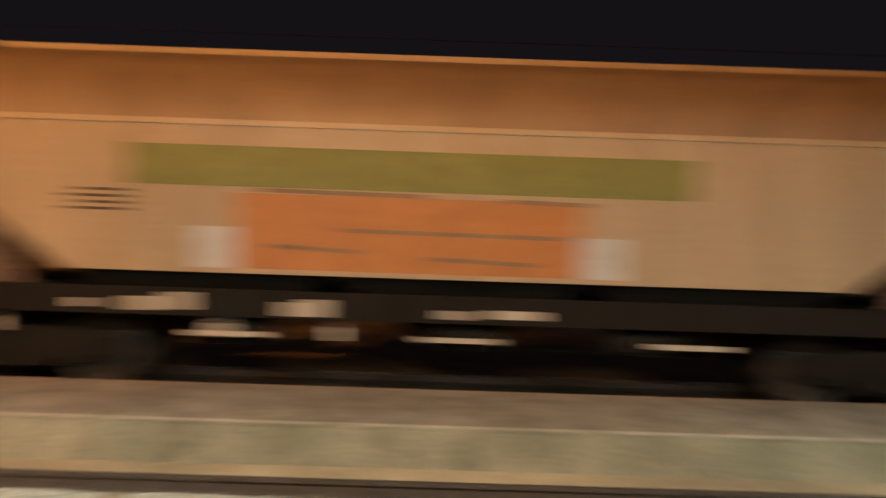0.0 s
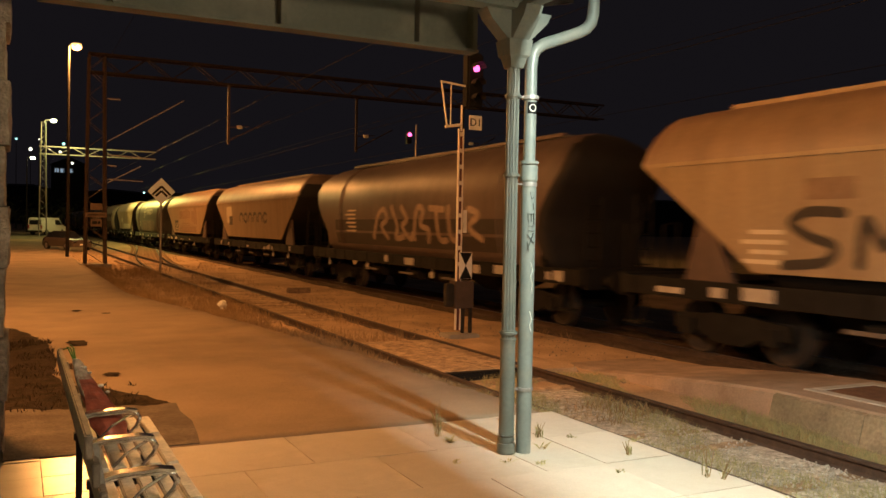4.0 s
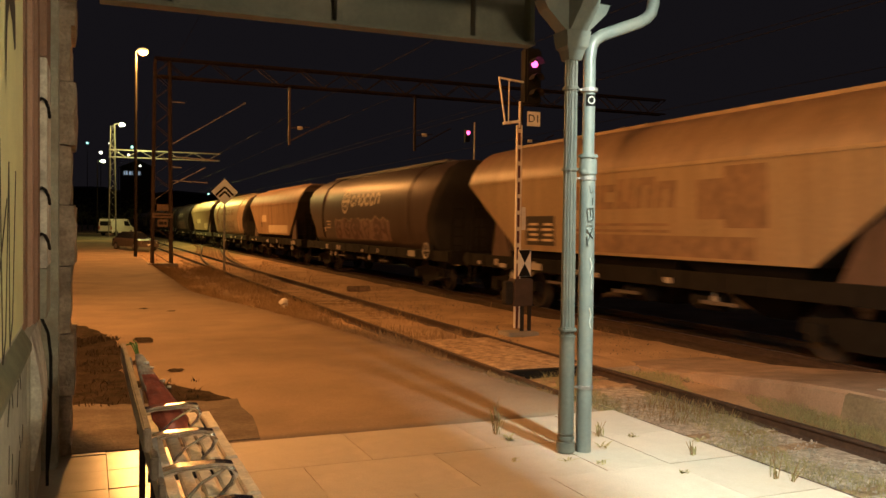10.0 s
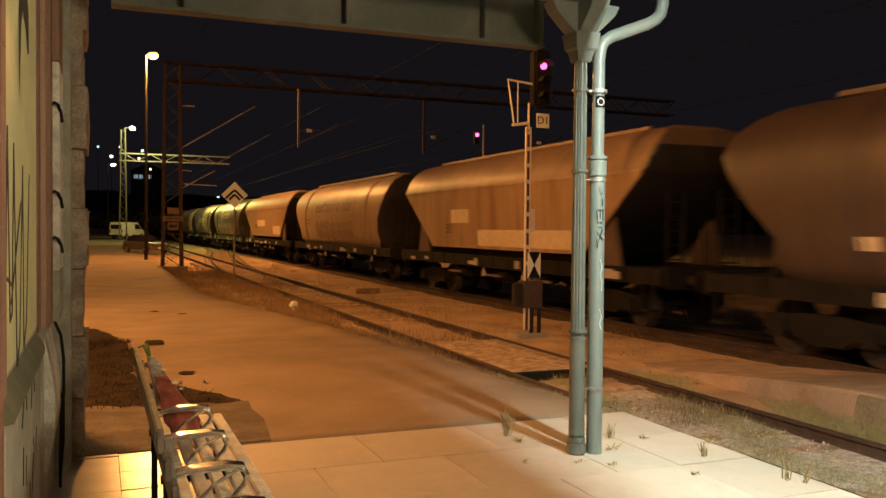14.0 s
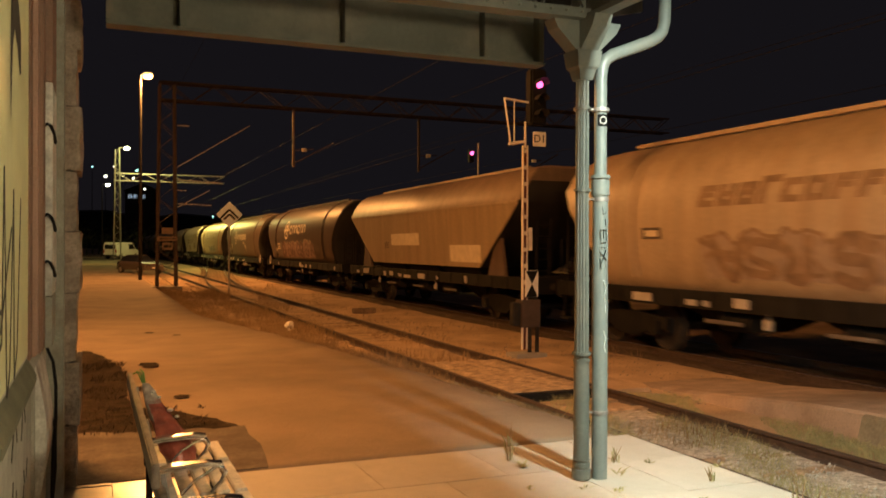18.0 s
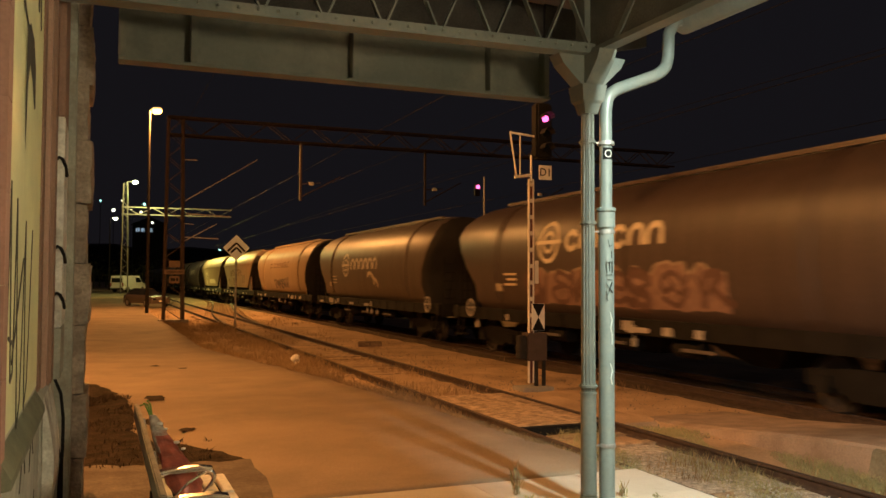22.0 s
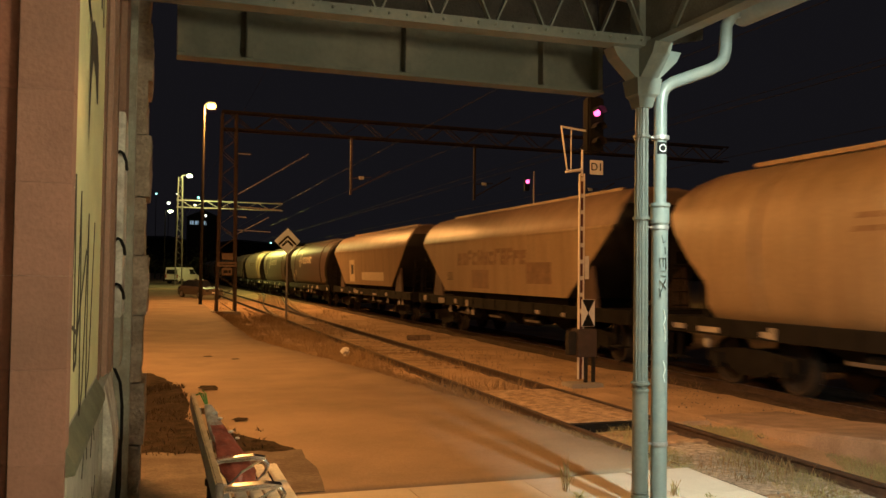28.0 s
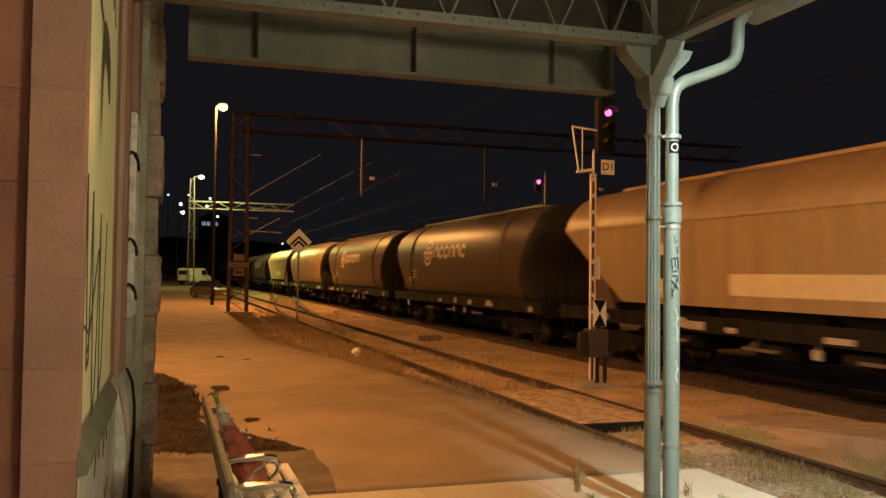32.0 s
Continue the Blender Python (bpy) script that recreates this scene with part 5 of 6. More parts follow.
        # end frame: sloping plates that hold the hopper's end
        for x in (-1.28, 1.28):
            bm = bmesh.new()
            if kind == "T":
                loft(bm, [[(x - 0.04, s * 6.4 * k, 1.25), (x + 0.04, s * 6.4 * k, 1.25), (x + 0.04, s * 6.05 * k, 2.5), (x - 0.04, s * 6.05 * k, 2.5)], [(x - 0.04, s * 5.3 * k, 1.25), (x + 0.04, s * 5.3 * k, 1.25), (x + 0.04, s * 5.85 * k, 2.3), (x - 0.04, s * 5.85 * k, 2.3)]])
                part("end_gusset", bm, GUSSET, w)
            else:
                bar(bm, (x, s * 6.7 * k, 1.25), (x, s * 6.2 * k, 2.4), 0.1, 0.1)
                part("end_post", bm, UNDER, w)
        add("ladder", shared("ladder", ladder_mesh), w, pose(-1.0, s * (e - 0.75), 1.25))
        for x in (-1.3, -0.4):
            bm = bmesh.new()
            sweep(bm, [(x, s * (e - 0.62), 1.28), (x, s * (e - 0.62), 2.2), (x + 0.35, s * (e - 0.62), 2.25), (x + 0.35, s * (e - 0.62), 1.28)], 0.018, 6)
            part("handrail", bm, UNDER, w)
        bm = bmesh.new()
        box(bm, -1.5, -1.2, s * (e - 1.1) - 0.2, s * (e - 1.1) + 0.2, 0.42, 0.46)
        bar(bm, (-1.4, s * (e - 1.1) - 0.18, 0.44), (-1.36, s * (e - 1.1) - 0.18, 1.0), 0.03, 0.03)
        bar(bm, (-1.4, s * (e - 1.1) + 0.18, 0.44), (-1.36, s * (e - 1.1) + 0.18, 1.0), 0.03, 0.03)
        part("foot_step", bm, UNDER, w)
    # pale markings on the frame and brake gear below it
    rnd = random.Random(seed)
    for i in range(rnd.randint(7, 10)):
        y = rnd.uniform(-L / 2 + 1.0, L / 2 - 1.3)
        wd = rnd.choice((0.14, 0.2, 0.28, 0.34, 0.6))
        z = rnd.choice((1.0, 1.02, 0.98))
        bm = bmesh.new()
        box(bm, -1.432, -1.40, y, y + wd, z, z + rnd.choice((0.10, 0.16, 0.2)))
        part("frame_mark", bm, REFL, w, "pale marking on the frame")
    for i in range(rnd.randint(2, 4)):
        y = rnd.uniform(-L / 2 + 1.6, L / 2 - 1.8)
        bm = bmesh.new()
        box(bm, -1.36, -1.30, y, y + rnd.choice((0.10, 0.14)), 0.70, 0.86)
        bar(bm, (-1.33, y + 0.06, 0.84), (-1.33, y + 0.06, 1.0), 0.03, 0.03)
        part("hanging_plate", bm, REFL, w, "pale plate hung below the frame")
    for y in (-2.6, -0.5, 2.2):
        bm = bmesh.new()
        rod(bm, (-1.1, y, 0.75), (-1.1, y + 0.75, 0.75), 0.17, None, 12)
        part("brake_cylinder", bm, UNDER, w)
    for y in (-2.75, 0.0, 2.7):
        bm = bmesh.new()
        box(bm, -1.40, -1.36, y - 0.45, y + 0.45, 0.72, 0.78)
        # Only the first wagon's bars get the paler, lit colour.
        part("lever_bar", bm, REFL if seed == 0 else DIM_BAR, w, "pale bar under the frame")
        bm = bmesh.new()
        bar(bm, (-1.36, y, 0.75), (-1.2, y, 1.0), 0.04, 0.04)
        part("bar_hanger", bm, UNDER, w)
    return w


TAN = (0.285, 0.215, 0.135)
TAN2 = (0.345, 0.27, 0.19)
BROWN = (0.060, 0.043, 0.038)
OLIVE = (0.10, 0.079, 0.06)
GREY = (0.10, 0.076, 0.066)
P_TAN = body_paint("tan_wagon_paint", TAN, (0.26, 0.17, 0.10), 0.45)
P_TAN2 = body_paint("pale_wagon_paint", TAN2, (0.30, 0.20, 0.12), 0.5)
P_RUST = body_paint("rusty_wagon_paint", (0.31, 0.22, 0.135), (0.17, 0.095, 0.05), 0.8)
P_BROWN = body_paint("brown_wagon_paint", BROWN, (0.05, 0.037, 0.03), 0.5)
P_OLIVE = body_paint("olive_wagon_paint", OLIVE, (0.08, 0.06, 0.045), 0.5)
P_GREY = body_paint("grey_wagon_paint", GREY, (0.075, 0.055, 0.045), 0.5)
INKS = {"dark": mat("dark_lettering", (0.06, 0.045, 0.035), 0.7, var=0.2, bump=0), "white": mat("cream_lettering", (0.60, 0.53, 0.42), 0.6, var=0.1, bump=0),
        "green": mat("green_spray", (0.16, 0.17, 0.05), 0.7, var=0.2, bump=0), "orange": mat("orange_spray", (0.36, 0.15, 0.045), 0.6, var=0.15, bump=0),
        "red": mat("brick_spray", (0.11, 0.06, 0.048), 0.7, var=0.2, bump=0), "pink": mat("dull_pink_spray", (0.21, 0.13, 0.105), 0.7, var=0.2, bump=0),
        "cream": mat("cream_patch", (0.55, 0.47, 0.34), 0.6, var=0.12, bump=0), "brown": mat("brown_patch", (0.20, 0.13, 0.08), 0.7, var=0.25, bump=0),
        "dust": mat("dusty_spray", (0.27, 0.205, 0.155), 0.7, var=0.15, bump=0), "blue": mat("pale_blue_spray", (0.40, 0.42, 0.46), 0.6, var=0.15, bump=0), "black": mat("black_panel", (0.03, 0.025, 0.022), 0.6, var=0.2, bump=0)}


def quads(w, kind, ink, rects, name="paint_patch", label="painted patch", out=0.006):
    bm = bmesh.new()
    for y0, y1, z0, z1 in rects:
        decal_quad(bm, kind, y0, y1, z0, z1, out)
    return tagged(part(name, bm, INKS[ink], w, label), kind="stuff")


def strokes(w, kind, ink, lines, width, name="spray_line", label="sprayed lines", out=0.010):
    bm = bmesh.new()
    for pts in lines:
        decal_strip(bm, kind, pts, width, out)
    return tagged(part(name, bm, INKS[ink], w, label), kind="stuff")


def brush_line(bm, kind, pts, width, out):
    decal_strip(bm, kind, pts, width, out)
    for y, z in pts:
        c = bm.verts.new((-(slanted_x(kind, z) + out), y, z))
        ring = [bm.verts.new((-(slanted_x(kind, z + width / 2 * math.sin(q)) + out), y + width / 2 * math.cos(q), z + width / 2 * math.sin(q))) for q in [2 * math.pi * k / 10 for k in range(10)]]
        for k in range(10):
            bm.faces.new((c, ring[k], ring[(k + 1) % 10]))


SWIRLS = ([(0.1, 0.1), (0.25, 0.9), (0.7, 0.8), (0.45, 0.5), (0.9, 0.1)], [(0.9, 0.85), (0.35, 0.95), (0.2, 0.65), (0.8, 0.4), (0.65, 0.08), (0.1, 0.12)], [(0.05, 0.1), (0.3, 0.85), (0.55, 0.9), (0.9, 0.1), (0.7, 0.4), (0.3, 0.38)],
          [(0.1, 0.05), (0.12, 0.9), (0.5, 0.45), (0.85, 0.9), (0.9, 0.05)], [(0.9, 0.75), (0.5, 0.95), (0.12, 0.5), (0.5, 0.05), (0.9, 0.25), (0.85, 0.5), (0.55, 0.48)], [(0.1, 0.95), (0.2, 0.15), (0.5, 0.6), (0.8, 0.1), (0.95, 0.9)])


def smooth(pts, n=5):
    """A curve through pts."""
    out = []
    for i in range(len(pts) - 1):
        p0, p1, p2, p3 = pts[max(i - 1, 0)], pts[i], pts[i + 1], pts[min(i + 2, len(pts) - 1)]
        for k in range(n):
            t = k / n
            out.append(tuple(0.5 * (2 * b + (c - a) * t + (2 * a - 5 * b + 4 * c - d) * t * t + (3 * b - a - 3 * c + d) * t ** 3) for a, b, c, d in zip(p0, p1, p2, p3)))
    return out + [pts[-1]]


def curves(w, kind, ink, lines, width, name="spray_line", label="sprayed lines", out=0.010):
    bm = bmesh.new()
    for pts in lines:
        brush_line(bm, kind, smooth(pts), width, out)
    return tagged(part(name, bm, INKS[ink], w, label), kind="stuff")


def blobs(w, kind, fill, line, y0, y1, z0, z1, seed, n, rim=""):
    """Wild sprayed shapes that cannot be read: swelling bodies with an uneven top, dark curving seams and a pale rim."""
    rnd = random.Random(seed)
    a, b, c = bmesh.new(), bmesh.new(), bmesh.new()
    step, h = (y1 - y0) / n, z1 - z0
    m = n * 12
    tops, feet = [], []
    for k in range(m + 1):
        u = k / m * n
        i, f = min(n - 1, int(u)), u - min(n - 1, int(u))
        tall = 0.74 + 0.24 * noise.noise((i * 3.7, seed, 0)) + 0.14 * math.sin(math.pi * f) ** 0.6 + 0.16 * noise.noise((u * 2.6, seed, 5))
        tops.append((y1 - (y1 - y0) * k / m, z0 + h * min(1.08, tall) - 0.05 * h * noise.noise((u * 4, seed, 3))))
        feet.append((y1 - (y1 - y0) * k / m, z0 + 0.06 * h * (1 + noise.noise((u * 2.5, seed, 8)))))
    grid = []
    for (y, zt), (_, zf) in zip(tops, feet):
        grid.append([a.verts.new((-(slanted_x(kind, zf + (zt - zf) * q / 6) + 0.006), y, zf + (zt - zf) * q / 6)) for q in range(7)])
    for p, q in zip(grid, grid[1:]):
        for k in range(6):
            a.faces.new((p[k], p[k + 1], q[k + 1], q[k]))
    for i in range(n):
        for j in range(2):
            sh = rnd.choice(SWIRLS)
            if rnd.random() < 0.5:
                sh = [(1 - p, 1 - q) for p, q in sh][::-1] if rnd.random() < 0.5 else [(p, 1 - q) for p, q in sh]
            shift = rnd.uniform(-0.3, 0.3)
            pts = smooth([(y1 - step * (i + shift + 0.06 + 0.88 * p), z0 + h * (0.08 + 0.74 * q + rnd.uniform(-0.06, 0.06))) for p, q in (sh if j == 0 else sh[1:4])], 4)
            brush_line(b, kind, pts, 0.085 * min(step, h) * rnd.choice((1.3, 1.9, 2.6) if j == 0 else (0.9, 1.4)), 0.009)
    decal_strip(c, kind, tops, 0.06, 0.008)
    tagged(part("graffiti_fill", a, INKS[fill], w, "faded graffiti"), kind="stuff")
    tagged(part("graffiti_seams", b, INKS[line], w, "dark curving graffiti seams"), kind="stuff")
    tagged(part("graffiti_rim", c, INKS[rim or line], w, "sprayed rim of the graffiti"), kind="stuff")


def word_bars(w, kind, ink, y0, y1, z0, z1, seed, n):
    """A faded word that cannot be read: upright bars of uneven width."""
    rnd = random.Random(seed)
    bm = bmesh.new()
    step, h = (y1 - y0) / n, z1 - z0
    lean = 0.22 * h

    def stroke(a0, a1, b0, b1):
        decal_quad(bm, kind, a0 - lean * b0, a1 - lean * b0, z0 + h * b0, z0 + h * b1, 0.008, -lean * (b1 - b0))

    for i in range(n):
        a = y0 + step * i
        tall = rnd.choice((0.84, 0.84, 1.0))
        lf, rt = a + 0.60 * step, a + 0.94 * step
        stroke(lf, rt, 0, tall)
        if rnd.random() < 0.85:
            stroke(a + 0.06 * step, rt, tall - 0.26, tall)
        if rnd.random() < 0.6:
            stroke(a + 0.10 * step, rt, 0, 0.24)
        if rnd.random() < 0.5:
            stroke(a + 0.15 * step, rt, 0.36, 0.56)
        if rnd.random() < 0.5:
            stroke(a + 0.06 * step, a + 0.38 * step, 0, tall)
    return tagged(part("faded_word", bm, INKS[ink], w, "faded unreadable lettering"), kind="stuff")


def small_lines(w, kind, ink, y0, y1, z0, z1, n):
    bm = bmesh.new()
    h = (z1 - z0) / n
    for i in range(n):
        decal_quad(bm, kind, y0, y1 - (0.2 * (y1 - y0) if i % 2 else 0), z0 + i * h, z0 + i * h + 0.45 * h, 0.009)
    return tagged(part("data_block", bm, INKS[ink], w, "unreadable block of wagon data"), kind="stuff")


def emblem(w, y, z, r, ink="white"):
    """A round emblem with a bar through it beside unreadable lower-case shapes."""
    bm = bmesh.new()
    m = 24
    for rr, wd in ((r, 0.22 * r), (0.5 * r, 0.2 * r)):
        pts = [(y + rr * math.cos(2 * math.pi * k / m), z + rr * math.sin(2 * math.pi * k / m)) for k in range(m + 1)]
        decal_strip(bm, "R", pts, wd, 0.009)
    decal_quad(bm, "R", y - 1.3 * r, y + 1.3 * r, z - 0.1 * r, z + 0.1 * r, 0.011)
    part("emblem", bm, INKS[ink], w, "pale round emblem")


def round_word(w, y0, y1, z0, z1, n, seed, ink="white", kind="R"):
    """Lower-case shapes as rings and stems."""
    rnd = random.Random(seed)
    bm = bmesh.new()
    step = (y1 - y0) / n
    for i in range(n):
        cy, cz, ry, rz = y1 - step * (i + 0.5), (z0 + z1) / 2, step * 0.36, (z1 - z0) / 2
        a0, a1 = ((3.6, 9.0), (0.0, 3.3), (0.0, 6.3), (0.0, 3.3))[rnd.randint(0, 3)]
        pts = [(cy + ry * math.cos(a0 + (a1 - a0) * k / 14), cz + rz * math.sin(a0 + (a1 - a0) * k / 14)) for k in range(15)]
        if a1 < 4:
            pts = [(cy + ry, z0)] + pts + [(cy - ry, z0)]
        decal_strip(bm, kind, pts, 0.13, 0.009)
    tagged(part("faded_word", bm, INKS[ink], w, "pale unreadable company lettering"), kind="stuff")


SPEED = 7.25
GAPS = (-8.6, 8.0, 25.0, 42.1, 60.3, 78.3, 95.3, 114.3, 130.6, 148.4, 165.6, 184.0, 201.4, 219.0, 236.1, 253.3, 270.6, 288.0, 306.0, 323.2, 341.5, 358.8, 376.5, 394.0, 411.5)
# kind and paint of each wagon, from the head of the visible stretch backwards
KINDS = (("T", P_TAN2), ("T", P_TAN), ("T", P_TAN), ("R", P_GREY), ("T", P_TAN), ("T", P_TAN), ("R", P_BROWN), ("T", P_RUST), ("R", P_TAN2), ("T", P_TAN), ("R", P_BROWN), ("R", P_OLIVE), ("R", P_TAN),
         ("T", P_TAN), ("T", P_TAN), ("R", P_BROWN), ("R", P_OLIVE), ("R", P_TAN), ("T", P_TAN2), ("R", P_OLIVE), ("T", P_TAN), ("R", P_TAN2), ("T", P_RUST), ("R", P_BROWN))
LABELS = {("T", "tan_wagon_paint"): "tan hopper wagon", ("T", "pale_wagon_paint"): "pale beige hopper wagon",
          ("T", "rusty_wagon_paint"): "rust-stained beige hopper wagon with sloping ends", ("R", "brown_wagon_paint"): "dark brown rounded grain wagon",
          ("R", "olive_wagon_paint"): "olive-brown rounded grain wagon", ("R", "grey_wagon_paint"): "grey-brown rounded grain wagon", ("R", "tan_wagon_paint"): "tan rounded grain wagon",
          ("R", "pale_wagon_paint"): "pale beige rounded grain wagon"}
EXTRA = {0: " covered in green and orange graffiti", 1: " with dark faded lettering", 2: " with a black spray tag", 3: " with cream graffiti", 4: " with a white square logo", 5: " with a black data panel and faded lettering",
         6: " with a pale emblem and brick-red graffiti", 8: " with dark lettering and graffiti", 9: " with cream paint patches", 10: " with a pale emblem and pink graffiti", 11: " with a pale emblem"}
WAGONS = []
for i, (kd, pt) in enumerate(KINDS):
    ln = GAPS[i + 1] - GAPS[i]
    wg = make_wagon(kd, round(ln, 1), pt, LABELS[(kd, pt.name)] + (EXTRA.get(i) or (" with sloping ends" if kd == "T" and "sloping" not in LABELS[(kd, pt.name)] else "")), i)
    WAGONS.append((wg, (GAPS[i] + GAPS[i + 1]) / 2))


def decorate():
    W = [w for w, s in WAGONS]
    # head wagon: green bar and orange panel
    quads(W[0], "T", "green", [(-2.7, 3.9, 2.47, 2.94)], "green_bar", "long green sprayed bar", 0.006)
    quads(W[0], "T", "orange", [(-1.4, 2.65, 1.52, 2.40)], "orange_panel", "orange sprayed panel", 0.007)
    quads(W[0], "T", "blue", [(-1.9, -1.4, 1.52, 2.0), (2.65, 3.1, 1.52, 2.0)], "blue_patch", "pale blue spray", 0.006)
    strokes(W[0], "T", "brown", [[(-1.3, 1.98), (1.4, 2.0)], [(-1.5, 2.38), (-0.5, 2.4)], [(-0.9, 1.66), (0.4, 1.7)], [(0.4, 2.42), (2.4, 2.44)], [(1.2, 1.75), (2.3, 1.8)]], 0.05)
    small_lines(W[0], "T", "dark", 3.9, 4.6, 2.15, 2.45, 4)
    # second: dark word with lines under it
    word_bars(W[1], "T", "dark", -3.4, 3.6, 2.45, 3.0, 4, 12)
    strokes(W[1], "T", "dark", [[(-3.2, 2.2), (-2.2, 2.25)], [(-1.7, 2.28), (-0.6, 2.3)], [(0.4, 2.3), (1.8, 2.28)], [(-3.3, 1.95), (-1.9, 1.98)], [(0.6, 2.0), (1.3, 2.0)], [(-1.2, 1.75), (-0.6, 1.77)]], 0.06)
    small_lines(W[1], "T", "cream", 4.0, 5.0, 1.6, 2.2, 5)
    # third: brown faded block and a black tag
    quads(W[2], "T", "brown", [(-3.2, -1.9, 2.45, 3.05), (-1.7, 1.2, 2.4, 2.95), (1.5, 2.3, 2.5, 2.95), (3.0, 3.8, 2.55, 2.85)], "faded_block", "faded brown overpaint")
    curves(W[2], "T", "black", [[(3.2, 2.36), (3.75, 2.38), (4.05, 2.22), (3.75, 2.03), (3.35, 1.9), (3.5, 1.68), (4.2, 1.60)], [(2.95, 1.66), (2.85, 2.26), (2.58, 1.9), (2.3, 2.28), (2.15, 1.7)], [(1.25, 2.28), (1.75, 2.2), (1.9, 1.85), (1.5, 1.7), (1.25, 2.0), (1.1, 2.26), (1.0, 1.66)],
                               [(0.75, 2.08), (0.0, 2.2), (-0.9, 2.22)], [(-0.9, 2.22), (-0.75, 2.05)], [(-0.02, 2.5), (-0.05, 1.9), (0.05, 1.62)], [(0.6, 1.66), (0.0, 1.58), (-1.0, 1.56)]], 0.15, "spray_tag", "thick black spray tag")
    small_lines(W[2], "T", "cream", 4.2, 5.0, 1.6, 2.2, 4)
    # fourth: cream wild graffiti on dark lower band
    quads(W[3], "R", "black", [(-6.0, 5.9, 1.5, 2.3)], "dark_band", "dark band along the lower side", 0.003)
    curves(W[3], "R", "dust", [[(2.4, 1.75), (1.9, 2.45), (1.5, 2.6), (1.25, 2.3), (1.7, 2.1), (1.3, 1.75)], [(0.9, 2.65), (0.5, 2.1), (0.7, 1.75), (0.1, 1.8)], [(0.2, 2.65), (-0.2, 2.3), (0.15, 2.1), (-0.3, 1.75), (-0.6, 1.9)],
                               [(-0.6, 1.75), (-0.9, 2.6), (-1.3, 2.5), (-1.1, 2.15), (-1.6, 2.0), (-1.5, 1.7)], [(-1.7, 2.6), (-2.5, 2.55)], [(-2.1, 2.6), (-2.2, 1.8), (-2.6, 1.75)], [(-2.8, 2.6), (-2.9, 1.8), (-3.4, 1.9), (-3.5, 2.5)], [(-3.9, 2.55), (-4.4, 2.4), (-3.9, 2.1), (-4.5, 1.8)]],
           0.17, "spray_letters", "cream sprayed letters that cannot be read")
    small_lines(W[3], "R", "cream", 3.9, 4.8, 1.9, 2.7, 6)
    # fifth: square logo and word
    quads(W[4], "T", "cream", [(3.9, 5.1, 2.15, 3.0)], "logo_square", "white logo square")
    quads(W[4], "T", "dark", [(3.75, 4.5, 2.05, 2.5)], "logo_square", "dark logo square", 0.009)
    round_word(W[4], -3.1, 2.3, 2.2, 2.62, 6, 8, "dark", "T")
    # sixth: brown blocks and a black panel
    word_bars(W[5], "T", "brown", -1.6, 2.3, 2.42, 3.02, 14, 6)
    quads(W[5], "T", "black", [(2.8, 4.2, 1.6, 2.3)], "data_panel", "black data panel")
    small_lines(W[5], "T", "cream", 2.9, 3.4, 1.7, 2.2, 4)
    small_lines(W[5], "T", "cream", 3.6, 4.1, 1.7, 2.2, 4)
    quads(W[5], "T", "brown", [(-3.9, -2.9, 2.05, 3.1), (-3.1, -2.2, 2.2, 2.9)], "faded_block", "faded brown overpaint")
    small_lines(W[5], "T", "brown", -1.4, 2.3, 1.95, 2.2, 2)
    quads(W[5], "T", "brown", [(-3.6, 2.4, 1.52, 1.9)], "rust_band", "rusty band")
    # round brown wagons with emblem
    for idx, gr, ey, ez in ((6, ("pink", "red"), 2.0, 3.03), (10, ("pink", "red"), 2.6, 2.95), (11, None, 2.7, 2.68), (15, None, 2.7, 2.9), (16, None, 2.7, 2.9)):
        w = W[idx]
        emblem(w, ey, ez, 0.46)
        round_word(w, ey - 4.5, ey - 0.75, ez - 0.2, ez + 0.2, 6, idx)
        small_lines(w, "R", "cream", 4.3, 5.0, 1.9, 2.3, 3)
        if gr:
            blobs(w, "R", gr[0], gr[1], -3.6, 3.6, 1.42, 2.42, idx, 7, "dust")
        quads(w, "R", "cream", [(5.2, 5.6, 1.75, 1.95)], "label_plate", "pale label plate")
    strokes(W[11], "R", "cream", [[(-0.6, 2.3), (-1.0, 2.32), (-1.35, 2.1), (-1.3, 1.85)], [(-1.35, 2.1), (-1.7, 2.0), (-1.75, 1.75)], [(-0.6, 2.3), (-0.5, 2.15)]], 0.14)
    quads(W[7], "T", "cream", [(-4.2, 1.0, 1.55, 2.0), (1.6, 2.9, 2.2, 2.6)], "pale_patch", "pale cleaned patch")
    small_lines(W[7], "T", "dark", 2.9, 3.4, 1.9, 2.2, 4)
    word_bars(W[8], "R", "brown", -3.0, 3.3, 2.75, 3.2, 21, 13)
    blobs(W[8], "R", "dust", "brown", -3.4, 3.2, 1.45, 2.35, 77, 7, "brown")
    quads(W[8], "R", "dark", [(4.3, 4.9, 2.2, 2.42)], "label_plate", "dark label plate")
    quads(W[8], "R", "cream", [(4.4, 4.8, 2.25, 2.37)], "label_plate", "pale label", 0.011)
    quads(W[9], "T", "cream", [(-5.0, -2.8, 1.6, 2.1), (-0.2, 2.6, 2.1, 2.5)], "pale_patch", "pale cream overpaint")
    small_lines(W[9], "T", "dark", 2.9, 3.4, 2.0, 2.25, 4)
    word_bars(W[12], "R", "brown", -2.6, 3.0, 2.75, 3.1, 5, 10)
    blobs(W[12], "R", "dust", "dark", -2.6, 1.6, 1.5, 2.15, 78, 6)
    word_bars(W[13], "T", "brown", -2.4, 3.4, 2.35, 2.85, 9, 12)
    small_lines(W[13], "T", "dark", 3.9, 4.5, 1.85, 2.15, 4)
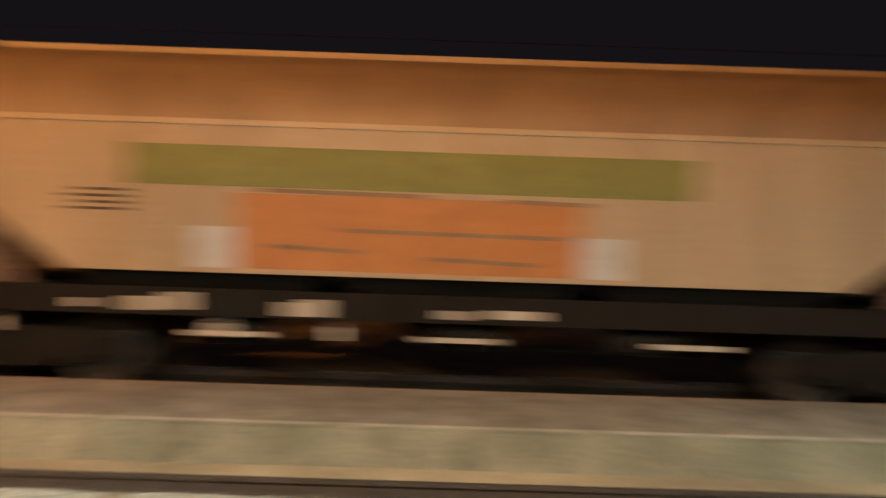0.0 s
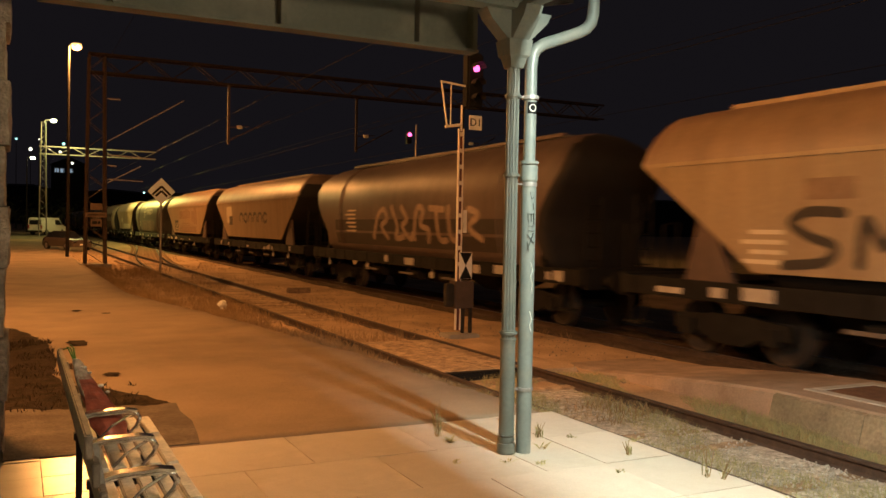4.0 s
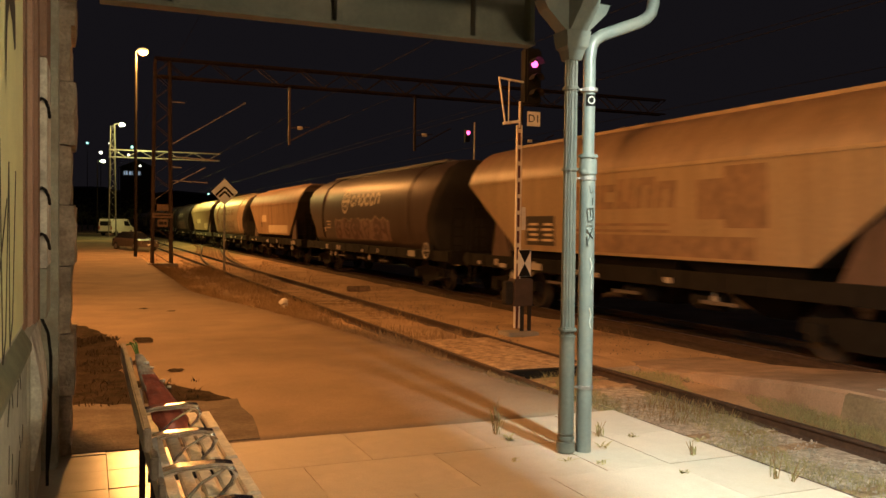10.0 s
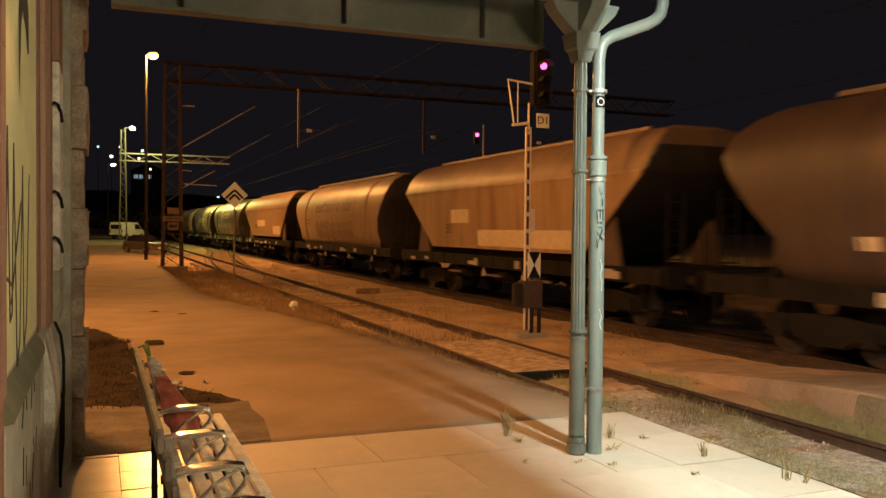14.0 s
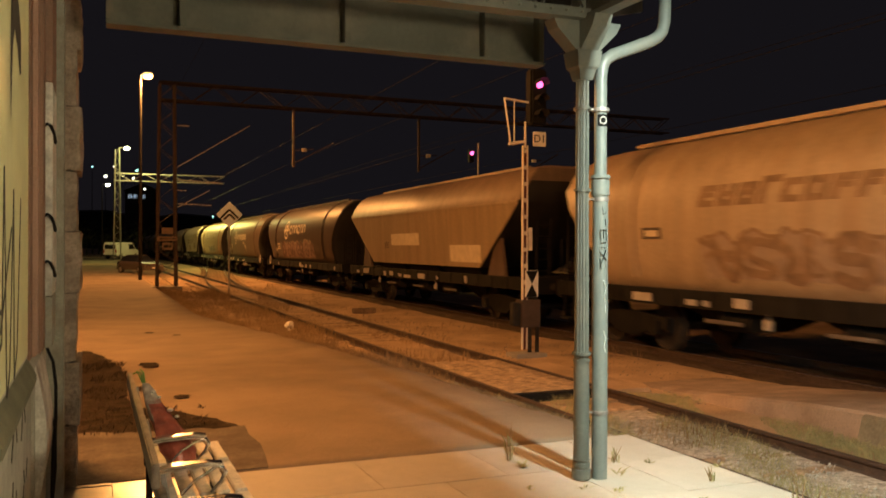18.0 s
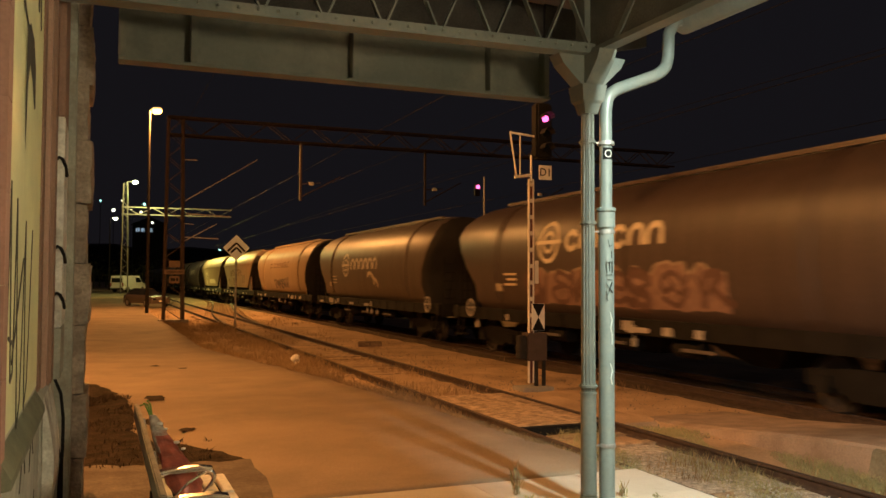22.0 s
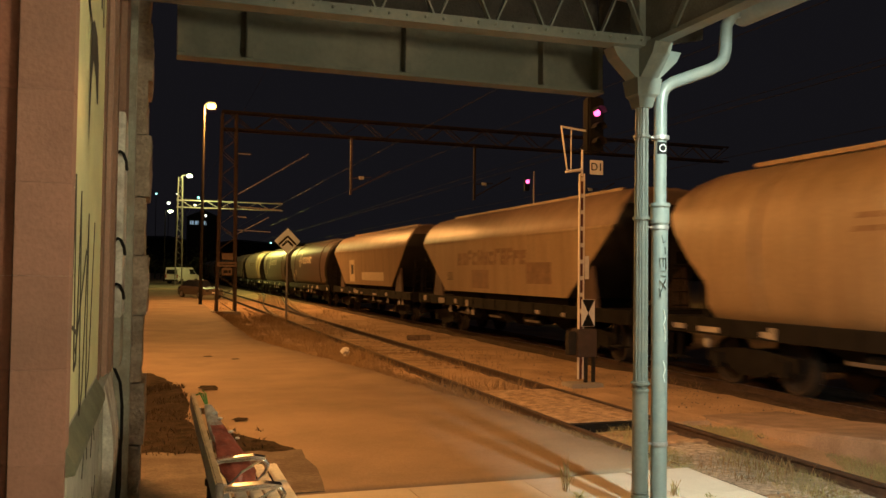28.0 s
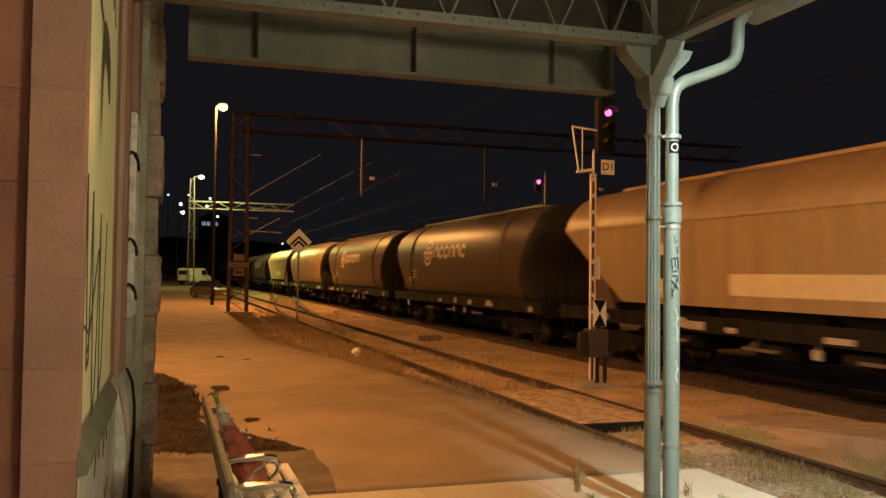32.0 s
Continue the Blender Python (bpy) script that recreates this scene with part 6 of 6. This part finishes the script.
    quads(W[13], "T", "brown", [(-4.0, -2.4, 1.8, 2.4), (0.5, 2.0, 1.6, 2.2)], "faded_block", "faded brown patches")
    quads(W[14], "T", "cream", [(-3.6, 0.8, 1.7, 2.1), (2.4, 3.6, 1.6, 2.75)], "pale_patch", "pale door-sized patch")
    quads(W[14], "T", "black", [(2.65, 3.2, 2.0, 2.5)], "data_panel", "dark data panel", 0.010)
    word_bars(W[17], "R", "brown", -2.0, 2.6, 2.75, 3.1, 15, 9)
    quads(W[18], "T", "cream", [(-3.0, 0.6, 1.8, 2.2)], "pale_patch", "pale patch")
    emblem(W[19], 2.7, 2.9, 0.46)
    round_word(W[19], -1.8, 1.95, 2.7, 3.1, 6, 19)
    word_bars(W[20], "T", "brown", -2.4, 2.8, 2.3, 2.8, 31, 10)


decorate()
for w_i, y_w in ((10, 7.2), (11, -7.2), (6, -7.2)):
    hb = bmesh.new()
    ring = [(0.24 * math.cos(2 * math.pi * q / 20), 0.24 * math.sin(2 * math.pi * q / 20)) for q in range(21)]
    sweep(hb, [(-1.46, y_w + a, 1.25 + b) for a, b in ring], 0.022, 6)
    rod(hb, (-1.46, y_w - 0.23, 1.25), (-1.46, y_w + 0.23, 1.25), 0.014, None, 6)
    rod(hb, (-1.46, y_w, 1.02), (-1.46, y_w, 1.48), 0.014, None, 6)
    rod(hb, (-1.46, y_w, 1.25), (-1.30, y_w, 1.25), 0.03, None, 8)
    part("hand_wheel", hb, REFL, WAGONS[w_i][0], "pale brake hand wheel")




# ---------------------------------------------------------------- vehicles and distance
def build_vehicles():
    white = mat("van_white", (0.70, 0.70, 0.66), 0.4, var=0.06, bump=0.02, coat=0.3)
    glass = mat("dark_glass", (0.02, 0.022, 0.025), 0.08, var=0.05, bump=0)
    tyre = mat("tyre_rubber", (0.02, 0.02, 0.02), 0.9, var=0.2, bump=0.2)
    tail = mat("tail_lamp", (0.25, 0.02, 0.02), 0.3, bump=0)
    v = empty("van", (3.05, 106, 0.17), "white delivery van parked beside the yard", "van")
    v.rotation_euler = (0, 0, radians(-38))
    bm = bmesh.new()
    loft(bm, [[(-0.9, y, 0.35), (0.9, y, 0.35), (0.9, y, z1), (0.78, y, z2), (-0.78, y, z2), (-0.9, y, z1)] for y, z1, z2 in ((-2.1, 1.1, 1.85), (-2.0, 1.2, 1.92), (0.9, 1.2, 1.95), (1.5, 1.1, 1.2), (2.2, 0.8, 0.95))])
    part("body", bm, white, v, "", 0.03)
    boxpart("rear_window", (-0.7, 0.7, -2.13, -2.06, 1.15, 1.65), glass, v, "dark rear window", 0.02)
    for sx in (-1, 1):
        bm = bmesh.new()
        loft(bm, [[(sx * 0.91, 0.2, 1.15), (sx * 0.91, 1.3, 1.15), (sx * 0.83, 0.9, 1.7), (sx * 0.83, 0.2, 1.7)], [(sx * 0.86, 0.2, 1.15), (sx * 0.86, 1.3, 1.15), (sx * 0.78, 0.9, 1.7), (sx * 0.78, 0.2, 1.7)]])
        part("side_window", bm, glass, v, "dark side window")
        boxpart("tail_light", (sx * 0.80 - 0.08, sx * 0.80 + 0.08, -2.14, -2.05, 0.7, 1.1), tail, v, "red tail light", 0.02)
        for y in (-1.35, 1.4):
            bm = bmesh.new()
            rod(bm, (sx * 0.75, y, 0.32), (sx * 0.93, y, 0.32), 0.32, None, 20)
            wh = part("wheel", bm, tyre, v)
            bm = bmesh.new()
            rod(bm, (sx * 0.92, y, 0.32), (sx * 0.94, y, 0.32), 0.19, None, 14)
            part("rim", bm, STEEL, wh)
    boxpart("bumper", (-0.88, 0.88, -2.2, -2.05, 0.3, 0.5), DARK, v, "dark bumper", 0.03)
    c = empty("car", (3.35, 70, -0.45), "dark brown-grey saloon car parked facing the station", "car")
    c.rotation_euler = (0, 0, radians(28))
    paint = mat("silver_car_paint", (0.13, 0.105, 0.09), 0.25, 0.2, var=0.05, bump=0.01, coat=0.6)
    bm = bmesh.new()
    loft(bm, [[(-hw, y, 0.28), (hw, y, 0.28), (hw, y, z1), (hw - 0.06, y, z2), (-hw + 0.06, y, z2), (-hw, y, z1)] for y, hw, z1, z2 in ((-2.15, 0.74, 0.5, 0.62), (-2.0, 0.82, 0.62, 0.76), (-0.9, 0.86, 0.7, 0.92), (0.2, 0.86, 0.75, 0.94), (1.6, 0.85, 0.75, 0.95), (2.05, 0.78, 0.6, 0.85))])
    part("body", bm, paint, c, "", 0.03)
    bm = bmesh.new()
    loft(bm, [[(-0.78, -0.85, 0.9), (0.78, -0.85, 0.9), (0.76, 1.7, 0.93), (-0.76, 1.7, 0.93)], [(-0.58, -0.1, 1.38), (0.58, -0.1, 1.38), (0.56, 1.0, 1.40), (-0.56, 1.0, 1.40)]])
    part("cabin_glass", bm, glass, c, "dark cabin glass", 0.03)
    bm = bmesh.new()
    box(bm, -0.57, 0.57, -0.08, 0.98, 1.385, 1.43)
    part("roof", bm, paint, c, "", 0.02)
    for sx in (-1, 1):
        boxpart("headlight", (sx * 0.62 - 0.14, sx * 0.62 + 0.14, -2.17, -2.04, 0.55, 0.68), CHROME, c, "clear headlight", 0.02)
        for y in (-1.35, 1.3):
            bm = bmesh.new()
            rod(bm, (sx * 0.72, y, 0.31), (sx * 0.88, y, 0.31), 0.31, None, 20)
            wh = part("wheel", bm, tyre, c)
            bm = bmesh.new()
            rod(bm, (sx * 0.87, y, 0.31), (sx * 0.89, y, 0.31), 0.2, None, 14)
            part("rim", bm, STEEL, wh)
    boxpart("plate", (-0.25, 0.25, -2.19, -2.16, 0.40, 0.50), WHITE, c, "pale blank plate")


def build_distance():
    verts, faces = [], []
    n = 60
    for i in range(n + 1):
        a = radians(-75 + 130 * i / n)
        x, y = 600 * math.sin(a), 600 * math.cos(a)
        h = 34 + 14 * noise.noise((i * 0.21, 0, 0)) + 5 * noise.noise((i * 0.9, 2, 0)) - (12 if i > 30 else 0)
        verts += [(x, y, -2), (x * 1.03, y * 1.03, h), (x * 1.3, y * 1.3, h * 1.3)]
    for i in range(n):
        for k in range(2):
            faces.append((3 * i + k, 3 * i + 3 + k, 3 * i + 4 + k, 3 * i + 1 + k))
    me = bpy.data.meshes.new("hill")
    me.from_pydata(verts, [], faces)
    me.materials.append(HILL)
    tagged(new("backdrop_hill", me), "black wooded hillside behind the station yard", "hill", kind="structure")
    lamp = mat("far_white_glow", (0.8, 0.8, 0.7), 0.5, bump=0, emit=(1.0, 0.9, 0.7), power=3)
    teal = mat("far_teal_glow", (0.6, 0.8, 0.8), 0.5, bump=0, emit=(0.5, 1.0, 0.9), power=2.5)
    for x, y, z, r, m in ((-0.35, 250, 23.3, 0.42, teal), (3.04, 250, 20.8, 0.75, lamp), (5.1, 250, 23.5, 0.3, lamp), (11.05, 250, 22.7, 0.6, teal), (10.2, 250, 20.5, 0.55, lamp), (13.2, 250, 17.6, 0.55, lamp), (7.6, 250, 21.0, 0.25, lamp), (31.7, 250, 10.3, 0.45, teal)):
        p = empty("hillside_lamp", (x, y, -0.6), "distant hillside lamp on a thin post", "street lamp", "hillside lamps")
        bm = bmesh.new()
        rod(bm, (0, 0, 0), (0, 0, z + 0.6), 0.12, 0.08, 6)
        part("post", bm, DARK, p)
        bm = bmesh.new()
        ball(bm, (0, 0, z + 0.6), r * 0.6, 8)
        part("globe", bm, m, p, "glowing lamp")
    b = empty("hillside_house", (8.5, 258, -0.6), "dark distant house with a few lit windows", "house")
    boxpart("wall", (0, 9, 0, 8, 0, 18.3), HILL, b)
    bm = bmesh.new()
    loft(bm, [[(-0.4, y, 18.3), (9.4, y, 18.3), (4.5, y, 20.4)] for y in (-0.4, 8.4)])
    part("roof", bm, HILL, b)
    blue = mat("window_glow", (0.5, 0.6, 0.7), 0.5, bump=0, emit=(0.65, 0.8, 1.0), power=0.3)
    for i in range(4):
        boxpart("window", ((0.7, 1.25, 1.95, 4.6)[i], (1.1, 1.75, 3.1, 5.3)[i], -0.06, 0.02, 16.0, 17.1), blue, b, "lit window")
    fh = empty("goods_building", (58.5, 17.5, -0.6), "dark building beyond the train with tall yellow lit windows", "building")
    boxpart("wall", (0, 6, -9, 9, 0, 6.6), HILL, fh)
    boxpart("roof", (-0.4, 6.4, -9.4, 9.4, 6.6, 6.9), DARK, fh)
    yel = mat("yellow_window_glow", (0.8, 0.6, 0.2), 0.5, bump=0, emit=(1.0, 0.72, 0.15), power=1.6)
    for i in range(4):
        boxpart("window", (-0.06, 0.02, -0.75 + 0.42 * i, -0.45 + 0.42 * i, 4.3, 5.9), yel, fh, "tall yellow lit window")
    boxpart("wall_lamp", (-0.3, 0.02, -3.6, -2.9, 4.5, 4.65), lamp, fh, "glowing wall lamp")
    t = empty("tree_row", (0, 0, 0), "dark trees at the end of the yard", "trees")
    t["kind"] = "stuff"
    rnd = random.Random(8)
    bm = bmesh.new()
    for i in range(26):
        cx, cy = -16 + i * 1.0 + rnd.uniform(-1, 1), 150 + rnd.uniform(-10, 30)
        hh = rnd.uniform(3.0, 6.5)
        rod(bm, (cx, cy, -0.5), (cx, cy, hh * 0.6), 0.16, 0.06, 5)
        for k in range(60):
            u = Vector((rnd.gauss(0, 1), rnd.gauss(0, 1), rnd.gauss(0, 0.8)))
            p = Vector((cx, cy, hh * 0.65)) + u * hh * 0.24
            q = [p + Vector((rnd.uniform(-.4, .4), rnd.uniform(-.4, .4), rnd.uniform(-.4, .4))) for _ in range(3)]
            bm.faces.new([bm.verts.new(v) for v in q])
    part("foliage", bm, mat("night_foliage", (0.035, 0.045, 0.02), 0.9, bump=0), t)


# ---------------------------------------------------------------- plants, gravel, litter
def blades(name, label, material, spots, seed, lean=0.35, width=0.006):
    """Many grass blades in one mesh: spots are (x, y, z, height)."""
    rnd = random.Random(seed)
    verts, faces = [], []
    for x, y, z, h in spots:
        a = rnd.uniform(0, 2 * math.pi)
        l = rnd.uniform(0.05, lean) * h
        w = width * rnd.uniform(0.6, 1.5)
        b = rnd.uniform(0, math.pi)
        dx, dy = w * math.cos(b), w * math.sin(b)
        mx, my = l * 0.35 * math.cos(a), l * 0.35 * math.sin(a)
        i = len(verts)
        verts += [(x - dx, y - dy, z), (x + dx, y + dy, z), (x + mx + dx * 0.8, y + my + dy * 0.8, z + h * 0.6), (x + mx - dx * 0.8, y + my - dy * 0.8, z + h * 0.6), (x + l * math.cos(a), y + l * math.sin(a), z + h)]
        faces += [(i, i + 1, i + 2, i + 3), (i + 3, i + 2, i + 4)]
    me = bpy.data.meshes.new(name)
    me.from_pydata(verts, [], faces)
    me.materials.append(material)
    return tagged(new(name, me), label, "grass", kind="stuff")


PALEWEED = mat("pale_weed", (0.29, 0.265, 0.125), 0.85, var=0.35, scale=12, bump=0.0, spread=0.25)


def build_plants():
    rnd = random.Random(12)
    sp = []
    for _ in range(20000):
        y = 7.5 + 34 * rnd.random() ** 1.3
        x = rnd.choice((rnd.gauss(5.15, 0.28), rnd.gauss(4.6, 0.3), rnd.uniform(5.5, 6.75)))
        dens = noise.noise((x * 1.1, y * 0.45, 5)) + (0.25 if x < 5.4 else -0.05)
        if x < asphalt_edge(min(y, 26)) - 0.05 or dens < 0 or (10.5 < y < 14.2 and 5.4 < x < 6.9):
            continue
        sp.append((x, y, ground_height(x, y) - 0.01, rnd.uniform(0.08, 0.34) * (0.6 + dens) * (0.6 if y < 12 else 1)))
    blades("dry_grass", "dry brown grass along the siding", DRYGRASS, sp, 1, 0.8, 0.004)
    sp = []
    for _ in range(90000):
        y = rnd.uniform(-3, 11)
        x = rnd.choice((rnd.gauss(4.6, 0.15), rnd.uniform(4.45, 5.4), rnd.uniform(5.5, 6.8), rnd.gauss(7.6, 0.25)))
        dens = noise.noise((x * 1.4, y * 0.6, 9)) + (0.16 if y > 4.2 else -0.16)
        if dens < 0 or x < 4.42 or x > 8.0 or (y > 10.5 and 5.4 < x < 6.9):
            continue
        sp.append((x, y, max(ground_height(x, y), -0.55), rnd.uniform(0.04, 0.11) * (0.5 + min(1, 2 * dens))))
    blades("green_weeds", "low pale green weeds between gravel and rails", PALEWEED, sp, 2, 1.2, 0.0022)
    sp = []
    for _ in range(10000):
        y = rnd.uniform(14, 62)
        x = rnd.choice((rnd.uniform(7.3, 10.2), rnd.uniform(2.2, 5.2)))
        if noise.noise((x * 0.8, y * 0.3, 2)) < 0.05 or x < asphalt_edge(min(y, 26)):
            continue
        sp.append((x, y, ground_height(x, y) - 0.01, rnd.uniform(0.04, 0.2)))
    for _ in range(26000):
        y = 6.6 + 41 * rnd.random() ** 1.4
        x = asphalt_edge(min(y, 26)) + abs(rnd.gauss(0, 0.3 if y < 13 else 0.7)) - 0.1
        if noise.noise((x * 1.2, y * 0.5, 8)) < -0.15 or x > 5.3:
            continue
        sp.append((x, y, ground_height(x, y) - 0.01, rnd.uniform(0.05, 0.2) * (0.6 if y < 12 else 1)))
    blades("dry_grass", "thin dry grass on the soil between the tracks", DRYGRASS, sp, 3, 0.8, 0.004)
    sp = []
    for _ in range(3000):
        y = rnd.uniform(8.0, 13.5)
        x = rnd.uniform(-0.3, 0.42 if y > 9.2 else 1.1)
        if noise.noise((x * 2, y * 1.2, 4)) < -0.05:
            continue
        sp.append((x, y, -0.02 - 0.011 * max(0, y - 8), rnd.uniform(0.02, 0.09)))
    blades("dark_weeds", "dark withered weeds on the soil patch by the wall", mat("withered_weed", (0.05, 0.036, 0.02), 0.9, bump=0), sp, 4, 0.8, 0.006)
    # single weeds in the joints of the platform
    for x, y, h, n in ((2.98, 5.95, 0.30, 14), (3.0, 5.75, 0.08, 26), (3.55, 5.3, 0.10, 10), (3.72, 5.6, 0.12, 10), (3.6, 5.85, 0.09, 9), (4.05, 4.9, 0.12, 12), (4.2, 4.25, 0.16, 8), (4.25, 4.15, 0.12, 6), (3.3, 4.95, 0.05, 14), (3.95, 5.5, 0.05, 16), (4.3, 3.6, 0.08, 16), (3.7, 4.55, 0.04, 14), (2.75, 5.2, 0.05, 16), (4.32, 5.2, 0.1, 9), (3.12, 5.08, 0.07, 10)):
        wd = empty("weed", (x, y, 0.0), "small green weed growing from a paving joint", "weed", "weeds on the platform")
        rr = random.Random(int(x * 100 + y * 1000))
        bm = bmesh.new()
        for k in range(n):
            a = rr.uniform(0, 2 * math.pi)
            l = h * rr.uniform(0.3, 1.3) if h < 0.12 else h * rr.uniform(0.05, 0.35)
            hh = h * rr.uniform(0.4, 1.0) if h >= 0.12 else h * rr.uniform(0.1, 0.55)
            w = 0.004 if h > 0.12 else 0.006
            o = Vector((rr.uniform(-0.03, 0.03), rr.uniform(-0.03, 0.03), 0))
            d = Vector((math.cos(a), math.sin(a), 0))
            s = Vector((-d.y, d.x, 0)) * w
            v = [bm.verts.new(p) for p in (o - s * 0.5, o + s * 0.5, o + d * l * 0.5 + s + Vector((0, 0, hh * 0.7)), o + d * l + Vector((0, 0, hh)), o + d * l * 0.5 - s + Vector((0, 0, hh * 0.7)))]
            bm.faces.new(v)
        part("leaves", bm, PALEWEED, wd)
        if h >= 0.12:
            bm = bmesh.new()
            for k in range(3):
                rod(bm, (rr.uniform(-.02, .02), rr.uniform(-.02, .02), 0), (rr.uniform(-.05, .05), rr.uniform(-.05, .05), h * rr.uniform(0.8, 1.1)), 0.004, 0.002, 5)
            part("stem", bm, DRYGRASS, wd)


def build_gravel():
    rnd = random.Random(21)
    ico = bmesh.new()
    bmesh.ops.create_icosphere(ico, subdivisions=1, radius=1)
    base_v = [v.co.copy() for v in ico.verts]
    base_f = [[v.index for v in f.verts] for f in ico.faces]
    ico.free()
    for name, label, count, place, material in (
            ("gravel", "pale broken stones scattered in the near track", 11000, lambda: (rnd.choice((rnd.uniform(4.45, 5.35), rnd.uniform(5.45, 6.8), rnd.uniform(4.6, 6.6))), 5.2 - 8.2 * rnd.random() ** 1.2 + 3.5 * rnd.random() ** 3), mat("gravel_stone", (0.40, 0.375, 0.33), 0.85, var=0.35, scale=9, bump=0.2)),
            ("gravel", "brown ballast stones beside the main track", 2600, lambda: (rnd.choice((rnd.uniform(7.0, 8.2), rnd.uniform(8.2, 10.0))), rnd.uniform(9.5, 30)), mat("brown_gravel", (0.20, 0.16, 0.12), 0.9, var=0.4, scale=9, bump=0.2))):
        verts, faces = [], []
        for _ in range(count):
            x, y = place()
            if noise.noise((x * 1.5, y * 0.8, 6)) < -0.1:
                continue
            r = rnd.uniform(0.006, 0.017)
            q = Euler((rnd.uniform(0, 6), rnd.uniform(0, 6), rnd.uniform(0, 6))).to_matrix()
            sc = Vector((rnd.uniform(0.6, 1.5), rnd.uniform(0.6, 1.3), rnd.uniform(0.35, 0.7)))
            i = len(verts)
            z = (RZ - 0.125 if abs(x - NEAR) < 1.2 else -0.53)
            for v in base_v:
                p = q @ Vector((v.x * sc.x * r, v.y * sc.y * r, v.z * sc.z * r))
                verts.append((x + p.x, y + p.y, z + r * 0.4 + p.z))
            faces += [[i + k for k in f] for f in base_f]
        me = bpy.data.meshes.new(name)
        me.from_pydata(verts, [], faces)
        me.materials.append(material)
        tagged(new(name, me), label, "gravel", kind="stuff")
    # dark earth washed along the wall and a few sunken spots
    earth = mat("dark_earth", (0.032, 0.023, 0.016), 0.95, var=0.5, scale=5, fine=25, bump=1.0, spec=0.03)

    edge = [(-0.35, 15.9), (-0.05, 15.7), (0.2, 14.4), (0.37, 13.2), (0.42, 11.5), (0.36, 10.2), (0.40, 9.4), (0.77, 9.0), (1.1, 8.45), (1.28, 7.95), (0.8, 7.9), (0.27, 8.02), (-0.05, 8.15), (-0.35, 8.2)]
    rim = []
    for (xa, ya), (xb, yb) in zip(edge, edge[1:]):
        for i in range(6):
            x, y = xa + (xb - xa) * i / 6, ya + (yb - ya) * i / 6
            rim.append((x + 0.07 * noise.noise((x * 6, y * 6, 1)), y + 0.16 * noise.noise((x * 5, y * 5, 7))))
    bm = bmesh.new()
    loops = []
    for s in (1.0, 0.92, 0.7):
        loops.append([bm.verts.new((-0.30 + (x + 0.30) * s, 9.0 + (y - 9.0) * s, ramp_height(9.0 + (y - 9.0) * s) + (0.002 if s == 1 else 0.018 + 0.012 * noise.noise((x * 4, y * 4, s))))) for x, y in rim])
    for o, i in zip(loops, loops[1:]):
        for k in range(len(rim) - 1):
            bm.faces.new((o[k], o[k + 1], i[k + 1], i[k]))
    mid = bm.verts.new((-0.30, 9.0, ramp_height(9.0) + 0.02))
    for k in range(len(rim) - 1):
        bm.faces.new((loops[-1][k], loops[-1][k + 1], mid))
    tagged(part("earth_patch", bm, earth), "dark earth washed over the asphalt by the wall", "earth", kind="structure")
    for cx, cy, rx, ry in ((0.76, 13.0, 0.13, 0.35), (0.92, 9.87, 0.09, 0.12), (1.13, 19.6, 0.10, 0.20), (1.62, 18.6, 0.09, 0.16), (0.55, 10.6, 0.10, 0.25)):
        bm = bmesh.new()
        c = bm.verts.new((cx, cy, ramp_height(cy) + 0.016))
        ring = []
        for k in range(24):
            a = 2 * math.pi * k / 24
            r = 1 + 0.5 * noise.noise((2 * math.cos(a) + cx * 3, 2 * math.sin(a), cy))
            ring.append(bm.verts.new((cx + rx * r * math.cos(a), cy + ry * r * math.sin(a), ramp_height(cy + ry * r * math.sin(a)) + 0.012)))
        for k in range(24):
            bm.faces.new((c, ring[k], ring[(k + 1) % 24]))
        tagged(part("earth_patch", bm, earth), "dark sunken spot in the asphalt", "earth", kind="structure")
    # older strip of asphalt before the paving, with a broken edge
    bm = bmesh.new()
    old = [(-0.30, 6.43), (1.22, 6.43), (1.26, 6.75), (1.30, 7.2), (1.27, 7.6), (1.30, 7.98), (0.9, 8.02), (0.3, 8.1), (-0.30, 8.3)]
    vs = [bm.verts.new((x, y, ramp_height(y) + 0.012)) for x, y in old]
    bm.faces.new(vs)
    ext = bmesh.ops.extrude_face_region(bm, geom=bm.faces[:])
    bmesh.ops.translate(bm, vec=(0, 0, -0.02), verts=[v for v in ext["geom"] if isinstance(v, bmesh.types.BMVert)])
    tagged(part("asphalt_patch", bm, mat("old_asphalt", (0.13, 0.105, 0.085), 0.85, var=0.3, scale=3, fine=35, bump=0.6, stain=(0.07, 0.055, 0.045), stain_amt=0.7, stain_scale=2, spec=0.15)), "older brown asphalt patch by the paving", "asphalt", kind="structure")


build_vehicles()
build_distance()
build_plants()
build_gravel()
def motions():
    for w, s in WAGONS:
        walk(w, [(t, pose(FAR, s - SPEED * t, RZ)) for t in (0.0, 8.0, 16.0, 24.0, 32.0)])


motions()
